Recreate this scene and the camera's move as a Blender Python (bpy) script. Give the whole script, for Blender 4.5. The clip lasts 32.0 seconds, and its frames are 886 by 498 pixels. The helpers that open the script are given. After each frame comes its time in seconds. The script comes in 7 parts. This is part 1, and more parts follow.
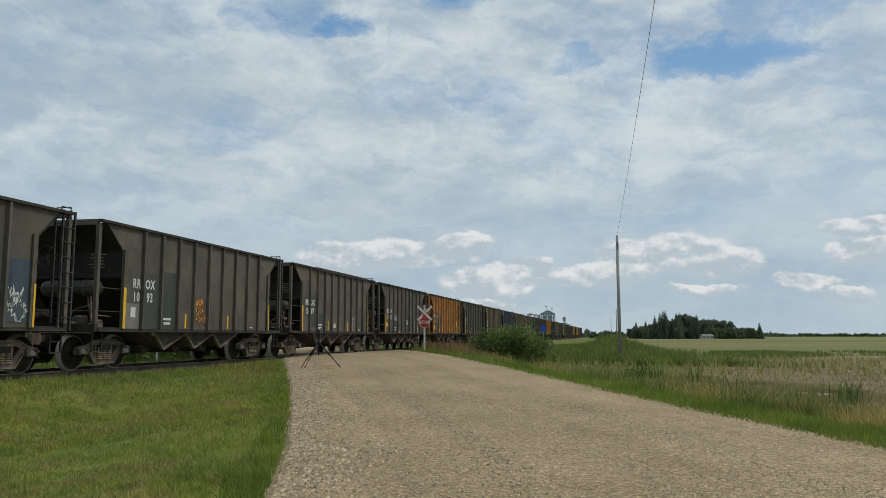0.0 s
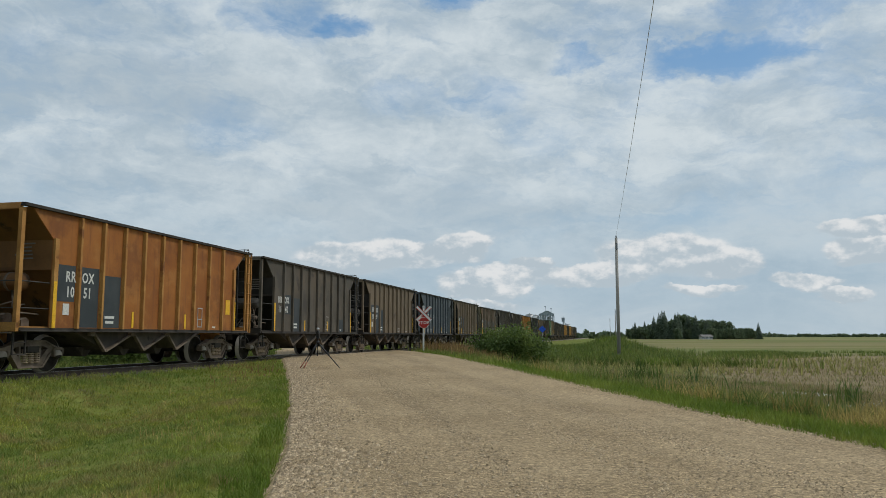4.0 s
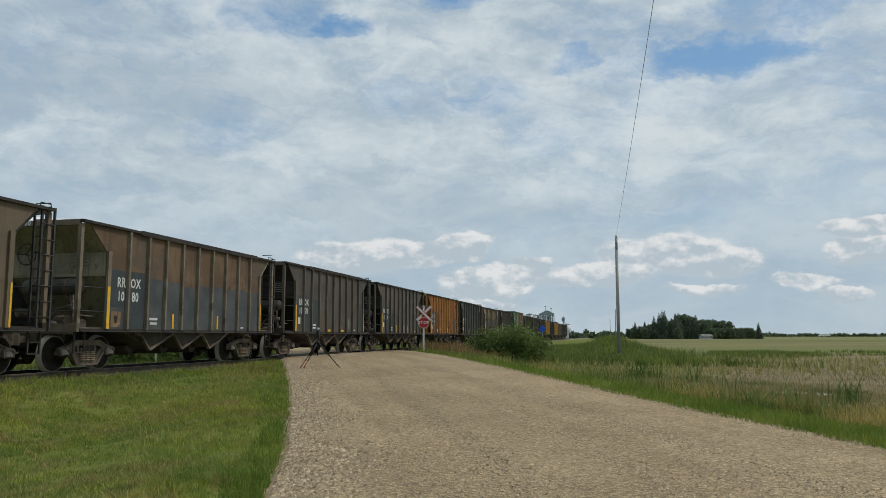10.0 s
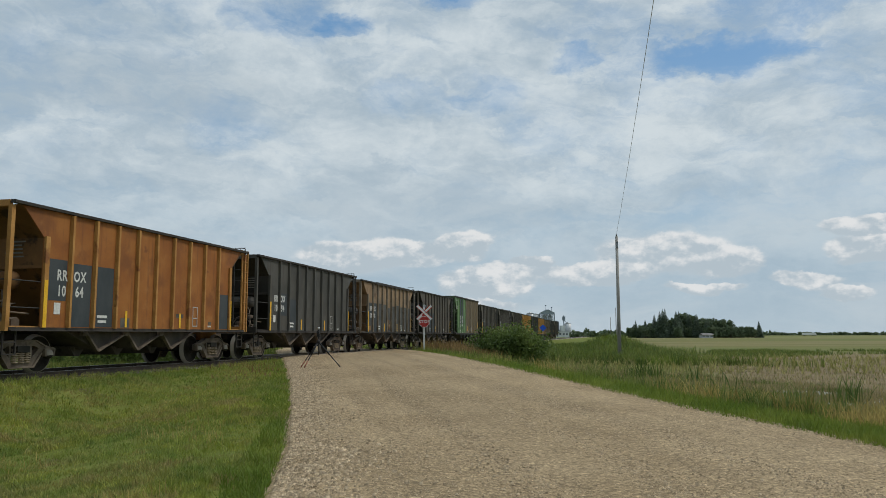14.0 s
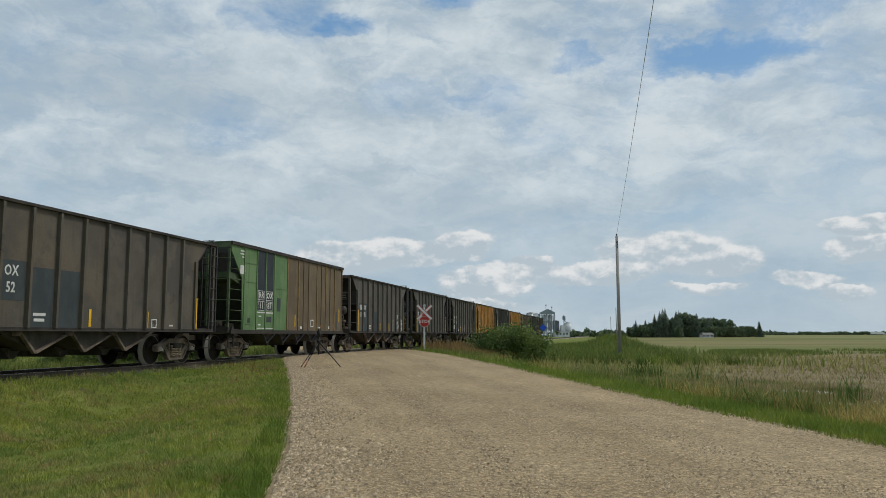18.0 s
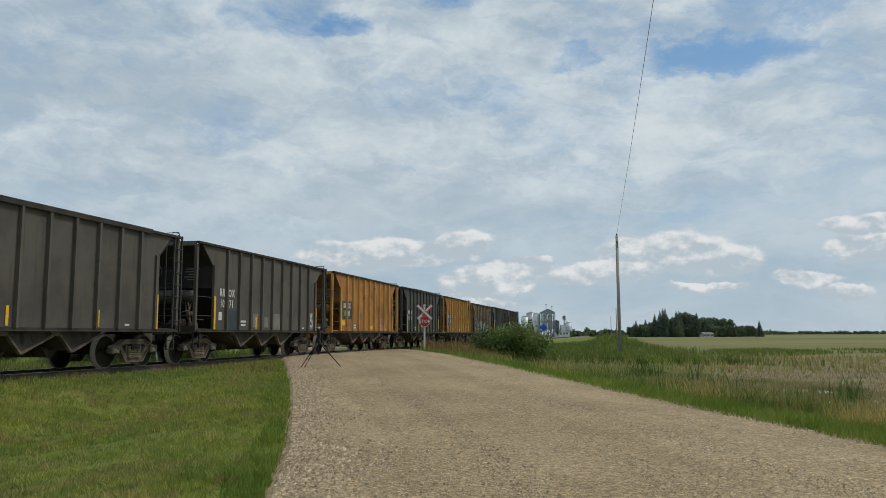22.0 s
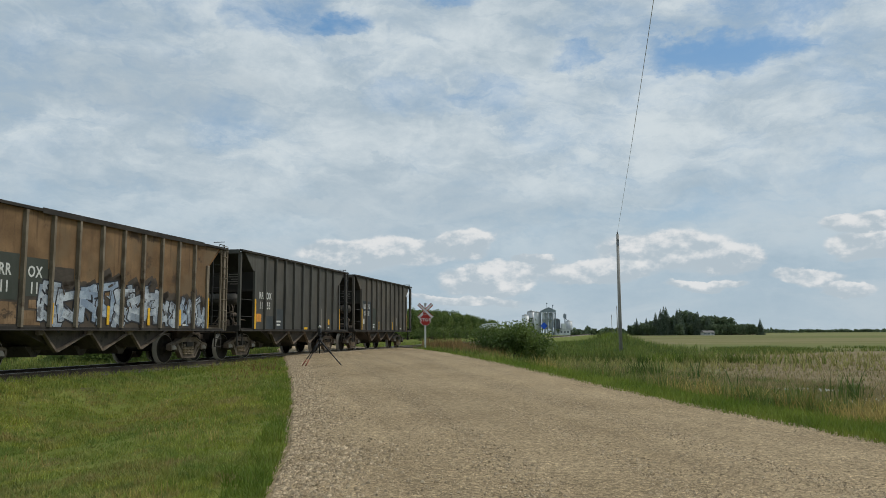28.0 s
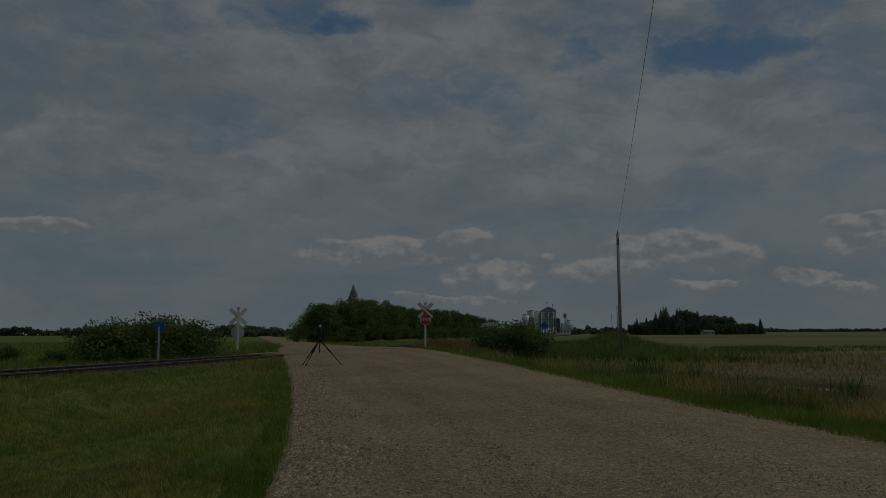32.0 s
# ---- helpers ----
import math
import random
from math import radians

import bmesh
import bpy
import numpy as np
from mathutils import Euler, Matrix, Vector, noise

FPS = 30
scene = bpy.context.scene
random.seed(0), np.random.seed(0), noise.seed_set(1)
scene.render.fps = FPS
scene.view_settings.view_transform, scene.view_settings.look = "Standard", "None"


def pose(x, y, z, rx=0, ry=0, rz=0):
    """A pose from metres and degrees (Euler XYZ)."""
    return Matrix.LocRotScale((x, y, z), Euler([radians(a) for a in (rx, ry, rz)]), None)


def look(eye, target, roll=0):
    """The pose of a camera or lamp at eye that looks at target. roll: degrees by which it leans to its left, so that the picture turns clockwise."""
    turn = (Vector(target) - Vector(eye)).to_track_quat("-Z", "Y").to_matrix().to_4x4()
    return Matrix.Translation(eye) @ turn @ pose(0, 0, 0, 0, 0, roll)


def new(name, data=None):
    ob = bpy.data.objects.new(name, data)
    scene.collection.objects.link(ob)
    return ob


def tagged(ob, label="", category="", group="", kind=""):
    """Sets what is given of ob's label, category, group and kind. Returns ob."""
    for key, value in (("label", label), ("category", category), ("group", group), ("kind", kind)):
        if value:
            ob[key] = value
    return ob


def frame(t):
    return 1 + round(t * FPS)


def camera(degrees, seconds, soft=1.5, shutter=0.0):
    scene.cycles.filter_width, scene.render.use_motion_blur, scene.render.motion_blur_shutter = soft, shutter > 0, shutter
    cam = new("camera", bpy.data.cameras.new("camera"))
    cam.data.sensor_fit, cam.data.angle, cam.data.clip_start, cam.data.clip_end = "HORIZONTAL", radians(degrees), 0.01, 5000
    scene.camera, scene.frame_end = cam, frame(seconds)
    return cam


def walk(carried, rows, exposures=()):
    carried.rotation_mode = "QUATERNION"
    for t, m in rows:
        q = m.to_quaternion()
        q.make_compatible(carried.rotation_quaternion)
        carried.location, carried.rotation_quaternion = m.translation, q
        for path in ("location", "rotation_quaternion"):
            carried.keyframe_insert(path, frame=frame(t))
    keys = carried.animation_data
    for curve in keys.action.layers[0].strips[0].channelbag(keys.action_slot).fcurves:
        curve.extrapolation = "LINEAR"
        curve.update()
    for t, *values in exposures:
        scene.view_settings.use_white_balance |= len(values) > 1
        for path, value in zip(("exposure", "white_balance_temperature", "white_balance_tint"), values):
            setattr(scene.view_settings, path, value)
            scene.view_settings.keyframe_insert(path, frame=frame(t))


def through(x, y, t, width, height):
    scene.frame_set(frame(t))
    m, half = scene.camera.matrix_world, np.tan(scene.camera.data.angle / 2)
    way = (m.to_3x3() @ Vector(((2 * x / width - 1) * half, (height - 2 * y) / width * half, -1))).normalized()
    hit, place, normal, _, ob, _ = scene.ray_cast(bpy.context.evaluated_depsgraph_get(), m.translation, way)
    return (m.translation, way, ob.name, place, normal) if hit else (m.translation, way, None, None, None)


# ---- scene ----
# The track runs straight, the road crosses it at a sharp angle. Metres; the camera stands at x = y = 0.
EYE = Vector((0.0, 0.0, 1.45))
RAIL = 0.545                       # top of the rails
THETA = radians(12.533)            # heading of the track, right of the camera's axis
TRACK_N = -14.70                   # the track's centre line, sideways from the camera
SIN_T, COS_T = math.sin(THETA), math.cos(THETA)
PHI = radians(14.0)                # heading of the road, left of the camera's axis
SIN_P, COS_P = math.sin(PHI), math.cos(PHI)

cam = camera(60.14, 32.0, soft=0.7)


def aim(yaw, tilt, roll):
    """The camera's pose from degrees to the right, up and clockwise."""
    a, e = radians(yaw), radians(tilt)
    way = Vector((math.sin(a) * math.cos(e), math.cos(a) * math.cos(e), math.sin(e)))
    return look(EYE, EYE + way, roll)


walk(cam, [
    (0, aim(-0.02, 6.46, 0.00)), (4, aim(0.05, 6.49, 0.00)), (8, aim(0.06, 6.50, -0.02)),
    (12, aim(0.03, 6.44, -0.06)), (16, aim(0.01, 6.40, -0.12)), (20, aim(0.0, 6.39, -0.14)),
    (24, aim(-0.01, 6.36, -0.22)), (28, aim(-0.05, 6.28, -0.26)), (32, aim(-0.06, 6.24, -0.27))],
    exposures=[(0, 0.0), (30.2, 0.0), (30.6, -0.18), (31.0, -0.68), (31.5, -1.50), (32.0, -2.33)])


def on_track(s, n, z=0.0):
    """A place s metres along the track and n metres to the right of the camera's line beside it."""
    return Vector((s * SIN_T + n * COS_T, s * COS_T - n * SIN_T, z))


def on_road(q, r, z=0.0):
    """A place q metres along the road and r metres across it."""
    return Vector((-q * SIN_P + r * COS_P, q * COS_P + r * SIN_P, z))


# ---- light ----
def node(nt, kind, operation="", use_clamp=False, data_type="", blend_type="", interpolation_type="", sky_type=""):
    n = nt.nodes.new(kind)
    if operation:
        n.operation = operation
    if use_clamp:
        n.use_clamp = True
    if data_type:
        n.data_type = data_type
    if blend_type:
        n.blend_type = blend_type
    if interpolation_type:
        n.interpolation_type = interpolation_type
    if sky_type:
        n.sky_type = sky_type
    return n


def sky():
    world = bpy.data.worlds.new("sky")
    scene.world = world
    world.use_nodes = True
    nt = world.node_tree
    nt.nodes.clear()
    N = lambda t, **k: node(nt, t, **k)
    coord = N("ShaderNodeTexCoord")
    sep = N("ShaderNodeSeparateXYZ")
    nt.links.new(coord.outputs["Generated"], sep.inputs[0])

    def m(op, a, b=None, c=None, clamp=False):
        n = N("ShaderNodeMath", operation=op, use_clamp=clamp)
        for i, v in enumerate((a, b, c)):
            if v is None:
                continue
            if isinstance(v, (int, float)):
                n.inputs[i].default_value = v
            else:
                nt.links.new(v, n.inputs[i])
        return n.outputs[0]

    def smooth(v, lo, hi):
        n = N("ShaderNodeMapRange", interpolation_type="SMOOTHSTEP")
        nt.links.new(v, n.inputs[0])
        n.inputs[1].default_value, n.inputs[2].default_value = lo, hi
        return n.outputs[0]

    def vec(a, b, c=0.0):
        n = N("ShaderNodeCombineXYZ")
        for i, v in enumerate((a, b, c)):
            if isinstance(v, (int, float)):
                n.inputs[i].default_value = v
            else:
                nt.links.new(v, n.inputs[i])
        return n.outputs[0]

    def fbm(v, scale, detail=8.0, rough=0.55, warp=0.0, lac=2.1):
        n = N("ShaderNodeTexNoise")
        nt.links.new(v, n.inputs["Vector"])
        for k, val in (("Scale", scale), ("Detail", detail), ("Roughness", rough), ("Distortion", warp), ("Lacunarity", lac)):
            n.inputs[k].default_value = val
        return n.outputs[0]

    def mix(f, a, b):
        n = N("ShaderNodeMix", data_type="RGBA")
        nt.links.new(f, n.inputs[0])
        for i, v in ((6, a), (7, b)):
            if isinstance(v, tuple):
                n.inputs[i].default_value = (*v, 1)
            else:
                nt.links.new(v, n.inputs[i])
        return n.outputs[2]

    x, y, z = sep.outputs
    az = m("ARCTAN2", x, y)                      # radians right of the camera's axis
    el = m("ARCSINE", m("MAXIMUM", m("MINIMUM", z, 1.0), -1.0))

    def spot(a, e, wa, we, soft=1.0):
        """1 in the middle of an oval of the sky, 0 outside."""
        d = m("ADD", m("POWER", m("DIVIDE", m("SUBTRACT", az, a), wa), 2.0), m("POWER", m("DIVIDE", m("SUBTRACT", el, e), we), 2.0))
        return smooth(d, 1.0, 1.0 - soft)

    # Ragged edges: the ovals below are read through a wandering noise.
    h = m("ADD", m("MAXIMUM", z, 0.0), 0.22)
    deck = vec(m("DIVIDE", x, h), m("DIVIDE", y, h), 3.7)
    flat = vec(m("MULTIPLY", az, 1.0), m("MULTIPLY", el, 1.7), 0.9)
    wander_a = m("MULTIPLY", m("SUBTRACT", fbm(flat, 9.0, 6.0, 0.6), 0.5), 0.16)
    wander_e = m("MULTIPLY", m("SUBTRACT", fbm(vec(az, m("MULTIPLY", el, 1.7), 5.1), 9.0, 6.0, 0.6), 0.5), 0.09)
    straight = (az, el)
    az, el = m("ADD", az, wander_a), m("ADD", el, wander_e)
    puffs = fbm(flat, 7.5, 10.0, 0.60, 0.3)
    broad = fbm(flat, 2.6, 4.0, 0.5)
    sheet = fbm(deck, 1.5, 8.0, 0.55)
    wisps = fbm(vec(m("ADD", m("MULTIPLY", az, 1.0), m("MULTIPLY", el, 0.8)), m("MULTIPLY", el, 3.2), 2.2), 11.0, 9.0, 0.62, 0.5)
    cover = m("ADD", m("ADD", m("MULTIPLY", puffs, 0.50), m("MULTIPLY", broad, 0.25)), m("ADD", m("MULTIPLY", sheet, 0.25), m("MULTIPLY", wisps, 0.35)))
    # Holes where the blue shows.
    holes = m("MULTIPLY", spot(0.365, 0.340, 0.12, 0.034), 0.30)
    for a, e, wa, we, g in ((-0.135, 0.398, 0.06, 0.024, 0.24), (0.03, 0.440, 0.08, 0.022, 0.27), (0.170, 0.350, 0.05, 0.022, 0.22),
                            (-0.045, 0.300, 0.09, 0.03, 0.18), (0.06, 0.305, 0.07, 0.03, 0.16), (0.34, 0.335, 0.22, 0.04, 0.07), (0.46, 0.395, 0.16, 0.045, 0.20), (-0.27, 0.265, 0.08, 0.04, 0.14),
                            (0.52, 0.43, 0.2, 0.05, 0.10), (-0.21, 0.40, 0.08, 0.05, 0.2), (0.20, 0.385, 0.09, 0.05, 0.05), (0.2, 0.14, 0.14, 0.03, 0.12), (0.38, 0.15, 0.25, 0.03, 0.1)):
        holes = m("ADD", holes, m("MULTIPLY", spot(a, e, wa, we), g))
    lit = smooth(m("SUBTRACT", cover, holes), 0.27, 0.73)
    nish = N("ShaderNodeTexSky", sky_type="NISHITA")
    nish.sun_disc, nish.sun_elevation, nish.sun_rotation = False, SUN_EL, SUN_AZ
    nish.air_density, nish.dust_density, nish.ozone_density = 1.0, 1.0, 2.0
    scaled = N("ShaderNodeMix", data_type="RGBA", blend_type="MULTIPLY")
    scaled.inputs[0].default_value = 1.0
    nt.links.new(nish.outputs[0], scaled.inputs[6])
    scaled.inputs[7].default_value = (0.10, 0.105, 0.105, 1)
    flatblue = mix(smooth(el, 0.05, 0.45), (0.36, 0.51, 0.64), (0.125, 0.31, 0.57))
    half = N("ShaderNodeMix", data_type="RGBA")
    half.inputs[0].default_value = 0.35
    nt.links.new(flatblue, half.inputs[6])
    nt.links.new(scaled.outputs[2], half.inputs[7])
    blue = half.outputs[2]
    fluff = fbm(flat, 8.5, 10.0, 0.58, 0.25)
    drift = m("SUBTRACT", m("MULTIPLY", spot(0.22, 0.22, 0.55, 0.22), 0.04), m("MULTIPLY", spot(-0.55, 0.36, 0.35, 0.24), 0.05))
    tone = smooth(m("ADD", m("ADD", m("MULTIPLY", fluff, 0.60), m("MULTIPLY", wisps, 0.3)), m("ADD", m("MULTIPLY", broad, 0.2), drift)), 0.43, 0.70)
    white = mix(tone, (0.395, 0.485, 0.555), (0.635, 0.70, 0.73))
    col = mix(m("MULTIPLY", lit, 0.96), blue, white)
    # Haze, and a bank of small cumulus low over the horizon.
    az, el = straight
    # Grey undersides of the deck.
    under = m("MAXIMUM", spot(-0.06, 0.165, 0.24, 0.022), m("MAXIMUM", spot(0.10, 0.155, 0.12, 0.02), spot(-0.36, 0.30, 0.2, 0.05)))
    col = mix(m("MULTIPLY", m("MULTIPLY", under, smooth(fluff, 0.35, 0.6)), 0.55), col, (0.40, 0.475, 0.53))
    low = smooth(el, 0.24, 0.03)
    col = mix(m("MULTIPLY", low, 0.72), col, mix(smooth(el, 0.0, 0.10), (0.40, 0.505, 0.585), (0.345, 0.465, 0.565)))
    veil = fbm(vec(az, m("MULTIPLY", el, 3.4), 8.3), 5.5, 7.0, 0.58, 0.4)
    col = mix(m("MULTIPLY", m("MULTIPLY", smooth(veil, 0.42, 0.66), smooth(el, 0.26, 0.10)), 0.55), col, (0.53, 0.60, 0.645))
    az, el = m("ADD", az, m("MULTIPLY", wander_a, 0.5)), m("ADD", el, m("MULTIPLY", wander_e, 0.5))
    tall = m("MULTIPLY", straight[1], 1.5)
    grain = fbm(vec(straight[0], tall, 0.4), 26.0, 8.0, 0.56)
    above = fbm(vec(m("ADD", straight[0], 0.006), m("ADD", tall, 0.016), 0.4), 26.0, 8.0, 0.56)
    lumps = N("ShaderNodeTexVoronoi")
    lumps.feature = "SMOOTH_F1"
    lumps.inputs["Scale"].default_value = 44.0
    nt.links.new(vec(straight[0], tall, 0.7), lumps.inputs["Vector"])
    swell = m("SUBTRACT", 0.45, lumps.outputs["Distance"])
    bank = crest = None
    for a, e, wa, we in ((-0.085, 0.104, 0.125, 0.026), (0.03, 0.112, 0.055, 0.026), (0.055, 0.068, 0.075, 0.022), (0.085, 0.076, 0.05, 0.022), (0.285, 0.098, 0.105, 0.034), (0.355, 0.088, 0.05, 0.024), (0.125, 0.094, 0.035, 0.012),
                         (0.20, 0.077, 0.12, 0.018), (0.33, 0.056, 0.05, 0.008), (0.447, 0.063, 0.055, 0.014), (0.485, 0.050, 0.04, 0.010), (0.50, 0.125, 0.055, 0.018), (0.525, 0.100, 0.075, 0.019), (0.60, 0.08, 0.05, 0.014),
                         (-0.50, 0.125, 0.08, 0.012), (0.02, 0.045, 0.10, 0.008)):
        s = spot(a, e, wa, we, 0.75)
        rise = m("MULTIPLY", s, m("MULTIPLY_ADD", m("SUBTRACT", el, e), 0.5 / we, 0.5))
        bank = s if bank is None else m("MAXIMUM", bank, s)
        crest = rise if crest is None else m("MAXIMUM", crest, rise)
    thick = m("ADD", m("ADD", m("MULTIPLY", bank, 1.15), m("MULTIPLY", m("SUBTRACT", grain, 0.5), 1.0)), m("MULTIPLY", swell, 0.35))
    col = mix(m("MULTIPLY", smooth(bank, 0.0, 0.9), 0.5), col, (0.50, 0.57, 0.62))
    body = m("MULTIPLY", smooth(thick, -0.05, 1.0), smooth(bank, 0.0, 0.6))
    shine = m("MULTIPLY", m("SUBTRACT", grain, above), 3.2)
    top = smooth(m("ADD", m("ADD", m("MULTIPLY", m("DIVIDE", crest, m("ADD", bank, 0.03)), 1.15), shine), m("MULTIPLY", swell, 0.5)), 0.25, 1.25)
    col = mix(m("MULTIPLY", body, 0.80), col, mix(top, (0.445, 0.52, 0.575), (0.80, 0.80, 0.795)))
    bg = N("ShaderNodeBackground")
    nt.links.new(col, bg.inputs[0])
    bg.inputs[1].default_value = 1.0
    out = N("ShaderNodeOutputWorld")
    nt.links.new(bg.outputs[0], out.inputs[0])


SUN_EL, SUN_AZ = radians(52), radians(75)
sky()
sun = new("sun", bpy.data.lights.new("sun", "SUN"))
sun.data.energy, sun.data.angle, sun.data.color = 1.6, radians(12), (1.0, 0.95, 0.86)
sun.matrix_world = look(Vector((0, 0, 0)), -Vector((math.sin(SUN_AZ) * math.cos(SUN_EL), math.cos(SUN_AZ) * math.cos(SUN_EL), math.sin(SUN_EL))))


# ---- materials ----
def surface(name, low, high, scale=3.0, rough=0.8, bump=0.0, metal=0.0, wear=None, wear_at=0.62, wear_scale=1.3,
            vary=0.0, stretch=(1, 1, 1), spec=0.3, fine=40.0, islands=False, world=False, streaks=None, spots=()):
    """A rough natural surface: two tones by broad noise, fine grain, patches of wear, relief, and a tone of each object's own."""
    mat = bpy.data.materials.new(name)
    mat.use_nodes = True
    nt = mat.node_tree
    bsdf = nt.nodes["Principled BSDF"]
    L = nt.links.new
    if world:
        place = node(nt, "ShaderNodeNewGeometry").outputs["Position"]
    else:
        place = node(nt, "ShaderNodeTexCoord").outputs["Object"]
    info = node(nt, "ShaderNodeObjectInfo")
    shift = node(nt, "ShaderNodeVectorMath", operation="MULTIPLY_ADD")
    shift.inputs[1].default_value = stretch
    off = node(nt, "ShaderNodeVectorMath", operation="SCALE")
    off.inputs[0].default_value = (37.0, 11.0, 23.0)
    L(info.outputs["Random"], off.inputs["Scale"])
    L(place, shift.inputs[0])
    L(off.outputs[0], shift.inputs[2])

    def noise_at(sc, detail=6.0, r=0.55):
        n = node(nt, "ShaderNodeTexNoise")
        n.inputs["Scale"].default_value, n.inputs["Detail"].default_value, n.inputs["Roughness"].default_value = sc, detail, r
        L(shift.outputs[0] if not world else place, n.inputs["Vector"])
        return n.outputs[0]

    def remap(v, lo, hi, to_lo=0.0, to_hi=1.0):
        n = node(nt, "ShaderNodeMapRange", interpolation_type="SMOOTHSTEP")
        L(v, n.inputs[0])
        n.inputs[1].default_value, n.inputs[2].default_value, n.inputs[3].default_value, n.inputs[4].default_value = lo, hi, to_lo, to_hi
        return n.outputs[0]

    def mix(f, a, b, blend=""):
        n = node(nt, "ShaderNodeMix", data_type="RGBA", blend_type=blend)
        if isinstance(f, float):
            n.inputs[0].default_value = f
        else:
            L(f, n.inputs[0])
        for i, v in ((6, a), (7, b)):
            if isinstance(v, tuple):
                n.inputs[i].default_value = (*v, 1)
            else:
                L(v, n.inputs[i])
        return n.outputs[2]

    grain = noise_at(fine, 3.0, 0.6)
    col = mix(remap(noise_at(scale), 0.34, 0.66), low, high)
    if streaks:
        run = node(nt, "ShaderNodeMapping")
        run.inputs["Scale"].default_value = (6.0, 6.0, 0.35)
        L(place, run.inputs["Vector"])
        sn = node(nt, "ShaderNodeTexNoise")
        sn.inputs["Scale"].default_value, sn.inputs["Detail"].default_value = 1.6, 5.0
        L(run.outputs[0], sn.inputs["Vector"])
        col = mix(remap(sn.outputs[0], 0.5, 0.75, 0.0, 0.75), col, streaks)
    for tint, size, at, much in spots:
        col = mix(remap(noise_at(size, 5.0, 0.6), at, at + 0.14, 0.0, much), col, tint)
    if wear:
        col = mix(remap(noise_at(wear_scale, 8.0, 0.65), wear_at, wear_at + 0.10, 0.0, 0.9), col, wear)
    col = mix(0.35, col, mix(remap(grain, 0.3, 0.7), (0.6, 0.6, 0.6), (1.35, 1.35, 1.35)), "MULTIPLY")
    if vary:
        if islands:
            pick = node(nt, "ShaderNodeNewGeometry").outputs["Random Per Island"]
        else:
            pick = info.outputs["Random"]
        tone = node(nt, "ShaderNodeMapRange")
        L(pick, tone.inputs[0])
        tone.inputs[3].default_value, tone.inputs[4].default_value = 1 - vary, 1 + vary
        hsv = node(nt, "ShaderNodeHueSaturation")
        L(tone.outputs[0], hsv.inputs["Value"])
        L(col, hsv.inputs["Color"])
        col = hsv.outputs[0]
    L(col, bsdf.inputs["Base Color"])
    L(remap(grain, 0.2, 0.8, max(rough - 0.12, 0.05), min(rough + 0.1, 1.0)), bsdf.inputs["Roughness"])
    bsdf.inputs["Metallic"].default_value = metal
    bsdf.inputs["Specular IOR Level"].default_value = spec
    if bump:
        b = node(nt, "ShaderNodeBump")
        b.inputs["Strength"].default_value, b.inputs["Distance"].default_value = 0.6, bump
        L(grain, b.inputs["Height"])
        L(b.outputs[0], bsdf.inputs["Normal"])
    return mat


def leafy(name, low, high, vary=0.35, through=0.35, spots=()):
    """Leaves and blades: each one of its own tone, letting some light through."""
    mat = surface(name, low, high, scale=0.6, rough=0.6, vary=vary, islands=True, fine=8.0, spec=0.25, world=True, spots=spots)
    nt = mat.node_tree
    bsdf = nt.nodes["Principled BSDF"]
    thin = node(nt, "ShaderNodeBsdfTranslucent")
    nt.links.new(bsdf.inputs["Base Color"].links[0].from_socket, thin.inputs["Color"])
    both = node(nt, "ShaderNodeMixShader")
    both.inputs[0].default_value = through
    nt.links.new(bsdf.outputs[0], both.inputs[1])
    nt.links.new(thin.outputs[0], both.inputs[2])
    nt.links.new(both.outputs[0], nt.nodes["Material Output"].inputs[0])
    return mat


MAT = {}
MAT["gravel"] = surface("gravel", (0.30, 0.222, 0.128), (0.378, 0.285, 0.17), 0.35, 0.95, 0.004, wear=(0.29, 0.21, 0.13), wear_at=0.62, wear_scale=0.9, fine=55.0, world=True, spec=0.15)
MAT["pebble"] = surface("pebble", (0.33, 0.25, 0.155), (0.49, 0.39, 0.265), 8.0, 0.9, vary=0.4, islands=True, world=True, spec=0.2)
MAT["deck_wood"] = surface("deck_wood", (0.25, 0.195, 0.13), (0.345, 0.275, 0.19), 2.5, 0.9, 0.004, vary=0.18, stretch=(0.2, 1, 1))
MAT["ballast"] = surface("ballast", (0.19, 0.162, 0.125), (0.30, 0.26, 0.205), 2.0, 0.95, 0.03, fine=14.0, world=True)
MAT["rail_rust"] = surface("rail_rust", (0.07, 0.056, 0.045), (0.115, 0.09, 0.07), 4.0, 0.75, metal=0.3)
MAT["rail_shine"] = surface("rail_shine", (0.35, 0.34, 0.33), (0.45, 0.44, 0.43), 5.0, 0.35, metal=0.9)
MAT["tie"] = surface("tie", (0.12, 0.10, 0.08), (0.19, 0.165, 0.135), 5.0, 0.9, 0.01, vary=0.2)
# The dark spots at scale 4.0 paint shade between tufts into the blades.
MAT["grass"] = leafy("grass", (0.205, 0.265, 0.037), (0.40, 0.41, 0.082), 0.30, spots=(((0.12, 0.215, 0.055), 0.30, 0.44, 0.6), ((0.36, 0.26, 0.11), 0.42, 0.47, 0.6), ((0.40, 0.40, 0.075), 0.9, 0.50, 0.6), ((0.38, 0.28, 0.13), 1.7, 0.52, 0.55), ((0.085, 0.15, 0.03), 4.0, 0.50, 0.75), ((0.45, 0.42, 0.10), 6.0, 0.54, 0.6)))
MAT["dry_grass"] = leafy("dry_grass", (0.32, 0.25, 0.075), (0.50, 0.385, 0.14))
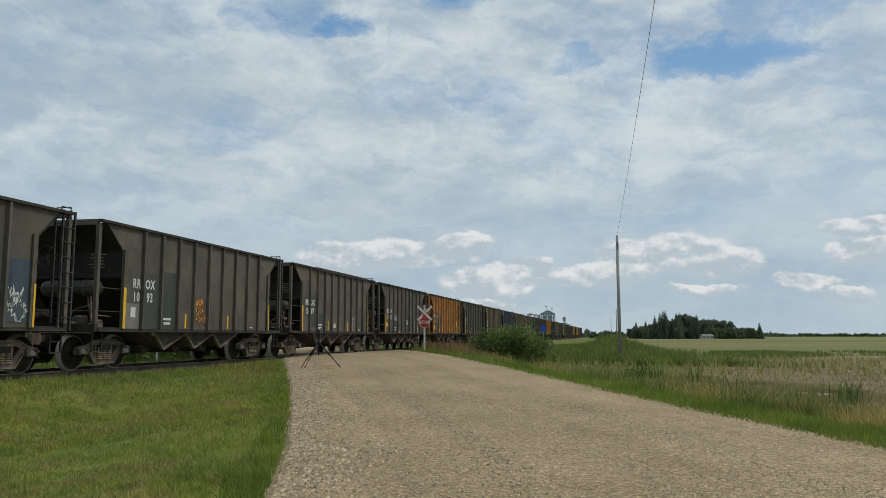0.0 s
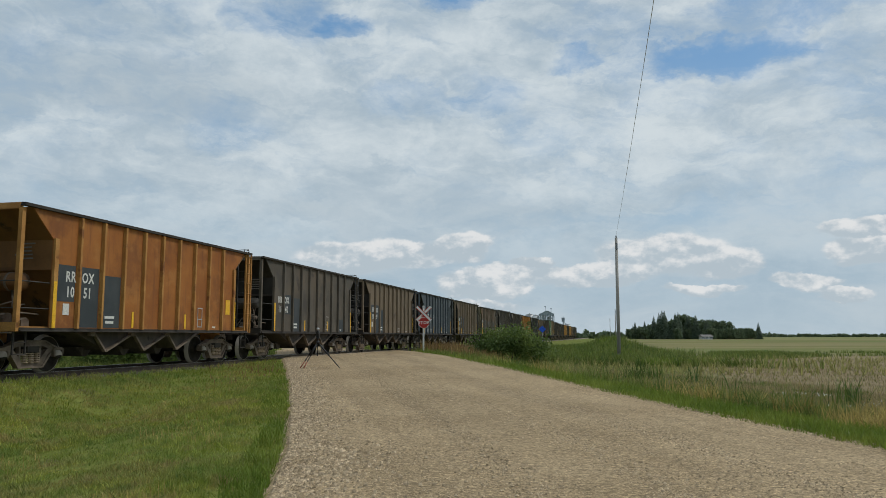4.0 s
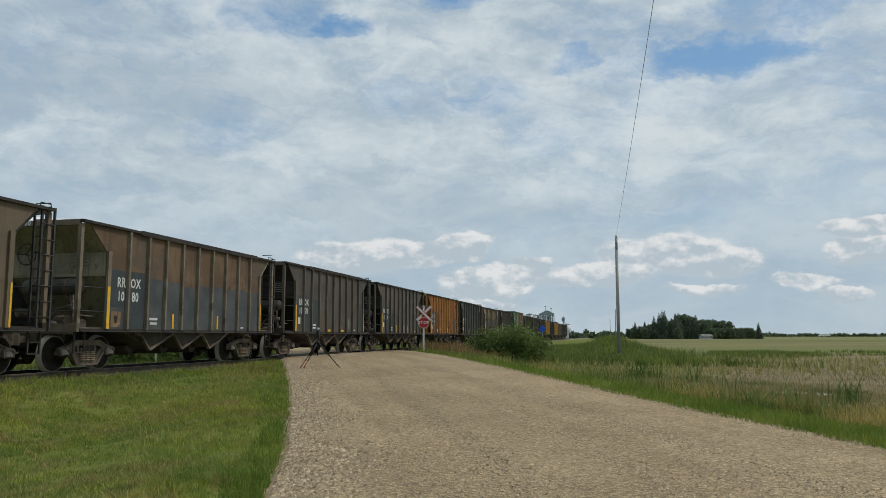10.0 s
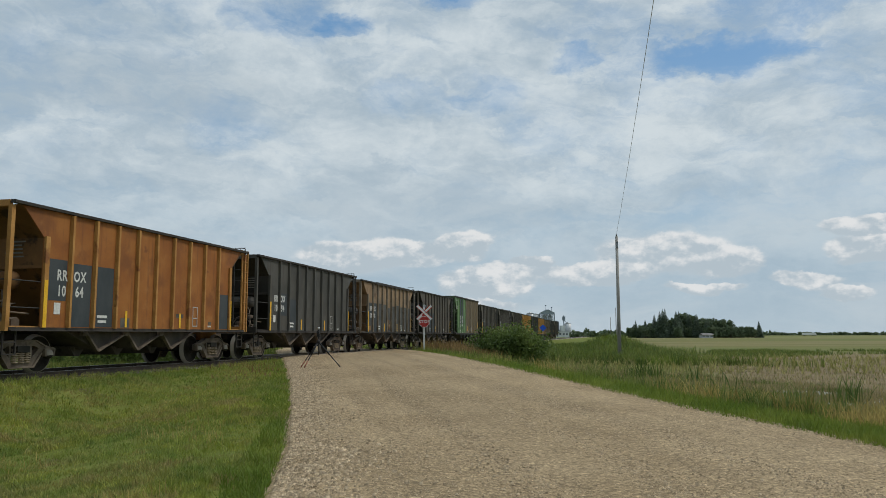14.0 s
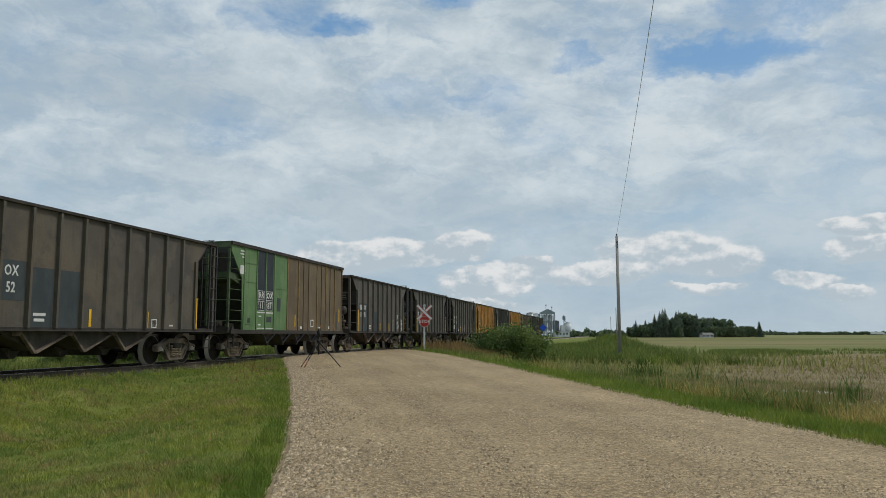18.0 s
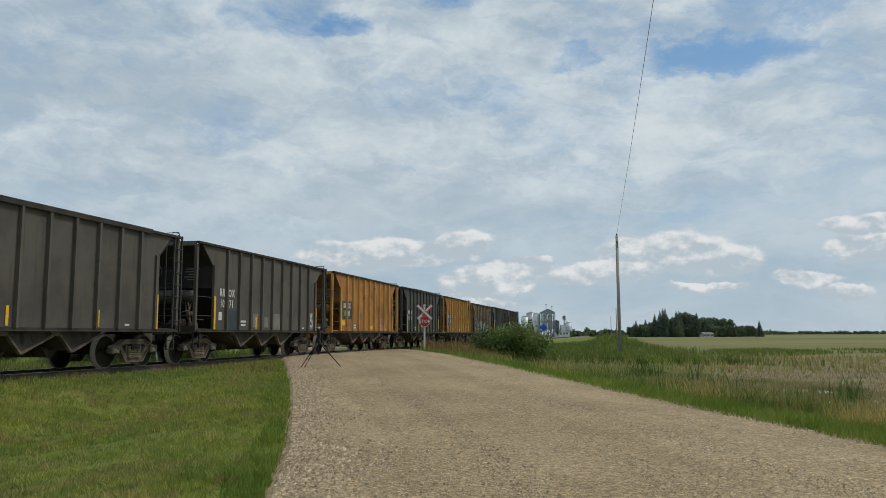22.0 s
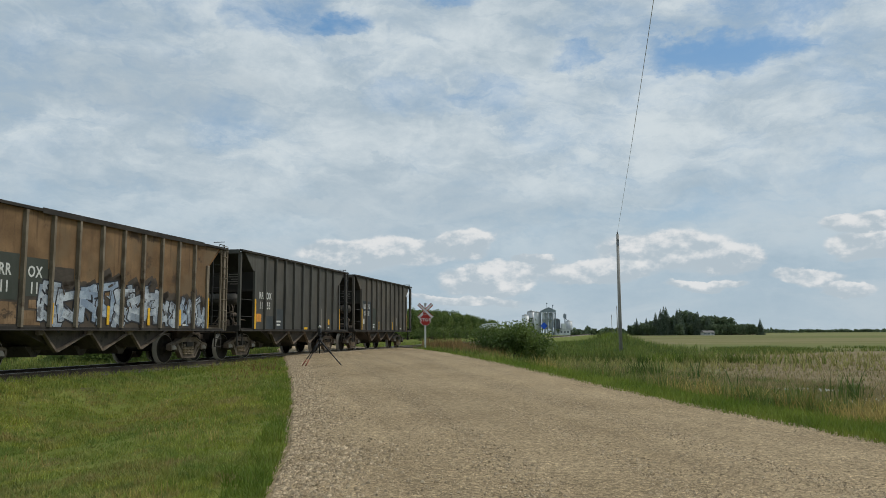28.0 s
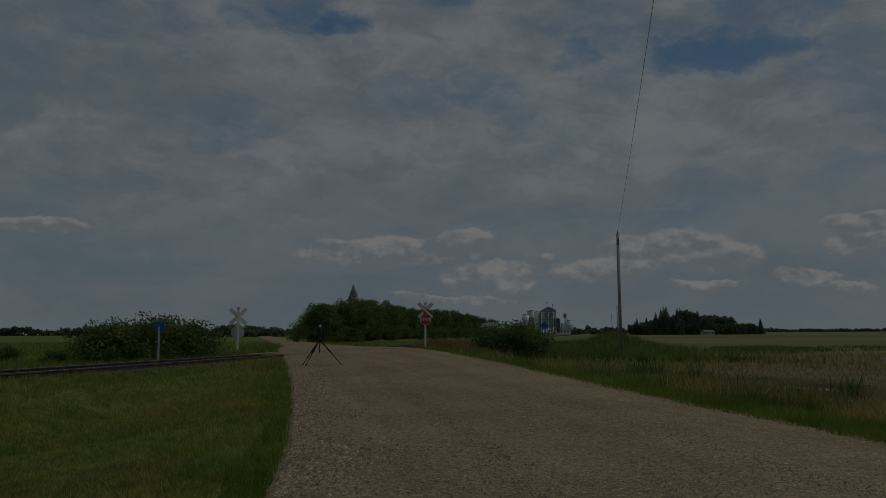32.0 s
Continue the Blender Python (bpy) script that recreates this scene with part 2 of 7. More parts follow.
MAT["weeds"] = leafy("weeds", (0.115, 0.165, 0.035), (0.205, 0.245, 0.062), spots=(((0.07, 0.13, 0.035), 0.7, 0.5, 0.7), ((0.30, 0.29, 0.08), 1.6, 0.53, 0.6)))
MAT["verge"] = leafy("verge", (0.125, 0.195, 0.026), (0.235, 0.285, 0.05), 0.25)
MAT["petal"] = leafy("petal", (0.6, 0.6, 0.56), (0.75, 0.75, 0.7))
MAT["dock"] = leafy("dock", (0.20, 0.12, 0.05), (0.30, 0.20, 0.09))
MAT["stubble"] = leafy("stubble", (0.265, 0.215, 0.105), (0.38, 0.315, 0.165))
MAT["crop"] = leafy("crop", (0.29, 0.275, 0.095), (0.43, 0.395, 0.16))
MAT["reed"] = leafy("reed", (0.05, 0.095, 0.022), (0.10, 0.15, 0.035))
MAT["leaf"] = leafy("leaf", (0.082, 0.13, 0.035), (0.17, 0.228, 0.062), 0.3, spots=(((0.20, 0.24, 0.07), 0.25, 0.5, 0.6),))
# Haze of distance mixed into both greens below: paler and bluer than near leaves.
MAT["leaf_hazed"] = leafy("leaf_hazed", (0.10, 0.145, 0.082), (0.155, 0.20, 0.105), 0.3)
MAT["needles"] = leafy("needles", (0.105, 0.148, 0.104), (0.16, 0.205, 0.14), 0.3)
MAT["bark"] = surface("bark", (0.07, 0.055, 0.045), (0.13, 0.11, 0.09), 6.0, 0.9, 0.01, stretch=(1, 1, 0.2))
MAT["pole"] = surface("pole", (0.23, 0.22, 0.2), (0.35, 0.335, 0.31), 3.0, 0.85, 0.005, stretch=(1, 1, 0.15), wear=(0.1, 0.085, 0.07), wear_at=0.6)
MAT["wire"] = surface("wire", (0.34, 0.35, 0.36), (0.44, 0.45, 0.46), 3.0, 0.5)
MAT["sign_white"] = surface("sign_white", (0.70, 0.69, 0.66), (0.80, 0.79, 0.77), 4.0, 0.55, wear=(0.45, 0.42, 0.38), wear_at=0.66)
MAT["sign_red"] = surface("sign_red", (0.42, 0.035, 0.03), (0.52, 0.05, 0.04), 4.0, 0.5)
MAT["sign_blue"] = surface("sign_blue", (0.018, 0.09, 0.56), (0.025, 0.115, 0.66), 4.0, 0.5)
MAT["galvanised"] = surface("galvanised", (0.42, 0.43, 0.44), (0.58, 0.59, 0.6), 6.0, 0.45, metal=0.7)
MAT["black_plastic"] = surface("black_plastic", (0.012, 0.012, 0.013), (0.02, 0.02, 0.022), 9.0, 0.5)
MAT["orange_tape"] = surface("orange_tape", (0.27, 0.095, 0.055), (0.36, 0.13, 0.075), 9.0, 0.5)
# Paint and metal of the hopper cars.
MAT["dark_brown"] = surface("dark_brown", (0.081, 0.071, 0.056), (0.117, 0.101, 0.080), 0.8, 0.75, wear=(0.06, 0.05, 0.041), wear_at=0.6, vary=0.12, streaks=(0.082, 0.067, 0.052), spots=(((0.135, 0.104, 0.072), 0.5, 0.5, 0.6), ((0.058, 0.055, 0.05), 0.9, 0.5, 0.6)))
MAT["charcoal"] = surface("charcoal", (0.058, 0.057, 0.050), (0.09, 0.087, 0.076), 0.8, 0.72, wear=(0.085, 0.068, 0.051), wear_at=0.63, vary=0.13, streaks=(0.058, 0.052, 0.042), spots=(((0.098, 0.084, 0.064), 0.5, 0.52, 0.5),))
MAT["slate_brown"] = surface("slate_brown", (0.077, 0.070, 0.059), (0.112, 0.101, 0.085), 0.8, 0.74, wear=(0.06, 0.053, 0.044), wear_at=0.6, vary=0.08, streaks=(0.07, 0.062, 0.05), spots=(((0.12, 0.10, 0.075), 0.6, 0.5, 0.6),))
MAT["brown"] = surface("brown", (0.14, 0.106, 0.070), (0.19, 0.146, 0.098), 0.7, 0.75, wear=(0.075, 0.055, 0.04), wear_at=0.6, vary=0.08, streaks=(0.085, 0.062, 0.042))
MAT["orange"] = surface("orange", (0.27, 0.095, 0.022), (0.36, 0.14, 0.032), 0.8, 0.72, wear=(0.16, 0.06, 0.025), wear_at=0.62, vary=0.08, streaks=(0.2, 0.075, 0.025), spots=(((0.19, 0.07, 0.022), 0.7, 0.48, 0.7), ((0.38, 0.17, 0.05), 1.6, 0.54, 0.5)))
MAT["yellow_orange"] = surface("yellow_orange", (0.33, 0.14, 0.034), (0.43, 0.195, 0.05), 0.8, 0.72, wear=(0.22, 0.09, 0.03), wear_at=0.63, vary=0.06, streaks=(0.28, 0.115, 0.032), spots=(((0.24, 0.09, 0.03), 0.7, 0.48, 0.7), ((0.44, 0.23, 0.075), 1.6, 0.54, 0.5)))
MAT["blue_grey"] = surface("blue_grey", (0.064, 0.078, 0.086), (0.094, 0.11, 0.118), 0.8, 0.7, wear=(0.09, 0.075, 0.06), wear_at=0.62, streaks=(0.06, 0.062, 0.062))
# Inner ends of orange and rust cars: recess shade put into the rusty colour.
MAT["shaded_rust"] = surface("shaded_rust", (0.13, 0.064, 0.024), (0.21, 0.105, 0.037), 0.9, 0.8, wear=(0.04, 0.025, 0.015), wear_at=0.55)
MAT["orange_rib"] = surface("orange_rib", (0.36, 0.17, 0.045), (0.46, 0.24, 0.07), 2.0, 0.75, wear=(0.2, 0.08, 0.03), wear_at=0.56)
MAT["yellow_rib"] = surface("yellow_rib", (0.44, 0.24, 0.06), (0.54, 0.32, 0.10), 2.0, 0.75, wear=(0.25, 0.11, 0.04), wear_at=0.58)
MAT["ochre"] = surface("ochre", (0.20, 0.13, 0.05), (0.27, 0.18, 0.07), 3.0, 0.8, wear=(0.14, 0.1, 0.06), wear_at=0.52, wear_scale=4.0)
MAT["reservoir"] = surface("reservoir", (0.055, 0.051, 0.045), (0.10, 0.092, 0.08), 2.0, 0.65, wear=(0.04, 0.034, 0.028), wear_at=0.56)
MAT["spring_steel"] = surface("spring_steel", (0.22, 0.165, 0.11), (0.36, 0.28, 0.19), 6.0, 0.8)
MAT["peeled_tan"] = surface("peeled_tan", (0.175, 0.108, 0.058), (0.285, 0.185, 0.105), 0.9, 0.85, wear=(0.055, 0.04, 0.03), wear_at=0.58, streaks=(0.085, 0.05, 0.028))
MAT["faded_green"] = surface("faded_green", (0.098, 0.18, 0.072), (0.15, 0.245, 0.105), 0.9, 0.7, wear=(0.16, 0.2, 0.12), wear_at=0.64, streaks=(0.075, 0.13, 0.06))
MAT["taupe"] = surface("taupe", (0.118, 0.09, 0.055), (0.165, 0.126, 0.078), 0.8, 0.75, wear=(0.085, 0.066, 0.045), wear_at=0.62, streaks=(0.09, 0.07, 0.046))
MAT["patch_blue"] = surface("patch_blue", (0.040, 0.049, 0.054), (0.058, 0.067, 0.071), 1.5, 0.7)
MAT["tag_blue"] = surface("tag_blue", (0.032, 0.048, 0.066), (0.06, 0.082, 0.10), 1.5, 0.7, wear=(0.085, 0.08, 0.07), wear_at=0.6)
MAT["panel_navy"] = surface("panel_navy", (0.017, 0.023, 0.03), (0.029, 0.036, 0.044), 1.5, 0.6)
MAT["patch_green"] = surface("patch_green", (0.046, 0.053, 0.043), (0.064, 0.071, 0.058), 1.5, 0.7)
MAT["grimy_green"] = surface("grimy_green", (0.05, 0.075, 0.038), (0.085, 0.115, 0.058), 1.5, 0.75, wear=(0.03, 0.028, 0.022), wear_at=0.52)
MAT["dusty_olive"] = surface("dusty_olive", (0.24, 0.215, 0.15), (0.36, 0.325, 0.235), 1.2, 0.85, wear=(0.09, 0.07, 0.05), wear_at=0.6, streaks=(0.11, 0.085, 0.058))
MAT["patch_grey"] = surface("patch_grey", (0.16, 0.15, 0.13), (0.22, 0.2, 0.18), 2.5, 0.75)
# Near-black for steel parts; on platforms and stiffeners it holds the recess shade.
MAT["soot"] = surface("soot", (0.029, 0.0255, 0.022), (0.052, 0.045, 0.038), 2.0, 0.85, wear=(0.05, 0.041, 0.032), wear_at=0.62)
MAT["black_steel"] = surface("black_steel", (0.032, 0.032, 0.033), (0.058, 0.056, 0.054), 4.0, 0.6, wear=(0.11, 0.08, 0.055), wear_at=0.64)
# Recessed end sheets: the cavity's shade is put into this near-black colour.
MAT["end_shade"] = surface("end_shade", (0.020, 0.019, 0.0175), (0.040, 0.037, 0.032), 1.2, 0.85, wear=(0.042, 0.036, 0.03), wear_at=0.60, streaks=(0.02, 0.018, 0.016))
MAT["grime"] = surface("grime", (0.050, 0.042, 0.034), (0.090, 0.076, 0.062), 1.3, 0.85, wear=(0.028, 0.024, 0.02), wear_at=0.57, streaks=(0.11, 0.092, 0.072))
MAT["rib_dust"] = surface("rib_dust", (0.15, 0.12, 0.085), (0.235, 0.195, 0.145), 2.0, 0.85, wear=(0.085, 0.06, 0.04), wear_at=0.55)
MAT["truck_steel"] = surface("truck_steel", (0.098, 0.077, 0.058), (0.20, 0.156, 0.118), 3.0, 0.85, wear=(0.06, 0.05, 0.04), wear_at=0.57)
MAT["wheel_steel"] = surface("wheel_steel", (0.020, 0.0175, 0.0145), (0.042, 0.036, 0.029), 3.0, 0.88, spec=0.1)
MAT["faded_white"] = surface("faded_white", (0.33, 0.32, 0.29), (0.46, 0.45, 0.42), 5.0, 0.75)
MAT["letter"] = surface("letter", (0.55, 0.55, 0.52), (0.68, 0.68, 0.65), 5.0, 0.7)
MAT["yellow"] = surface("yellow", (0.72, 0.40, 0.02), (0.82, 0.48, 0.03), 5.0, 0.55)
MAT["plate_orange"] = surface("plate_orange", (0.62, 0.25, 0.035), (0.74, 0.33, 0.06), 4.0, 0.6, wear=(0.35, 0.18, 0.06), wear_at=0.6)
MAT["graffiti"] = surface("graffiti", (0.22, 0.26, 0.31), (0.50, 0.54, 0.58), 2.6, 0.6, wear=(0.09, 0.09, 0.10), wear_at=0.54, wear_scale=2.2)
MAT["graffiti_blue"] = surface("graffiti_blue", (0.22, 0.28, 0.37), (0.40, 0.47, 0.55), 1.8, 0.6, wear=(0.10, 0.11, 0.13), wear_at=0.55, wear_scale=3.0)
MAT["graffiti_line"] = surface("graffiti_line", (0.025, 0.025, 0.03), (0.045, 0.045, 0.05), 1.8, 0.6)
MAT["graffiti_smoke"] = surface("graffiti_smoke", (0.055, 0.045, 0.036), (0.085, 0.068, 0.052), 2.5, 0.7)
MAT["house_wall"] = surface("house_wall", (0.46, 0.47, 0.47), (0.58, 0.59, 0.59), 1.0, 0.7)
MAT["house_roof"] = surface("house_roof", (0.16, 0.15, 0.15), (0.24, 0.23, 0.22), 1.0, 0.8)
MAT["silo"] = surface("silo", (0.55, 0.57, 0.58), (0.7, 0.72, 0.73), 0.4, 0.5, metal=0.2)
MAT["tower_steel"] = surface("tower_steel", (0.20, 0.245, 0.28), (0.29, 0.335, 0.37), 1.0, 0.55, metal=0.2)
MAT["steel_dark"] = surface("steel_dark", (0.12, 0.14, 0.16), (0.2, 0.22, 0.24), 1.0, 0.6, metal=0.2)


def add_stones(mat, scale, low, high, bump, sparse=False):
    """Small stones worked into a surface: cells of their own tone, with gaps between; sparse: only some of the cells
    stand out, the dark ones as painted stone shadows.
    """
    nt = mat.node_tree
    L = nt.links.new
    bsdf = nt.nodes["Principled BSDF"]
    col = bsdf.inputs["Base Color"].links[0].from_socket
    pos = node(nt, "ShaderNodeNewGeometry").outputs["Position"]
    cells = node(nt, "ShaderNodeTexVoronoi")
    cells.inputs["Scale"].default_value = scale
    L(pos, cells.inputs["Vector"])
    tone = node(nt, "ShaderNodeSeparateColor")
    L(cells.outputs["Color"], tone.inputs[0])
    value = node(nt, "ShaderNodeMapRange")
    L(tone.outputs[0], value.inputs[0])
    value.inputs[3].default_value, value.inputs[4].default_value = low, high
    if sparse:
        pale, dark = node(nt, "ShaderNodeMapRange"), node(nt, "ShaderNodeMapRange")
        for n, a, b, lo, hi in ((pale, 0.72, 0.95, 0.0, high - 1), (dark, 0.30, 0.04, 1.0, low)):
            L(tone.outputs[0], n.inputs[0])
            n.inputs[1].default_value, n.inputs[2].default_value, n.inputs[3].default_value, n.inputs[4].default_value = a, b, lo, hi
        value = node(nt, "ShaderNodeMath", operation="ADD")
        L(pale.outputs[0], value.inputs[0])
        L(dark.outputs[0], value.inputs[1])
    gap = node(nt, "ShaderNodeMapRange")
    L(cells.outputs["Distance"], gap.inputs[0])
    gap.inputs[1].default_value, gap.inputs[2].default_value, gap.inputs[3].default_value, gap.inputs[4].default_value = 0.45, 0.8, 1.0, 0.86
    both = node(nt, "ShaderNodeMath", operation="MULTIPLY")
    L(value.outputs[0], both.inputs[0])
    L(gap.outputs[0], both.inputs[1])
    out = node(nt, "ShaderNodeVectorMath", operation="SCALE")
    L(col, out.inputs[0])
    L(both.outputs[0], out.inputs["Scale"])
    L(out.outputs[0], bsdf.inputs["Base Color"])
    b = node(nt, "ShaderNodeBump")
    b.invert = True
    b.inputs["Strength"].default_value, b.inputs["Distance"].default_value = 0.9, bump
    L(cells.outputs["Distance"], b.inputs["Height"])
    L(b.outputs[0], bsdf.inputs["Normal"])


def bright_rim(mat, radius):
    """The outer ring of a wheel is rubbed bright."""
    nt = mat.node_tree
    L = nt.links.new
    bsdf = nt.nodes["Principled BSDF"]
    col = bsdf.inputs["Base Color"].links[0].from_socket
    sep = node(nt, "ShaderNodeSeparateXYZ")
    L(node(nt, "ShaderNodeTexCoord").outputs["Object"], sep.inputs[0])
    flat = node(nt, "ShaderNodeCombineXYZ")
    L(sep.outputs[0], flat.inputs[0])
    L(sep.outputs[2], flat.inputs[2])
    far = node(nt, "ShaderNodeVectorMath", operation="LENGTH")
    L(flat.outputs[0], far.inputs[0])
    step = node(nt, "ShaderNodeMapRange", interpolation_type="SMOOTHSTEP")
    L(far.outputs["Value"], step.inputs[0])
    step.inputs[1].default_value, step.inputs[2].default_value = radius, radius + 0.015
    mix = node(nt, "ShaderNodeMix", data_type="RGBA")
    L(step.outputs[0], mix.inputs[0])
    L(col, mix.inputs[6])
    mix.inputs[7].default_value = (0.31, 0.28, 0.24, 1)
    L(mix.outputs[2], bsdf.inputs["Base Color"])


def two_tone(name, upper, low, high, border, uneven, ragged):
    """Side paint of two coats: the lower one ends at a ragged border of its own height in each bay."""
    mat = surface(name, upper[0], upper[1], 0.9, 0.85, wear=upper[2], wear_at=0.57, streaks=upper[3], spots=((upper[4], 0.8, 0.48, 0.7),))
    nt = mat.node_tree
    L = nt.links.new
    bsdf = nt.nodes["Principled BSDF"]
    col = bsdf.inputs["Base Color"].links[0].from_socket

    def m(op, a, b, c=None):
        n = node(nt, "ShaderNodeMath", operation=op)
        for i, v in enumerate((a, b, c)):
            if isinstance(v, (int, float)):
                n.inputs[i].default_value = v
            elif v is not None:
                L(v, n.inputs[i])
        return n.outputs[0]
    place = node(nt, "ShaderNodeTexCoord").outputs["Object"]
    sep = node(nt, "ShaderNodeSeparateXYZ")
    L(place, sep.inputs[0])
    each = node(nt, "ShaderNodeTexWhiteNoise")
    each.noise_dimensions = "1D"
    L(m("FLOOR", m("DIVIDE", m("ADD", sep.outputs[0], 4.62), 0.912), 0.0), each.inputs["W"])
    fray = node(nt, "ShaderNodeTexNoise")
    fray.inputs["Scale"].default_value, fray.inputs["Detail"].default_value, fray.inputs["Roughness"].default_value = 3.5, 7.0, 0.6
    L(place, fray.inputs["Vector"])
    line = m("MULTIPLY_ADD", m("SUBTRACT", each.outputs["Value"], 0.5), uneven, m("MULTIPLY_ADD", m("SUBTRACT", fray.outputs[0], 0.5), ragged, border))
    cover = node(nt, "ShaderNodeMapRange", interpolation_type="SMOOTHSTEP")
    L(m("SUBTRACT", line, sep.outputs[2]), cover.inputs[0])
    cover.inputs[1].default_value, cover.inputs[2].default_value = -0.015, 0.03
    blot = node(nt, "ShaderNodeTexNoise")
    blot.inputs["Scale"].default_value, blot.inputs["Detail"].default_value = 1.4, 7.0
    L(place, blot.inputs["Vector"])
    pick = node(nt, "ShaderNodeMapRange")
    L(blot.outputs[0], pick.inputs[0])
    pick.inputs[1].default_value, pick.inputs[2].default_value = 0.35, 0.65
    under = node(nt, "ShaderNodeMix", data_type="RGBA")
    L(pick.outputs[0], under.inputs[0])
    under.inputs[6].default_value, under.inputs[7].default_value = (*low, 1), (*high, 1)
    both = node(nt, "ShaderNodeMix", data_type="RGBA")
    L(cover.outputs[0], both.inputs[0])
    L(col, both.inputs[6])
    L(under.outputs[2], both.inputs[7])
    L(both.outputs[2], bsdf.inputs["Base Color"])
    MAT[name] = mat


two_tone("rust_over_slate", ((0.115, 0.074, 0.046), (0.19, 0.125, 0.075), (0.065, 0.045, 0.032), (0.085, 0.055, 0.036), (0.10, 0.082, 0.062)), (0.062, 0.068, 0.070), (0.095, 0.102, 0.103), 2.52, 0.12, 0.16)
two_tone("tan_over_slate", ((0.23, 0.15, 0.085), (0.33, 0.225, 0.135), (0.12, 0.075, 0.045), (0.15, 0.092, 0.055), (0.15, 0.12, 0.09)), (0.066, 0.066, 0.062), (0.10, 0.10, 0.094), 2.64, 0.22, 0.08)
two_tone("rust_over_smoke", ((0.15, 0.09, 0.045), (0.26, 0.16, 0.082), (0.07, 0.048, 0.033), (0.095, 0.06, 0.036), (0.17, 0.12, 0.07)), (0.055, 0.047, 0.040), (0.10, 0.078, 0.058), 2.12, 0.35, 0.5)
bright_rim(MAT["wheel_steel"], 0.425)


def road_bands(mat):
    """Wheel tracks: long bands of packed and of looser gravel along the road."""
    nt = mat.node_tree
    L = nt.links.new
    bsdf = nt.nodes["Principled BSDF"]
    col = bsdf.inputs["Base Color"].links[0].from_socket
    turned = node(nt, "ShaderNodeVectorRotate")
    turned.rotation_type = "Z_AXIS"
    turned.inputs["Angle"].default_value = -radians(14)
    L(node(nt, "ShaderNodeNewGeometry").outputs["Position"], turned.inputs["Vector"])
    longer = node(nt, "ShaderNodeVectorMath", operation="MULTIPLY")
    L(turned.outputs[0], longer.inputs[0])
    longer.inputs[1].default_value = (1.0, 0.07, 1.0)
    grain = node(nt, "ShaderNodeTexNoise")
    grain.inputs["Scale"].default_value, grain.inputs["Detail"].default_value = 1.3, 4.0
    L(longer.outputs[0], grain.inputs["Vector"])
    value = node(nt, "ShaderNodeMapRange")
    L(grain.outputs[0], value.inputs[0])
    value.inputs[1].default_value, value.inputs[2].default_value, value.inputs[3].default_value, value.inputs[4].default_value = 0.32, 0.68, 0.90, 1.16
    out = node(nt, "ShaderNodeVectorMath", operation="SCALE")
    L(col, out.inputs[0])
    L(value.outputs[0], out.inputs["Scale"])
    L(out.outputs[0], bsdf.inputs["Base Color"])


add_stones(MAT["gravel"], 24.0, 0.74, 1.32, 0.006, True)
add_stones(MAT["gravel"], 60.0, 0.62, 1.55, 0.007, True)
road_bands(MAT["gravel"])
add_stones(MAT["ballast"], 14.0, 0.6, 1.5, 0.03)


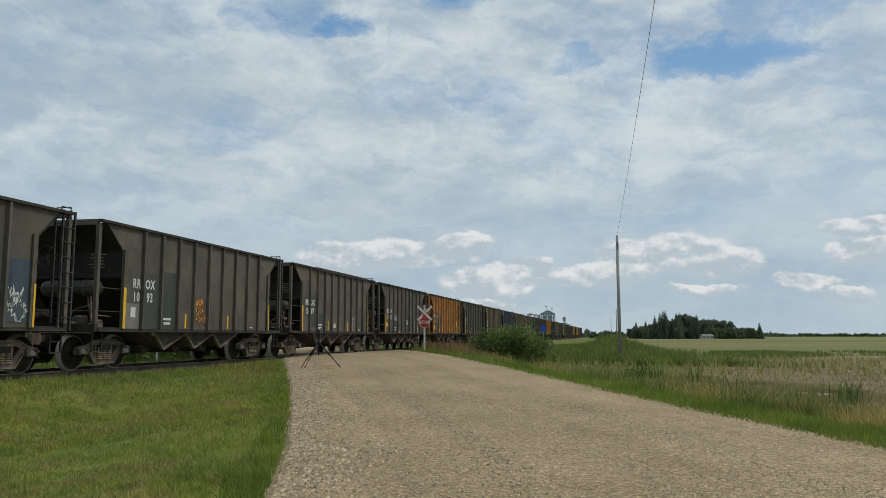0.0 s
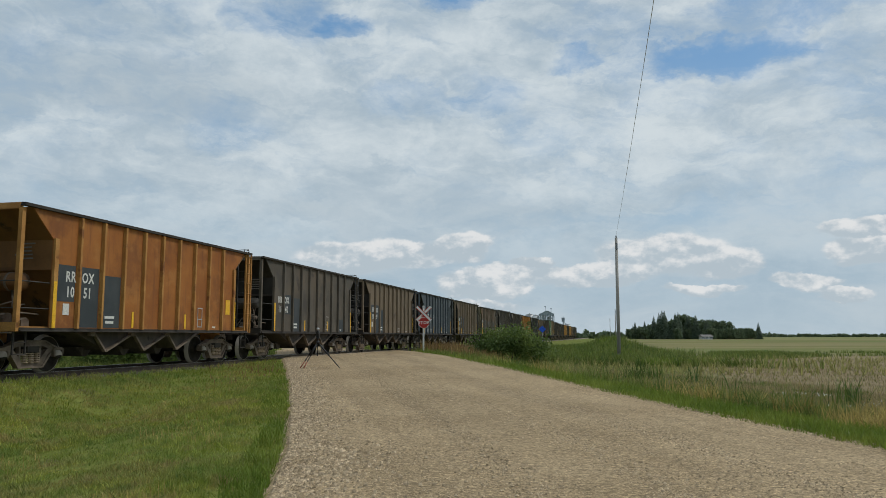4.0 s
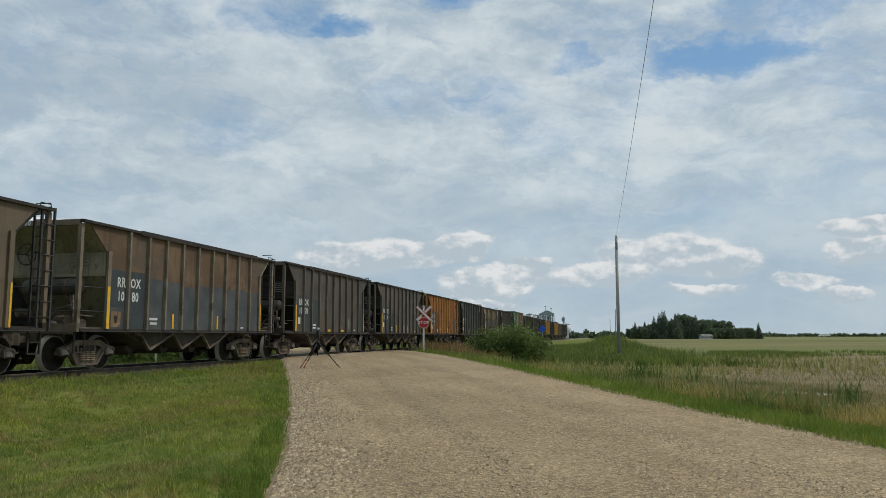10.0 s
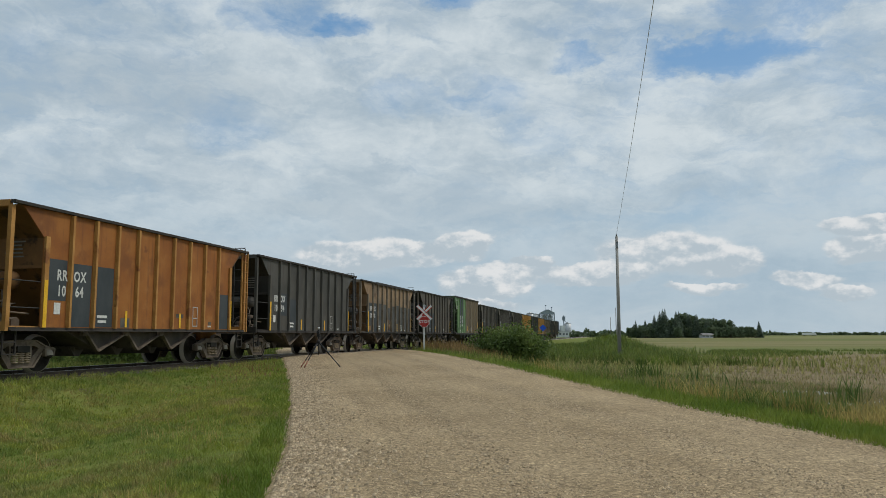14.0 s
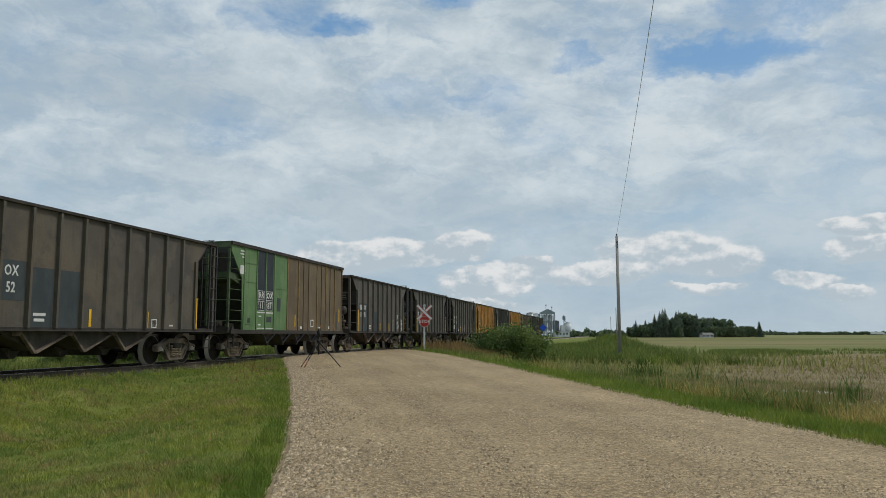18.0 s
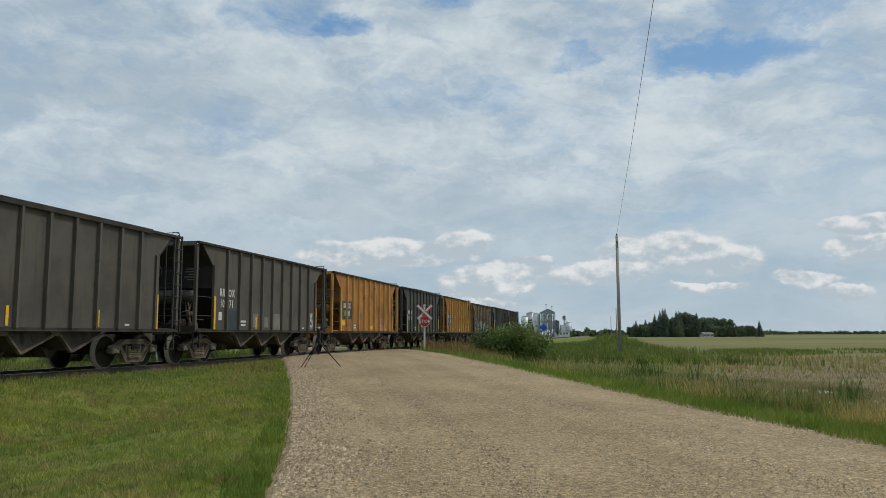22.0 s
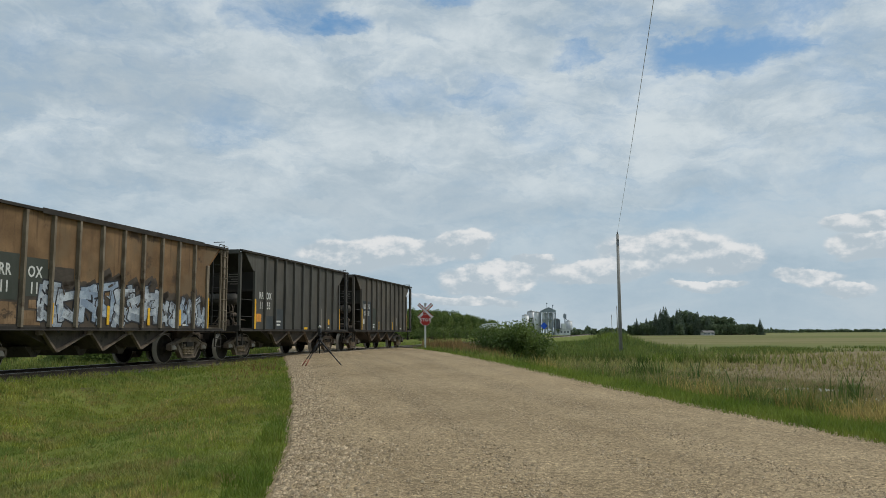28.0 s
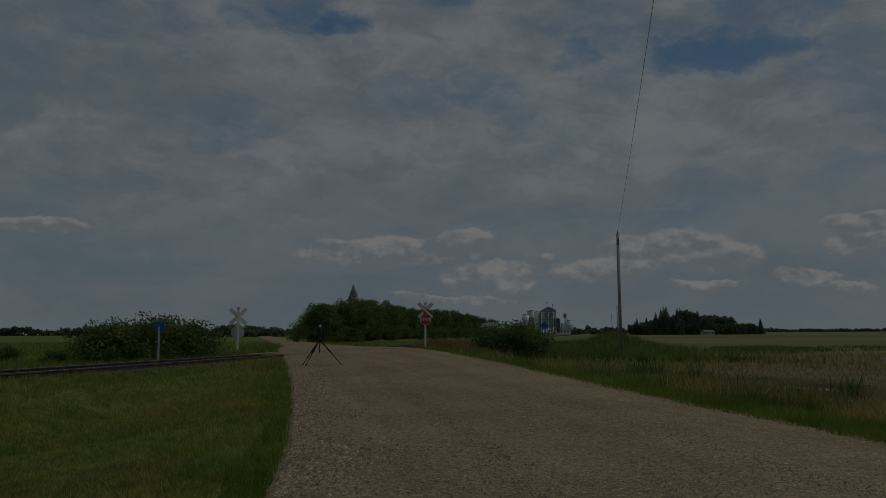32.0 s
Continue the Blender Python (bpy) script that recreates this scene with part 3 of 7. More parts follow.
def ground_material():
    """Grass by the road and the track; past the ditch stubble, a green strip and a pale crop."""
    mat = surface("ground", (0.12, 0.15, 0.026), (0.18, 0.198, 0.046), 0.5, 0.95, 0.02, wear=(0.10, 0.085, 0.045), wear_at=0.60, wear_scale=0.8, fine=12.0, world=True, spec=0.1)
    nt = mat.node_tree
    L = nt.links.new
    bsdf = nt.nodes["Principled BSDF"]
    col = bsdf.inputs["Base Color"].links[0].from_socket
    pos = node(nt, "ShaderNodeNewGeometry").outputs["Position"]
    turned = node(nt, "ShaderNodeVectorRotate")
    turned.rotation_type = "Z_AXIS"
    turned.inputs["Angle"].default_value = 0.0
    L(pos, turned.inputs["Vector"])
    sep = node(nt, "ShaderNodeSeparateXYZ")
    L(turned.outputs[0], sep.inputs[0])
    wob = node(nt, "ShaderNodeTexNoise")
    wob.inputs["Scale"].default_value, wob.inputs["Detail"].default_value = 0.08, 6.0
    L(pos, wob.inputs["Vector"])

    def m(op, a, b, c=None):
        n = node(nt, "ShaderNodeMath", operation=op)
        for i, v in enumerate((a, b, c)):
            if v is None:
                continue
            if isinstance(v, float):
                n.inputs[i].default_value = v
            else:
                L(v, n.inputs[i])
        return n.outputs[0]

    def step(v, lo, hi):
        n = node(nt, "ShaderNodeMapRange", interpolation_type="SMOOTHSTEP")
        L(v, n.inputs[0])
        n.inputs[1].default_value, n.inputs[2].default_value = lo, hi
        return n.outputs[0]

    def mix(f, a, b):
        n = node(nt, "ShaderNodeMix", data_type="RGBA")
        L(f, n.inputs[0])
        for i, v in ((6, a), (7, b)):
            if isinstance(v, tuple):
                n.inputs[i].default_value = (*v, 1)
            else:
                L(v, n.inputs[i])
        return n.outputs[2]

    y = m("MULTIPLY_ADD", wob.outputs[0], 14.0, m("SUBTRACT", sep.outputs[1], 7.0))
    far = m("MULTIPLY_ADD", wob.outputs[0], 60.0, m("SUBTRACT", sep.outputs[1], 30.0))
    # Only the field to the right of the track and the ditch.
    side = m("SUBTRACT", sep.outputs[0], m("MULTIPLY", sep.outputs[1], 0.222))
    across = m("ADD", m("MULTIPLY", sep.outputs[0], 0.970), m("MULTIPLY_ADD", sep.outputs[1], 0.242, m("MULTIPLY_ADD", wob.outputs[0], 8.0, -4.0)))
    field = m("MULTIPLY", step(side, 3.0, 7.0), step(across, 14.0, 17.5))
    stub = node(nt, "ShaderNodeTexNoise")
    stub.inputs["Scale"].default_value, stub.inputs["Detail"].default_value = 0.9, 6.0
    L(pos, stub.inputs["Vector"])
    crop = mix(step(stub.outputs[0], 0.35, 0.65), (0.185, 0.143, 0.082), (0.262, 0.208, 0.122))
    crop = mix(step(y, 62.0, 84.0), crop, (0.17, 0.175, 0.06))
    crop = mix(step(y, 95.0, 120.0), crop, mix(step(wob.outputs[0], 0.4, 0.6), (0.175, 0.165, 0.056), (0.145, 0.15, 0.05)))
    crop = mix(step(far, 300.0, 420.0), crop, (0.175, 0.185, 0.062))
    lengthwise = node(nt, "ShaderNodeMapping")
    lengthwise.inputs["Scale"].default_value = (0.006, 0.035, 1.0)
    L(pos, lengthwise.inputs["Vector"])
    swath = node(nt, "ShaderNodeTexNoise")
    swath.inputs["Scale"].default_value, swath.inputs["Detail"].default_value = 1.6, 6.0
    L(lengthwise.outputs[0], swath.inputs["Vector"])
    crop = mix(m("MULTIPLY", m("MULTIPLY", step(swath.outputs[0], 0.48, 0.62), step(y, 80.0, 110.0)), 0.7), crop, (0.245, 0.205, 0.105))
    crop = mix(m("MULTIPLY", m("MULTIPLY", step(swath.outputs[0], 0.46, 0.36), step(y, 80.0, 110.0)), 0.7), crop, (0.125, 0.165, 0.045))
    inside = field
    L(mix(inside, col, crop), bsdf.inputs["Base Color"])
    return mat


MAT["ground"] = ground_material()


# ---- building blocks ----
def box(bm, x0, x1, y0, y1, z0, z1, m=None):
    made = [bm.verts.new(p) for p in ((x0, y0, z0), (x1, y0, z0), (x1, y1, z0), (x0, y1, z0), (x0, y0, z1), (x1, y0, z1), (x1, y1, z1), (x0, y1, z1))]
    for f in ((3, 2, 1, 0), (4, 5, 6, 7), (0, 1, 5, 4), (1, 2, 6, 5), (2, 3, 7, 6), (3, 0, 4, 7)):
        bm.faces.new([made[i] for i in f])
    if m:
        for v in made:
            v.co = m @ v.co
    return made


def rod(bm, a, b, r, r2=None, seg=8, caps=True):
    """A round bar from a to b, tapering from r to r2."""
    a, b = Vector(a), Vector(b)
    r2 = r if r2 is None else r2
    turn = (b - a).to_track_quat("Z", "Y")
    rings = []
    for p, rad in ((a, r), (b, r2)):
        rings.append([bm.verts.new(p + turn @ Vector((math.cos(2 * math.pi * i / seg) * rad, math.sin(2 * math.pi * i / seg) * rad, 0))) for i in range(seg)])
    for i in range(seg):
        f = bm.faces.new((rings[0][i], rings[0][(i + 1) % seg], rings[1][(i + 1) % seg], rings[1][i]))
        f.smooth = True
    if caps:
        bm.faces.new(rings[0][::-1])
        bm.faces.new(rings[1])


def lathe(bm, outline, axis="y", seg=20, at=(0, 0, 0)):
    """A turned shape: outline of (along the axis, radius)."""
    at = Vector(at)
    rings = []
    for d, r in outline:
        ring = []
        for i in range(seg):
            c, s = math.cos(2 * math.pi * i / seg) * r, math.sin(2 * math.pi * i / seg) * r
            ring.append(bm.verts.new(at + (Vector((c, d, s)) if axis == "y" else Vector((d, c, s)) if axis == "x" else Vector((c, s, d)))))
        rings.append(ring)
    for a, b in zip(rings, rings[1:]):
        for i in range(seg):
            bm.faces.new((a[i], a[(i + 1) % seg], b[(i + 1) % seg], b[i])).smooth = True
    bm.faces.new(rings[0][::-1])
    bm.faces.new(rings[-1])


def slab(bm, outline, y0, y1, plane="xz"):
    """A flat plate: its outline in a plane, thick from y0 to y1 across it."""
    put = (lambda a, b, c: (a, c, b)) if plane == "xz" else (lambda a, b, c: (c, a, b)) if plane == "yz" else (lambda a, b, c: (a, b, c))
    one = [bm.verts.new(put(a, b, y0)) for a, b in outline]
    two = [bm.verts.new(put(a, b, y1)) for a, b in outline]
    bm.faces.new(one)
    bm.faces.new(two[::-1])
    for i in range(len(one)):
        j = (i + 1) % len(one)
        bm.faces.new((one[j], one[i], two[i], two[j]))


def shape(name, *fills):
    """A mesh filled by functions of a bmesh, open to any material."""
    bm = bmesh.new()
    for f in fills:
        f(bm)
    bmesh.ops.recalc_face_normals(bm, faces=bm.faces)
    me = bpy.data.meshes.new(name)
    bm.to_mesh(me)
    bm.free()
    me.materials.append(None)
    return me


def piece(name, me, mat, parent=None, m=None, label=""):
    """An object on a mesh that others may share, with a material of its own."""
    ob = new(name, me)
    if parent:
        ob.parent = parent
    if m is not None:
        ob.matrix_basis = m
    ob.material_slots[0].link = "OBJECT"
    ob.material_slots[0].material = MAT[mat]
    if label:
        tagged(ob, label)
    return ob


def part(name, fill, mat, parent=None, label="", m=None):
    return piece(name, shape(name, fill), mat, parent, m, label)


def holder(name, m, label, category, group="", kind=""):
    ob = new(name)
    ob.empty_display_size = 0.2
    ob.matrix_basis = m
    return tagged(ob, label, category, group, kind)


def raw_mesh(name, verts, faces, mats, uneven=None):
    me = bpy.data.meshes.new(name)
    me.from_pydata(verts, [], faces)
    for x in mats:
        me.materials.append(MAT[x])
    if uneven is not None:
        me.polygons.foreach_set("material_index", uneven)
    me.update()
    return me


WORDS = {}


def words(text, size):
    """Lettering as a thin mesh in the xz plane, facing -y, centred."""
    key = (text, size)
    if key not in WORDS:
        cu = bpy.data.curves.new("lettering", "FONT")
        cu.body, cu.size, cu.extrude, cu.align_x, cu.align_y = text, size, 0.002, "CENTER", "CENTER"
        cu.resolution_u = 2
        cu.offset = size * 0.022
        cu.space_character = 1.12
        tmp = new("lettering", cu)
        bpy.context.view_layer.update()
        me = bpy.data.meshes.new_from_object(tmp.evaluated_get(bpy.context.evaluated_depsgraph_get()))
        bpy.data.objects.remove(tmp)
        me.transform(Matrix.Rotation(radians(90), 4, "X"))
        me.materials.clear()
        me.materials.append(None)
        WORDS[key] = me
    return WORDS[key]


# ---- the lie of the land ----
def ramp(v, lo, hi):
    t = min(max((v - lo) / (hi - lo), 0.0), 1.0)
    return t * t * (3 - 2 * t)


def track_side(x, y):
    """Metres to the right of the track's centre line, and along it."""
    return x * COS_T - y * SIN_T - TRACK_N, x * SIN_T + y * COS_T


def road_side(x, y):
    """Metres across the road and along it."""
    return x * COS_P + y * SIN_P, -x * SIN_P + y * COS_P


def between(v, xs, ys):
    """The value at v of the broken line through xs, ys."""
    if v <= xs[0]:
        return ys[0]
    for i in range(1, len(xs)):
        if v < xs[i]:
            return ys[i - 1] + (ys[i] - ys[i - 1]) * (v - xs[i - 1]) / (xs[i] - xs[i - 1])
    return ys[-1]


def road_edges(q):
    """Where the road's left and right edges lie, q metres along it."""
    lo = between(q, (-14, 0, 7, 10, 14.6, 19, 28, 36), (-1.0, -0.6, 0.09, 0.42, 0.68, 0.92, 1.16, 1.35))
    hi = between(q, (0, 8.5, 14.3, 23, 30, 44), (7.6, 7.98, 8.10, 8.45, 8.68, 9.6))
    beyond = ramp(q, 46, 58)
    return lo + 0.9 * beyond, hi - 2.0 * beyond


def road_height(q):
    return 0.50 * ramp(q, 4, 36) - 0.25 * ramp(q, 48, 90)


def land(x, y, road=True):
    m, s = track_side(x, y)
    r, q = road_side(x, y)
    near = ramp(math.hypot(x, y), 900, 300)
    z = -0.35 * ramp(m, -2, 4) + 0.05
    z += -0.30 * ramp(m, 8, 14) * ramp(r, 9, 14) * ramp(y, 70, 40)      # ditch beside the field
    if m < -2:
        z += 0.35 * ramp(r, 1, -6) * ramp(q, 38, 50) * ramp(q, 140, 80)  # grassy bank past the crossing
    z += 1.35 * math.exp(-((x - 17.6) / 2.2) ** 2 - ((y - 80) / 8.0) ** 2) + 0.5 * math.exp(-((x - 13.5) / 3.0) ** 2 - ((y - 72) / 9.0) ** 2)  # weedy mound
    bank = ramp(abs(m), 5.5, 1.2)
    z = z * (1 - bank) + 0.36 * bank
    lo, hi = road_edges(q)
    side = ramp(max(lo - r, r - hi), 4.0, 0.3)
    z = z * (1 - side) + (road_height(q) - 0.03) * side
    z += 0.05 * noise.noise(Vector((x * 0.35, y * 0.35, 0))) * (1 - side) * near
    if not road and lo + 0.3 < r < hi - 0.3:
        z -= 0.10
    return z


def ground():
    def steps(lo, hi, step, edge, grow):
        v = list(np.arange(lo, hi + 0.01, step))
        d = step
        while v[-1] < edge:
            d *= grow
            v.append(v[-1] + d)
        d, w = step, [lo]
        while w[-1] > -edge:
            d *= grow
            w.append(w[-1] - d)
        return w[:0:-1] + v
    xs, ys = steps(-46, 50, 0.8, 4200, 1.22), steps(-12, 110, 0.8, 4200, 1.22)
    verts = [(x, y, land(x, y, road=False)) for y in ys for x in xs]
    w = len(xs)
    faces = [(j * w + i, j * w + i + 1, (j + 1) * w + i + 1, (j + 1) * w + i) for j in range(len(ys) - 1) for i in range(w - 1)]
    me = raw_mesh("ground", verts, faces, ["ground"])
    me.polygons.foreach_set("use_smooth", [True] * len(faces))
    tagged(new("ground", me), "level prairie ground with grass, ditch and crop field", "ground", kind="structure")


def road():
    verts, faces = [], []
    qs = [-14 + 0.7 * i for i in range(130)] + [77 + 6 * i for i in range(1, 60)]
    rs = [0, 0.012, 0.05, 0.12, 0.25, 0.4, 0.5, 0.6, 0.75, 0.88, 0.95, 0.988, 1.0]
    for q in qs:
        lo, hi = road_edges(q)
        lo += 0.08 * noise.noise(Vector((q * 0.9, 0, 0))) + 0.08 * noise.noise(Vector((q * 3.1, 5, 0)))
        hi += 0.10 * noise.noise(Vector((q * 0.7, 9, 0)))
        for i, f in enumerate(rs):
            p = on_road(q, lo + (hi - lo) * f)
            crown = 0.07 * (1 - (2 * f - 1) ** 2) if q < 34 or q > 52 else 0.03
            rut = -0.018 * (math.exp(-((f - 0.27) / 0.05) ** 2) + math.exp(-((f - 0.55) / 0.05) ** 2))
            edge = -0.05 if i in (0, len(rs) - 1) else 0.0
            verts.append((p.x, p.y, road_height(q) + crown + rut + edge + 0.012))
    w = len(rs)
    faces = [(j * w + i, j * w + i + 1, (j + 1) * w + i + 1, (j + 1) * w + i) for j in range(len(qs) - 1) for i in range(w - 1)]
    me = raw_mesh("road", verts, faces, ["gravel"])
    me.polygons.foreach_set("use_smooth", [True] * len(faces))
    tagged(new("road", me), "pale tan gravel road with loose stones and faint wheel ruts", "road", kind="structure")


def pebbles():
    """Loose stones: thick along the road's shoulders, in bands between the wheel tracks, thin elsewhere."""
    rng = np.random.default_rng(4)
    verts, faces = [], []
    form = [(1, 0, 0), (0.4, 0.75, 0), (-0.75, 0.55, 0), (-0.85, -0.35, 0), (0.25, -0.85, 0), (0.35, 0.2, 0.62), (-0.3, -0.1, 0.7)]
    tri = [(0, 1, 5), (1, 2, 6, 5), (2, 3, 6), (3, 4, 6), (4, 0, 5, 6)]
    for i in range(120000):
        q = 4.2 + 34 * rng.random() ** 1.9
        lo, hi = road_edges(q)
        pick = rng.random()
        if pick < 0.42:
            r = lo + abs(rng.normal(0, 0.55)) * (0.8 + 0.5 * noise.noise(Vector((q * 0.5, 2, 0))))
            big = 1.75
        elif pick < 0.54:
            r = hi - abs(rng.normal(0, 0.22))
            big = 1.4
        elif pick < 0.76:
            # Windrows that the wheels have thrown up.
            r = lo + (hi - lo) * (0.31, 0.47, 0.66, 0.80)[rng.integers(4)] + rng.normal(0, 0.17) + 0.25 * noise.noise(Vector((q * 0.18, 7, 0)))
            big = 1.0
        else:
            r = rng.uniform(lo, hi)
            big = 1.0
        if not lo - 0.02 < r < hi:
            continue
        f = (r - lo) / (hi - lo)
        p = on_road(q, r)
        z = road_height(q) + 0.07 * (1 - (2 * f - 1) ** 2) + 0.006 - (0.04 if f < 0.012 else 0)
        a, size = rng.random() * 6.28, (0.0065 + 0.015 * rng.random() ** 2.6) * big
        wide, c, d, b = size * rng.uniform(0.6, 1.0), math.cos(a), math.sin(a), len(verts)
        for u, v, h in form:
            verts.append((p.x + size * u * c - wide * v * d, p.y + size * u * d + wide * v * c, z + h * size))
        faces += [tuple(b + k for k in t) for t in tri]
    tagged(new("loose_gravel", raw_mesh("loose_gravel", verts, faces, ["pebble"])), "loose pale stones scattered on the gravel road", "gravel", kind="stuff")


def track():
    """Two rails on ties in a low bed of ballast; over the road only the rail heads show."""
    yaw = 90 - math.degrees(THETA)
    bed = holder("railway_track", pose(*on_track(0, TRACK_N), rz=yaw), "single railway track with brown steel rails on wooden ties", "railway track", kind="structure")
    ballast = lambda bm: slab(bm, [(-1.5, 0.16), (-1.15, 0.385), (1.15, 0.385), (1.5, 0.16), (1.5, 0.0), (-1.5, 0.0)], -60, 900, "yz")
    part("ballast", ballast, "ballast", bed, "grey-brown crushed stone ballast")
    z = RAIL
    profile = [(-0.07, z - 0.17), (0.07, z - 0.17), (0.07, z - 0.155), (0.012, z - 0.13), (0.012, z - 0.045), (0.035, z - 0.035), (0.035, z - 0.004), (0.028, z), (-0.028, z), (-0.035, z - 0.004), (-0.035, z - 0.035), (-0.012, z - 0.045), (-0.012, z - 0.13), (-0.07, z - 0.155)]
    for y in (-0.7525, 0.7525):
        rail = part("rail", lambda bm: slab(bm, [(a + y, b) for a, b in profile], -60, 900, "yz"), "rail_rust", bed)
        part("rail_head", lambda bm: box(bm, -60, 900, y - 0.026, y + 0.026, z - 0.002, z + 0.003), "rail_shine", rail, "polished running surface")
    tie = shape("tie", lambda bm: box(bm, -0.11, 0.11, -1.3, 1.3, 0.2, 0.405))
    for i in range(130):
        s = -22 + i * 0.53
        r, q = road_side(*on_track(s, TRACK_N).xy)
        if -0.5 < r < 10 and s > 0:
            continue
        piece("tie", tie, "tie", bed, pose(s, random.uniform(-0.03, 0.03), random.uniform(-0.012, 0.0), rz=random.uniform(-1.5, 1.5)))


def crossing_panels():
    """Weathered timbers laid between and beside the rails where the road runs over them."""
    yaw = 90 - math.degrees(THETA)
    reach = [s for s in np.arange(20, 70, 0.1) if 0.9 < road_side(*on_track(s, TRACK_N).xy)[0] < 8.9]
    deck = holder("crossing_deck", pose(*on_track(0, TRACK_N), rz=yaw), "weathered grey timber deck of the level crossing", "level crossing", kind="structure")
    plank = shape("plank", lambda bm: box(bm, -1.48, 1.48, -0.145, 0.145, RAIL - 0.12, RAIL + 0.008))
    for y in (-1.32, -1.0, -0.46, -0.155, 0.15, 0.455, 1.0, 1.32):
        for k in range(int((reach[-1] - reach[0]) / 3.0)):
            piece("plank", plank, "deck_wood", deck, pose(reach[0] + 1.5 + 3.0 * k, y, random.uniform(-0.008, 0.004)))


ground()
road()
track()
crossing_panels()


# ---- the train ----
HALF, WIDE, SILL, TOP = 5.68, 1.515, 1.07, 3.98
SHEET_A, SHEET_B = -4.62, 4.50       # where the side sheets begin and end
BAYS = 10
PITCH_BAY = (SHEET_B - SHEET_A) / BAYS


def car_shapes(TOP):
    S = {}
    S["side_sheet"] = shape("side_sheet", lambda bm: slab(bm, [(SHEET_A, SILL), (SHEET_B, SILL), (SHEET_B, TOP - 0.75), (SHEET_B + 0.72, TOP - 0.05), (SHEET_A - 0.76, TOP - 0.05), (SHEET_A, TOP - 0.75)], -WIDE, -WIDE + 0.03))
    S["rib"] = shape("rib", lambda bm: slab(bm, [(-0.05, -0.0), (-0.036, -0.09), (0.036, -0.09), (0.05, 0.0)], SILL + 0.02, TOP - 0.1, "xy"))
    S["edge_rib"] = shape("edge_rib", lambda bm: slab(bm, [(-0.07, 0.0), (-0.07, -0.06), (0.07, -0.06), (0.07, 0.0)], SILL + 0.02, TOP - 0.72, "xy"))
    S["top_chord"] = shape("top_chord", lambda bm: slab(bm, [(-0.09, TOP - 0.08), (0.05, TOP - 0.08), (0.05, TOP - 0.01), (0.03, TOP), (-0.09, TOP - 0.01)], -HALF, HALF, "yz"))
    S["end_chord"] = shape("end_chord", lambda bm: box(bm, -0.05, 0.05, -WIDE + 0.07, WIDE - 0.07, TOP - 0.15, TOP - 0.004))
    S["side_sill"] = shape("side_sill", lambda bm: slab(bm, [(-0.05, SILL - 0.06), (0.075, SILL - 0.06), (0.075, SILL - 0.045), (0.02, SILL - 0.03), (0.02, SILL + 0.03), (-0.05, SILL - 0.0)], -HALF + 0.1, HALF - 0.1, "yz"))
    S["post"] = shape("post", lambda bm: box(bm, -0.055, 0.055, -0.05, 0.05, SILL + 0.02, TOP - 0.12))

    def end_sheet(bm):
        # The sloping floor over the end platform and the upright plate above it.
        slab(bm, [(SHEET_A + 1.35, SILL - 0.05), (SHEET_A + 0.03, 2.55), (SHEET_A + 0.02, TOP - 0.75), (SHEET_A - 0.74, TOP - 0.06), (SHEET_A - 0.70, TOP - 0.06), (SHEET_A + 0.06, TOP - 0.73), (SHEET_A + 0.07, 2.56), (SHEET_A + 1.40, SILL - 0.05)], -WIDE + 0.03, WIDE - 0.03)
    S["end_sheet"] = shape("end_sheet", end_sheet)
    S["stiffener"] = shape("stiffener", lambda bm: box(bm, SHEET_A + 0.02, SHEET_A + 0.12, -WIDE + 0.04, WIDE - 0.04, 2.5, 2.58))

    def platform(bm):
        box(bm, -HALF + 0.02, SHEET_A + 0.05, -WIDE + 0.08, WIDE - 0.08, SILL - 0.02, SILL + 0.06)
        box(bm, -HALF, -HALF + 0.12, -WIDE, WIDE, SILL - 0.06, SILL + 0.15)
        box(bm, -HALF, SHEET_A, -0.35, 0.35, SILL - 0.32, SILL - 0.02)
    S["end_platform"] = shape("end_platform", platform)
    S["centre_sill"] = shape("centre_sill", lambda bm: box(bm, -HALF, HALF, -0.18, 0.18, 0.62, 0.95))

    def ladder(bm):
        for x in (-0.21, 0.21):
            box(bm, x - 0.025, x + 0.025, -0.03, 0.02, SILL - 0.05, TOP + 0.02)
        for i in range(8):
            z = SILL + 0.28 + i * 0.37
            rod(bm, (-0.21, -0.035, z), (0.21, -0.035, z), 0.014, seg=6)
    S["ladder"] = shape("ladder", ladder)

    def step(bm):
        for x in (-0.19, 0.19):
            box(bm, x - 0.02, x + 0.02, -0.02, 0.02, 0.48, SILL - 0.04)
        for z in (0.49, 0.76):
            box(bm, -0.19, 0.19, -0.03, 0.03, z - 0.015, z + 0.015)
    S["sill_step"] = shape("sill_step", step)
    S["end_ladder"] = shape("end_ladder", lambda bm: [box(bm, -0.02, 0.02, y - 0.025, y + 0.025, SILL, TOP + 0.05) for y in (-0.21, 0.21)] and [rod(bm, (0.02, -0.21, SILL + 0.25 + i * 0.4), (0.02, 0.21, SILL + 0.25 + i * 0.4), 0.014, seg=6) for i in range(8)])

    def grab(bm):
        # A hooped grab iron over the corner of the roof.
        rod(bm, (-0.2, 0, 0), (-0.17, 0, 0.12), 0.014, seg=6)
        rod(bm, (-0.17, 0, 0.12), (0.17, 0, 0.12), 0.014, seg=6)
        rod(bm, (0.17, 0, 0.12), (0.2, 0, 0), 0.014, seg=6)
    S["grab_iron"] = shape("grab_iron", grab)
    S["handrail"] = shape("handrail", lambda bm: rod(bm, (-HALF + 0.03, 0, 0), (SHEET_A, 0, 0), 0.016, seg=6))
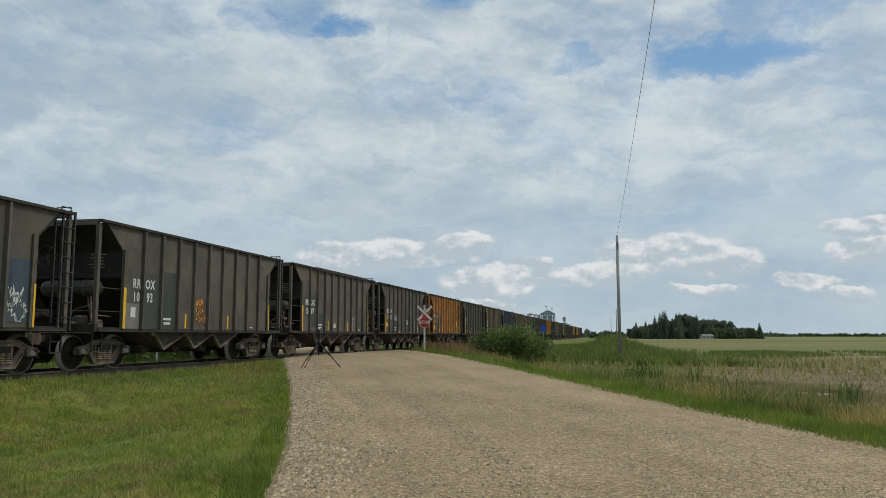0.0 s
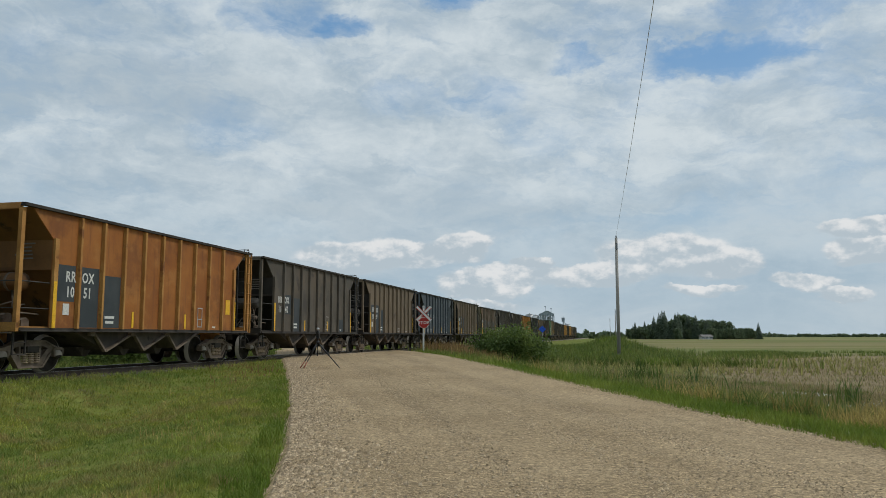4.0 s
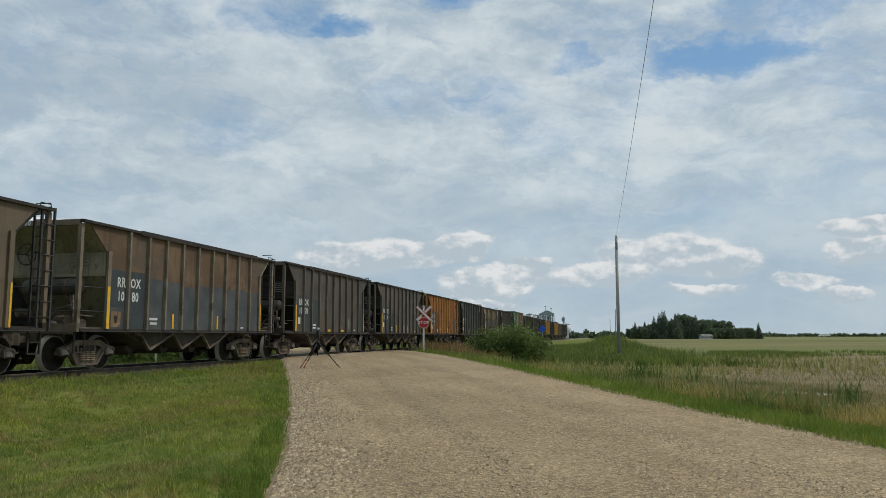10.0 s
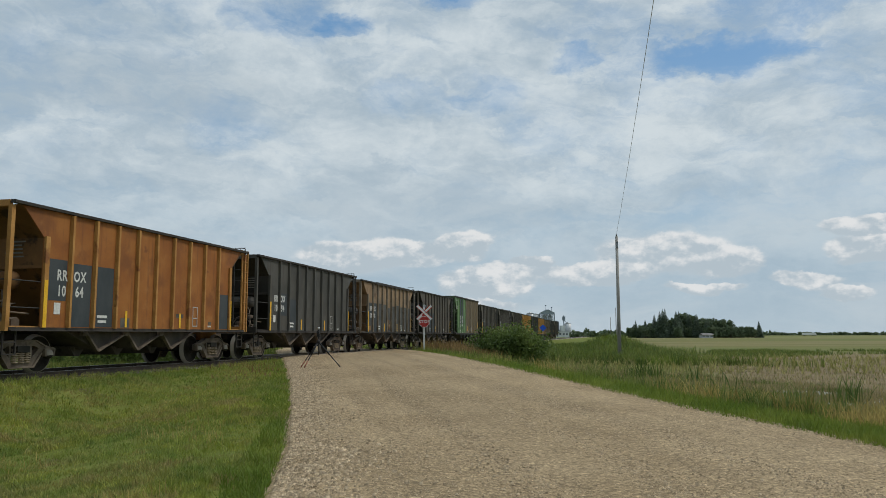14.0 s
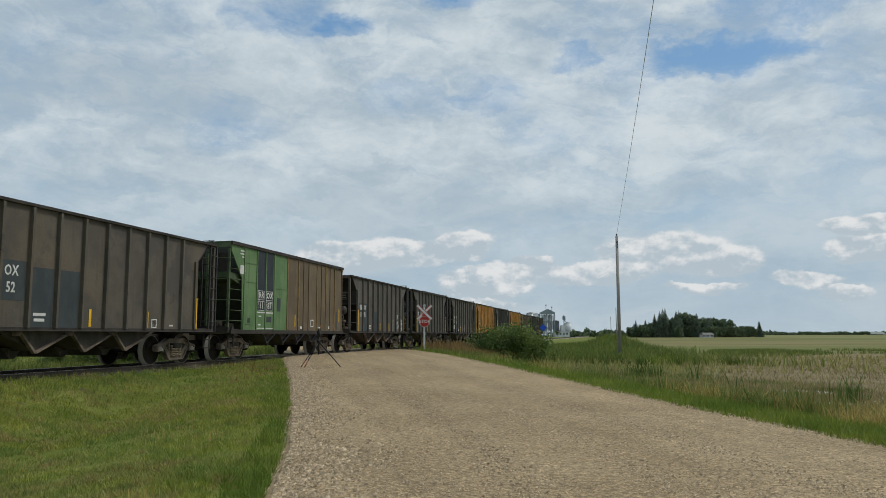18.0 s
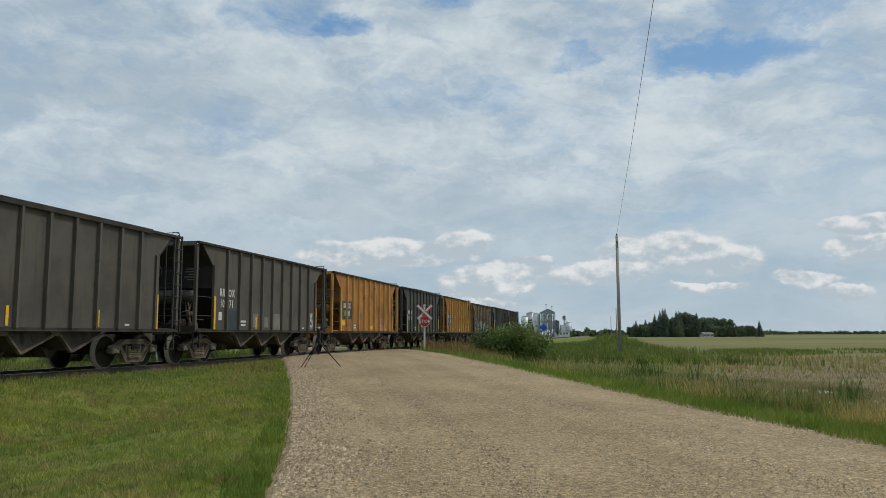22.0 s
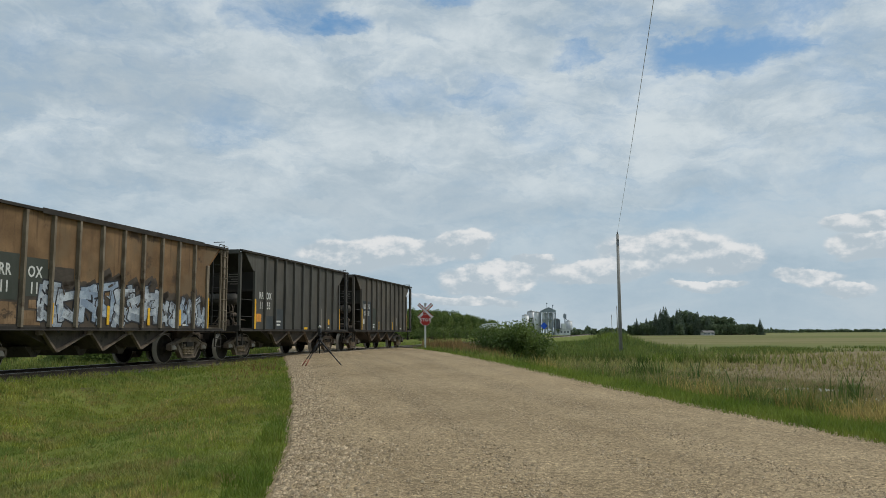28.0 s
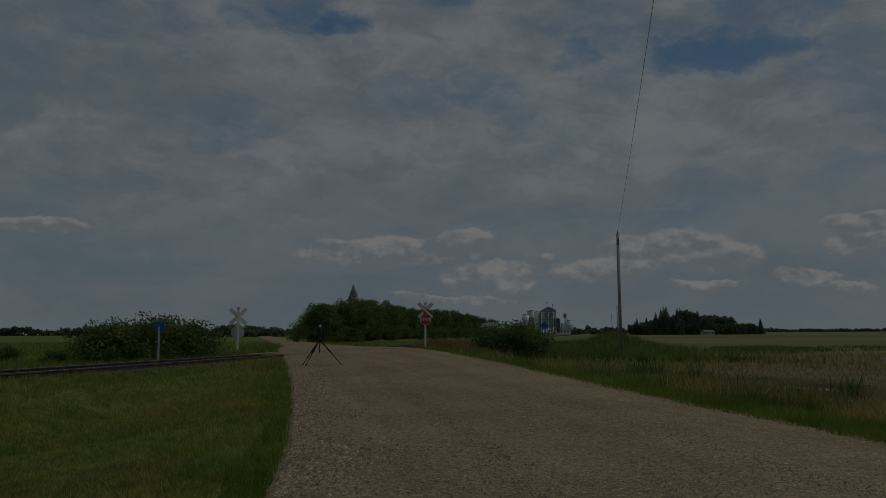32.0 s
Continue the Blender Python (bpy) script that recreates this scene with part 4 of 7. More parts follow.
    S["cross_rail"] = shape("cross_rail", lambda bm: rod(bm, (0, -WIDE + 0.05, 0), (0, WIDE - 0.05, 0), 0.016, seg=6))
    S["air_reservoir"] = shape("air_reservoir", lambda bm: lathe(bm, [(-1.05, 0.02), (-1.03, 0.14), (-0.97, 0.20), (-0.9, 0.22), (0.62, 0.22), (0.7, 0.19), (0.75, 0.05)], "y", 18, (-4.88, 0, 2.2)))

    # Brake pipes and small valves in a tangle over the end platform.
    S["pipes"] = [shape("pipe", lambda bm: [rod(bm, a, b, 0.022, seg=6) for a, b in zip(path, path[1:])]) for path in (
        [(-5.55, -1.2, 1.2), (-5.1, -1.1, 1.25), (-4.95, -0.8, 1.5), (-4.95, -0.7, 2.0)], [(-5.3, -0.2, 1.15), (-5.2, -0.5, 1.6), (-5.0, -0.9, 1.75), (-4.9, -0.9, 2.0)],
        [(-5.6, 0.4, 1.6), (-5.0, 0.1, 1.3), (-4.6, -0.6, 1.3)], [(-5.5, -1.3, 1.45), (-4.7, -1.25, 1.42)], [(-5.2, -1.0, 1.13), (-5.15, -1.0, 1.62), (-4.8, -0.95, 1.66)])]
    S["valves"] = [shape("valve", lambda bm: lathe(bm, [(-0.1, r * 0.5), (-0.07, r), (0.07, r), (0.1, r * 0.5)], "y", 10, (x, y, z))) for x, y, z, r in ((-5.1, -0.98, 1.62, 0.08), (-4.95, -0.4, 1.34, 0.11), (-5.35, -0.55, 1.2, 0.09))]
    S["straps"] = [shape("strap", lambda bm: lathe(bm, [(y - 0.03, 0.2), (y - 0.03, 0.235), (y + 0.03, 0.235), (y + 0.03, 0.2)], "y", 18, (-4.88, 0, 2.2))) for y in (-0.62, 0.35)]
    S["brake_cylinder"] = shape("brake_cylinder", lambda bm: lathe(bm, [(-0.35, 0.06), (-0.34, 0.13), (0.1, 0.13), (0.12, 0.05), (0.4, 0.03)], "x", 12, (-5.0, 0.5, 1.5)))
    S["valve_box"] = shape("valve_box", lambda bm: slab(bm, [(-5.2, 1.13), (-4.95, 1.13), (-4.95, 1.40), (-5.0, 1.45), (-5.15, 1.45), (-5.2, 1.40)], -0.75, -0.5))
    S["low_valve"] = shape("low_valve", lambda bm: slab(bm, [(-5.1, 1.1), (-4.85, 1.1), (-4.85, 1.28), (-4.95, 1.34), (-5.1, 1.28)], -1.15, -0.92))
    S["brake_rod"] = shape("brake_rod", lambda bm: rod(bm, (-5.4, -0.9, 1.3), (-4.6, -0.2, 1.35), 0.025, seg=6))
    S["hose"] = shape("hose", lambda bm: [rod(bm, (-5.35 + 0.55 * t, -1.15 + 0.5 * t, 1.25 + 0.75 * math.sin(t * 2.4)), (-5.35 + 0.55 * (t + 0.125), -1.15 + 0.5 * (t + 0.125), 1.25 + 0.75 * math.sin((t + 0.125) * 2.4)), 0.018, seg=6) for t in [i * 0.125 for i in range(8)]])
    S["brake_wheel"] = shape("brake_wheel", lambda bm: [rod(bm, (-HALF - 0.07, 0.28 * math.cos(i * 0.5236), 3.0 + 0.28 * math.sin(i * 0.5236)), (-HALF - 0.07, 0.28 * math.cos((i + 1) * 0.5236), 3.0 + 0.28 * math.sin((i + 1) * 0.5236)), 0.018, seg=6) for i in range(12)] and [rod(bm, (-HALF - 0.07, 0, 3.0), (-HALF - 0.07, 0.28 * math.cos(i * 2.094), 3.0 + 0.28 * math.sin(i * 2.094)), 0.014, seg=6) for i in range(3)] and rod(bm, (-HALF, 0, 3.0), (-HALF - 0.09, 0, 3.0), 0.04))

    def hopper(bm):
        # One bay: a steep door wall and a long slope, ending in a narrow outlet.
        slab(bm, [(-0.45, SILL - 0.06), (0.0, 0.54), (0.10, 0.54), (1.32, SILL - 0.06)], -WIDE + 0.22, WIDE - 0.22)
        slab(bm, [(-0.25, 0.62), (-0.02, 0.36), (0.14, 0.36), (0.4, 0.62)], -0.7, 0.7)
    S["hopper_bay"] = shape("hopper_bay", hopper)

    def frame_bar(bm):
        for y in (-WIDE + 0.17,):
            slab(bm, [(-0.54, SILL - 0.05), (-0.475, SILL - 0.05), (0.045, 0.51), (-0.005, 0.48)], y - 0.05, y + 0.05)
            slab(bm, [(0.0, 0.515), (0.05, 0.48), (1.38, SILL - 0.05), (1.30, SILL - 0.05)], y - 0.05, y + 0.05)
            box(bm, -0.66, -0.5, y - 0.07, y + 0.03, SILL - 0.17, SILL - 0.03)
    S["door_frame"] = shape("door_frame", frame_bar)
    S["floor_slope"] = shape("floor_slope", lambda bm: slab(bm, [(-3.4, SILL - 0.04), (-2.35, 0.62), (-2.2, 0.62), (-1.9, SILL - 0.04)], -WIDE + 0.3, WIDE - 0.3))

    def side_frame(bm):
        for y in (-1.0,):
            a, b = y - 0.08, y + 0.08
            slab(bm, [(-1.03, 0.43), (-1.02, 0.60), (-0.72, 0.68), (-0.44, 0.80), (0.44, 0.80), (0.72, 0.68), (1.02, 0.60), (1.03, 0.43), (0.93, 0.40), (0.74, 0.53), (0.42, 0.66), (-0.42, 0.66), (-0.74, 0.53), (-0.93, 0.40)], a, b)
            slab(bm, [(-0.72, 0.56), (-0.60, 0.64), (-0.24, 0.26), (0.24, 0.26), (0.60, 0.64), (0.72, 0.56), (0.36, 0.15), (-0.36, 0.15)], a + 0.01, b - 0.01)
            for x in (-0.36, 0.30):
                box(bm, x, x + 0.06, a + 0.02, b - 0.02, 0.24, 0.70)
            # Raised flanges along the upper and the lower member, and the boxes over the axle ends.
            slab(bm, [(-1.0, 0.565), (-0.72, 0.645), (-0.44, 0.765), (0.44, 0.765), (0.72, 0.645), (1.0, 0.565), (1.0, 0.60), (0.72, 0.685), (0.44, 0.805), (-0.44, 0.805), (-0.72, 0.685), (-1.0, 0.60)], a - 0.035, a + 0.01)
            slab(bm, [(-0.40, 0.145), (0.40, 0.145), (0.66, 0.47), (0.62, 0.50), (0.37, 0.185), (-0.37, 0.185), (-0.62, 0.50), (-0.66, 0.47)], a - 0.03, a + 0.015)
            for x in (-0.89, 0.89):
                slab(bm, [(x - 0.16, 0.40), (x - 0.19, 0.58), (x - 0.10, 0.63), (x + 0.10, 0.63), (x + 0.19, 0.58), (x + 0.16, 0.40), (x + 0.11, 0.40), (x + 0.12, 0.56), (x - 0.12, 0.56), (x - 0.11, 0.40)], a - 0.05, a + 0.05)
            box(bm, -0.30, 0.30, a - 0.03, b, 0.53, 0.60)
    S["side_frame"] = shape("side_frame", side_frame)
    S["bolster"] = shape("bolster", lambda bm: slab(bm, [(-1.15, 0.52), (-0.9, 0.44), (0.9, 0.44), (1.15, 0.52), (1.15, 0.66), (-1.15, 0.66)], -0.19, 0.19, "yz"))
    S["spring"] = shape("spring", lambda bm: lathe(bm, [(0.0, 0.045)] + [v for k in range(5) for v in ((0.012 + 0.052 * k, 0.092), (0.032 + 0.052 * k, 0.092), (0.040 + 0.052 * k, 0.045), (0.052 + 0.052 * k, 0.045))], "z", 12, (0, -1.06, 0.26)))
    S["bearing_cap"] = shape("bearing_cap", lambda bm: lathe(bm, [(-0.10, 0.03), (-0.095, 0.085), (-0.05, 0.115), (0.05, 0.12)], "y", 14, (0, -1.06, 0.457)))

    def wheels(bm):
        rod(bm, (0, -1.0, 0), (0, 1.0, 0), 0.075, seg=12)
        for sgn in (-1, 1):
            y = 0.72 * sgn
            prof = [(-0.068, 0.49), (-0.040, 0.485), (-0.035, 0.460), (0.066, 0.452), (0.066, 0.385), (0.022, 0.365), (0.012, 0.19), (0.07, 0.14), (0.07, 0.09), (-0.07, 0.09), (-0.07, 0.15), (-0.03, 0.2), (-0.03, 0.36), (-0.068, 0.39), (-0.068, 0.49)]
            lathe(bm, [(y + sgn * d, r) for d, r in prof], "y", 28)
    S["wheelset"] = shape("wheelset", wheels)

    def coupler(bm):
        box(bm, -0.75, 0.0, -0.11, 0.11, 0.74, 0.92)
        slab(bm, [(-0.80, 0.16), (-0.70, 0.2), (-0.52, 0.12), (-0.52, -0.14), (-0.64, -0.17), (-0.8, -0.03)], 0.68, 0.97, "xy")
        rod(bm, (-0.1, 0.3, 0.75), (-0.35, 0.32, 0.45), 0.025, seg=6)
        rod(bm, (-0.35, 0.32, 0.45), (-0.72, 0.2, 0.5), 0.025, seg=6)
        rod(bm, (-0.05, -WIDE + 0.1, 0.98), (-0.1, 0.1, 0.98), 0.018, seg=6)
    S["coupler"] = shape("coupler", coupler)
    S["stripe"] = shape("stripe", lambda bm: box(bm, -0.05, 0.05, -0.004, 0.0, 0.0, 1.0))
    S["panel"] = shape("panel", lambda bm: box(bm, -0.5, 0.5, -0.004, 0.0, -0.5, 0.5))
    S["bar"] = shape("bar", lambda bm: box(bm, -0.5, 0.5, -0.005, 0.0, -0.5, 0.5))
    return S


def bay(i):
    """The middle of side bay i (1 is next to the end platform), along the car."""
    return SHEET_A + (i - 0.5) * PITCH_BAY


FACE = -WIDE - 0.003                     # just proud of the side sheet
FLIP = Matrix.Rotation(math.pi, 4, "Z")
WHEELSETS = []


def running_gear(S, car):
    """Two bogies, couplers and centre sill."""
    for x in (-4.65, 4.15):
        truck = piece("bogie", S["bolster"], "soot", car, pose(x, 0, 0), "two-axle cast steel bogie")
        for m in (Matrix(), FLIP):
            piece("side_frame", S["side_frame"], "truck_steel", truck, m)
            for dx in (-0.19, 0.0, 0.19):
                piece("spring", S["spring"], "spring_steel", truck, m @ pose(dx, 0, 0), "rusty coil spring")
            for dx in (-0.89, 0.89):
                piece("bearing_cap", S["bearing_cap"], "wheel_steel", truck, m @ pose(dx, 0, 0))
        for dx in (-0.89, 0.89):
            WHEELSETS.append((dx, piece("wheelset", S["wheelset"], "wheel_steel", truck, pose(dx, 0, 0.457), "steel wheels on an axle")))
    for m in (Matrix(), FLIP):
        piece("coupler", S["coupler"], "truck_steel", car, m @ pose(-HALF + 0.05, 0, 0))
    piece("centre_sill", S["centre_sill"], "soot", car)


def flat_mark(S, name, mat, near, x, z, w, h, proud=0.0, label="", lean=0.0):
    """A thin painted oblong on the side, w by h, its middle at x, z."""
    piece(name, S["panel"], mat, near, Matrix.Translation((x, FACE + 0.003 - proud, z)) @ Matrix.Rotation(radians(lean), 4, "Y") @ Matrix.Diagonal((w, 1, h, 1)), label)


def scrawl(S, near, x0, x1, z0, z1, n, seed, thick=0.15):
    """Sprayed block letters that cannot be read: thick silver-blue strokes with dark outlines and a smoky halo."""
    rng = random.Random(seed)
    w = (x1 - x0) / n

    def stroke(bm, a, b, half, y0, y1):
        d = (b - a).normalized()
        e = Vector((-d.y, d.x)) * half
        d = d * half * 0.7
        slab(bm, [tuple(v) for v in (a - d - e * 0.8, a - d * 1.3, a - d + e, b + d + e * 0.9, b + d * 1.2, b + d - e)], y0, y1)
    for i in range(n):
        # Two crooked uprights and a few odd bars, too tangled to be a letter.
        glyph = []
        for u in (0.12, 0.82):
            kink, top = u + rng.uniform(-0.2, 0.2), u + rng.uniform(-0.15, 0.15)
            glyph += [(u, rng.uniform(0, 0.15), kink, 0.5), (kink, 0.5, top, rng.uniform(0.8, 1.0))]
        for _ in range(3):
            v = rng.uniform(0.05, 0.95)
            glyph.append((rng.uniform(0.0, 0.35), v, rng.uniform(0.55, 1.1), v + rng.uniform(-0.3, 0.3)))
        high = (z1 - z0) * rng.uniform(0.82, 1.06)
        lean = rng.uniform(-0.12, 0.18)
        foot = z0 + rng.uniform(-0.02, 0.08)
        lines = []
        for a, b, p, q in glyph:
            ends = [Vector((x0 + (i + u * 1.02 + rng.uniform(-0.06, 0.06)) * w + v * lean * w, foot + (0.08 + 0.86 * v) * high + rng.uniform(-0.04, 0.04))) for u, v in ((a, b), (p, q))]
            lines.append(ends)
        deep = 0.0008 * i
        for _ in range(3):
            x, z = x0 + (i + rng.random()) * w, foot + high * rng.uniform(0.75, 1.12)
            part("graffiti", lambda bm: stroke(bm, Vector((x - 0.08, z)), Vector((x + 0.1, z + 0.1)), rng.uniform(0.10, 0.17), FACE - 0.0012 - deep * 0.1, FACE + 0.001), "graffiti_smoke", near, "dark sprayed halo")
        fill = "graffiti" if rng.random() < 0.6 else "graffiti_blue"
        for j, (a, b) in enumerate(lines):
            slip = deep + 0.00004 * j
            part("graffiti", lambda bm: stroke(bm, a, b, thick * 0.5 + 0.045, FACE - 0.0040 - slip, FACE + 0.001), "graffiti_line", near, "dark sprayed outline")
            part("graffiti", lambda bm: stroke(bm, a, b, thick * 0.5, FACE - 0.0044 - slip, FACE - 0.002), fill, near, "silver-blue sprayed letter stroke")
        for _ in range(5):
            a = Vector((x0 + (i + rng.random()) * w, foot + high * rng.uniform(0.1, 0.95)))
            b = a + Vector((rng.uniform(-0.12, 0.16), rng.uniform(-0.28, 0.28)))
            part("graffiti", lambda bm: stroke(bm, a, b, rng.uniform(0.012, 0.035), FACE - 0.0125, FACE - 0.003), rng.choice(("graffiti_line", "graffiti_smoke", "graffiti_blue")), near, "dark sprayed shading line")


def squiggle(near, x, z, w, h, mat, seed, n=9, thick=0.012):
    """A thin sprayed tag that cannot be read."""
    rng = random.Random(seed)
    pts = [Vector((x + w * (i / n - 0.5) + rng.uniform(-0.1, 0.1) * w, FACE - 0.006, z + h * rng.uniform(-0.5, 0.5))) for i in range(n + 1)]
    part("graffiti", lambda bm: [rod(bm, a, b, thick, seg=4) for a, b in zip(pts, pts[1:])], mat, near, "thin sprayed tag")


def tag(near, x, z, w, h, mat, seed):
    """A sprayed tag of three tangled lines, one above another."""
    for k in range(3):
        squiggle(near, x + 0.04 * (k - 1), z + h * (0.36 - 0.33 * k), w * (0.7 + 0.15 * k), h * 0.42, mat, seed + 17 * k, 22, 0.011)


def marks(S, near, mark, number, first, size, apart=(0.20, -0.07)):
    for i, t in enumerate(mark):
        if t:
            piece("lettering", words(t, size), "letter", near, pose(bay(first + i) + apart[i], FACE - 0.006, 2.36) @ Matrix.Diagonal((0.78, 1, 1, 1)))
    for i, t in enumerate(number):
        if t:
            piece("lettering", words(t, size), "letter", near, pose(bay(first + i) + apart[i], FACE - 0.006, 1.98) @ Matrix.Diagonal((0.78, 1, 1, 1)))


def hopper_car(S, label, paint, number=("", ""), steel="", backs=(), stripes=(-1.37, 1.34), blocks=(), square=True, print_bay=3, frame_at=0, cap=False, inside="soot", first=1, size=0.37, last=True, hump=False, apart=(0.20, -0.07), top=TOP):
    """An open-top three-bay hopper car, its origin on the rails under its middle; the side towards the camera is -y.
    backs: (bay, from, to, material) painted patches; blocks: (bay, height, wide, high, material) small plates."""
    car = holder("hopper_car", pose(0, 0, 0), label, "hopper car", "hopper cars of the train")
    steel = steel or paint
    near = piece("side_sheet", S["side_sheet"], paint, car)
    piece("side_sheet", S["side_sheet"], paint, car, FLIP @ Matrix.Diagonal((-1, 1, 1, 1)))
    for i in range(1, BAYS):
        piece("rib", S["rib"], steel, near, pose(SHEET_A + i * PITCH_BAY, -WIDE, 0))
        piece("rib", S["rib"], steel, car, pose(SHEET_A + i * PITCH_BAY, WIDE, 0, rz=180))
    for x in (SHEET_A + 0.07, SHEET_B - 0.07):
        piece("edge_rib", S["edge_rib"], steel, near, pose(x, -WIDE, 0))
    for y, m in ((-WIDE, Matrix()), (WIDE, FLIP)):
        piece("top_chord", S["top_chord"], "soot", car, Matrix.Translation((0, y, 0)) @ m)
        piece("side_sill", S["side_sill"], "soot", car, Matrix.Translation((0, y, 0)) @ FLIP @ m)
    for m in (Matrix(), FLIP):
        piece("end_chord", S["end_chord"], steel, car, m @ pose(-HALF + 0.05, 0, 0))
        # Most end recesses get a darker colour that carries their shade.
        piece("end_sheet", S["end_sheet"], "end_shade" if inside == "soot" else inside, car, m)
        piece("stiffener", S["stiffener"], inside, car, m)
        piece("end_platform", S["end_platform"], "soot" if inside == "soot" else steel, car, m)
        for y in (-WIDE + 0.05, WIDE - 0.05):
            piece("post", S["post"], steel, car, m @ pose(-HALF + 0.06, y, 0))
    for z in (2.17, 1.55):
        piece("handrail", S["handrail"], "black_steel", car, pose(0, -WIDE + 0.04, z))
        piece("cross_rail", S["cross_rail"], "black_steel", car, pose(-HALF + 0.03, 0, z))
    piece("air_reservoir", S["air_reservoir"], "reservoir" if inside in ("soot", "dusty_olive", "peeled_tan") else "shaded_rust", car, label="round-ended air reservoir")
    for name, kinds in (("strap", "straps"), ("pipe", "pipes"), ("valve", "valves")):
        for me in S[kinds]:
            piece(name, me, "truck_steel", car)
    for k in ("brake_cylinder", "valve_box", "low_valve", "brake_rod", "hose"):
        piece(k, S[k], "truck_steel", car)
    piece("brake_wheel", S["brake_wheel"], "soot", car)
    piece("ladder", S["ladder"], "black_steel" if inside != "shaded_rust" else steel, car, pose(HALF - 0.10, -WIDE + 0.02, 0), "dark steel ladder")
    piece("end_ladder", S["end_ladder"], "black_steel", car, pose(HALF + 0.03, -WIDE + 0.3, 0))
    piece("ladder", S["ladder"], steel, car, pose(-HALF + 0.26, WIDE - 0.02, 0, rz=180))
    piece("grab_iron", S["grab_iron"], "black_steel", car, pose(HALF - 0.10, -WIDE + 0.1, top - 0.01))
    for x, y in ((-HALF + 0.25, -WIDE + 0.1), (HALF - 0.25, -WIDE + 0.1)):
        piece("sill_step", S["sill_step"], "soot", car, pose(x, y, 0))
    piece("floor_slope", S["floor_slope"], "grime", car)
    for x in (-2.3, -0.58, 1.12):
        b = piece("hopper_bay", S["hopper_bay"], "grime", car, pose(x, 0, 0))
        piece("door_frame", S["door_frame"], "truck_steel", b, None, "sloping steel door frame")
        piece("door_frame", S["door_frame"], "truck_steel", b, Matrix.Diagonal((1, -1, 1, 1)), "sloping steel door frame")
    running_gear(S, car)
    if cap:
        part("cap_rail", lambda bm: box(bm, bay(2), bay(10), -WIDE - 0.10, -WIDE - 0.086, top - 0.12, top + 0.012), "soot", car, "dark cap rail bolted along the top edge")
    # What is painted on the side, lowest layer first.
    for b, z0, z1, mat in backs:
        flat_mark(S, "paint_patch", mat, near, bay(b), (z0 + z1) / 2, PITCH_BAY - 0.18, z1 - z0, 0.002)
    for b, z, w, h, mat in blocks:
        flat_mark(S, "plate", mat, near, bay(b) + 0.02, z, w, h, 0.004)
    marks(S, near, ("RR", "OX") if number[0] or number[1] else ("", ""), number, first, size, apart)
    piece("stripe", S["stripe"], "yellow", near, Matrix.Translation((SHEET_A + 0.06, FACE - 0.062, SILL + 0.03)) @ Matrix.Diagonal((1.15, 1, 1.12, 1)), "yellow reflective stripe")
    if last:
        piece("stripe", S["stripe"], "yellow", near, Matrix.Translation((SHEET_B - 0.03, FACE - 0.062, SILL + 0.03)) @ Matrix.Diagonal((0.6, 1, 1.0, 1)), "yellow reflective stripe")
    for x in stripes:
        piece("stripe", S["stripe"], "yellow", near, Matrix.Translation((x, FACE - 0.006, SILL + 0.06)) @ Matrix.Diagonal((0.9, 1, 0.45, 1)), "yellow reflective stripe")
    if square:
        flat_mark(S, "plate", "letter", near, bay(1) + 0.08, 1.56, 0.22, 0.28, 0.004, "small white plate")
    if print_bay:
        for z, w in ((1.40, 0.40), (1.27, 0.34)):
            flat_mark(S, "bar", "letter", near, bay(print_bay) - 0.05, z, w, 0.07, 0.006)
    if frame_at:
        x = bay(frame_at)
        for z in (1.2, 1.45, 1.8):
            flat_mark(S, "bar", "faded_white", near, x, z, 0.30, 0.03, 0.006)
        for dx in (-0.13, 0.13):
            flat_mark(S, "bar", "faded_white", near, x + dx, 1.5, 0.03, 0.63, 0.0065)
    flat_mark(S, "bar", "letter", near, bay(9), 1.2, 0.2, 0.05, 0.006)
    if hump:
        tilt = Matrix.Rotation(radians(-40.8), 4, "Y") @ Matrix.Rotation(radians(-90), 4, "Z")
        for t, x, z in (("DO NOT", 0.16, 2.40), ("HUMP", 0.33, 2.20)):
            piece("lettering", words(t, 0.22), "patch_grey", car, Matrix.Translation((SHEET_A + x - 0.02, 0.45, z)) @ tilt)
    for k in range(5):
        piece("bar", S["bar"], "patch_grey", car, Matrix.Translation((SHEET_A - 0.0, -0.75 + (k % 2) * 0.06, 3.15 - k * 0.09)) @ Matrix.Rotation(radians(-90), 4, "Z") @ Matrix.Diagonal((0.5 - 0.08 * (k % 3), 1, 0.035, 1)))
    if number[0]:
        for i, t in enumerate(("RROX", "".join(number))):
            piece("lettering", words(t, 0.17), "letter", car, pose(-HALF - 0.004, 0.85 - 0.66 * i, top - 0.08, rz=-90))
    return car, near


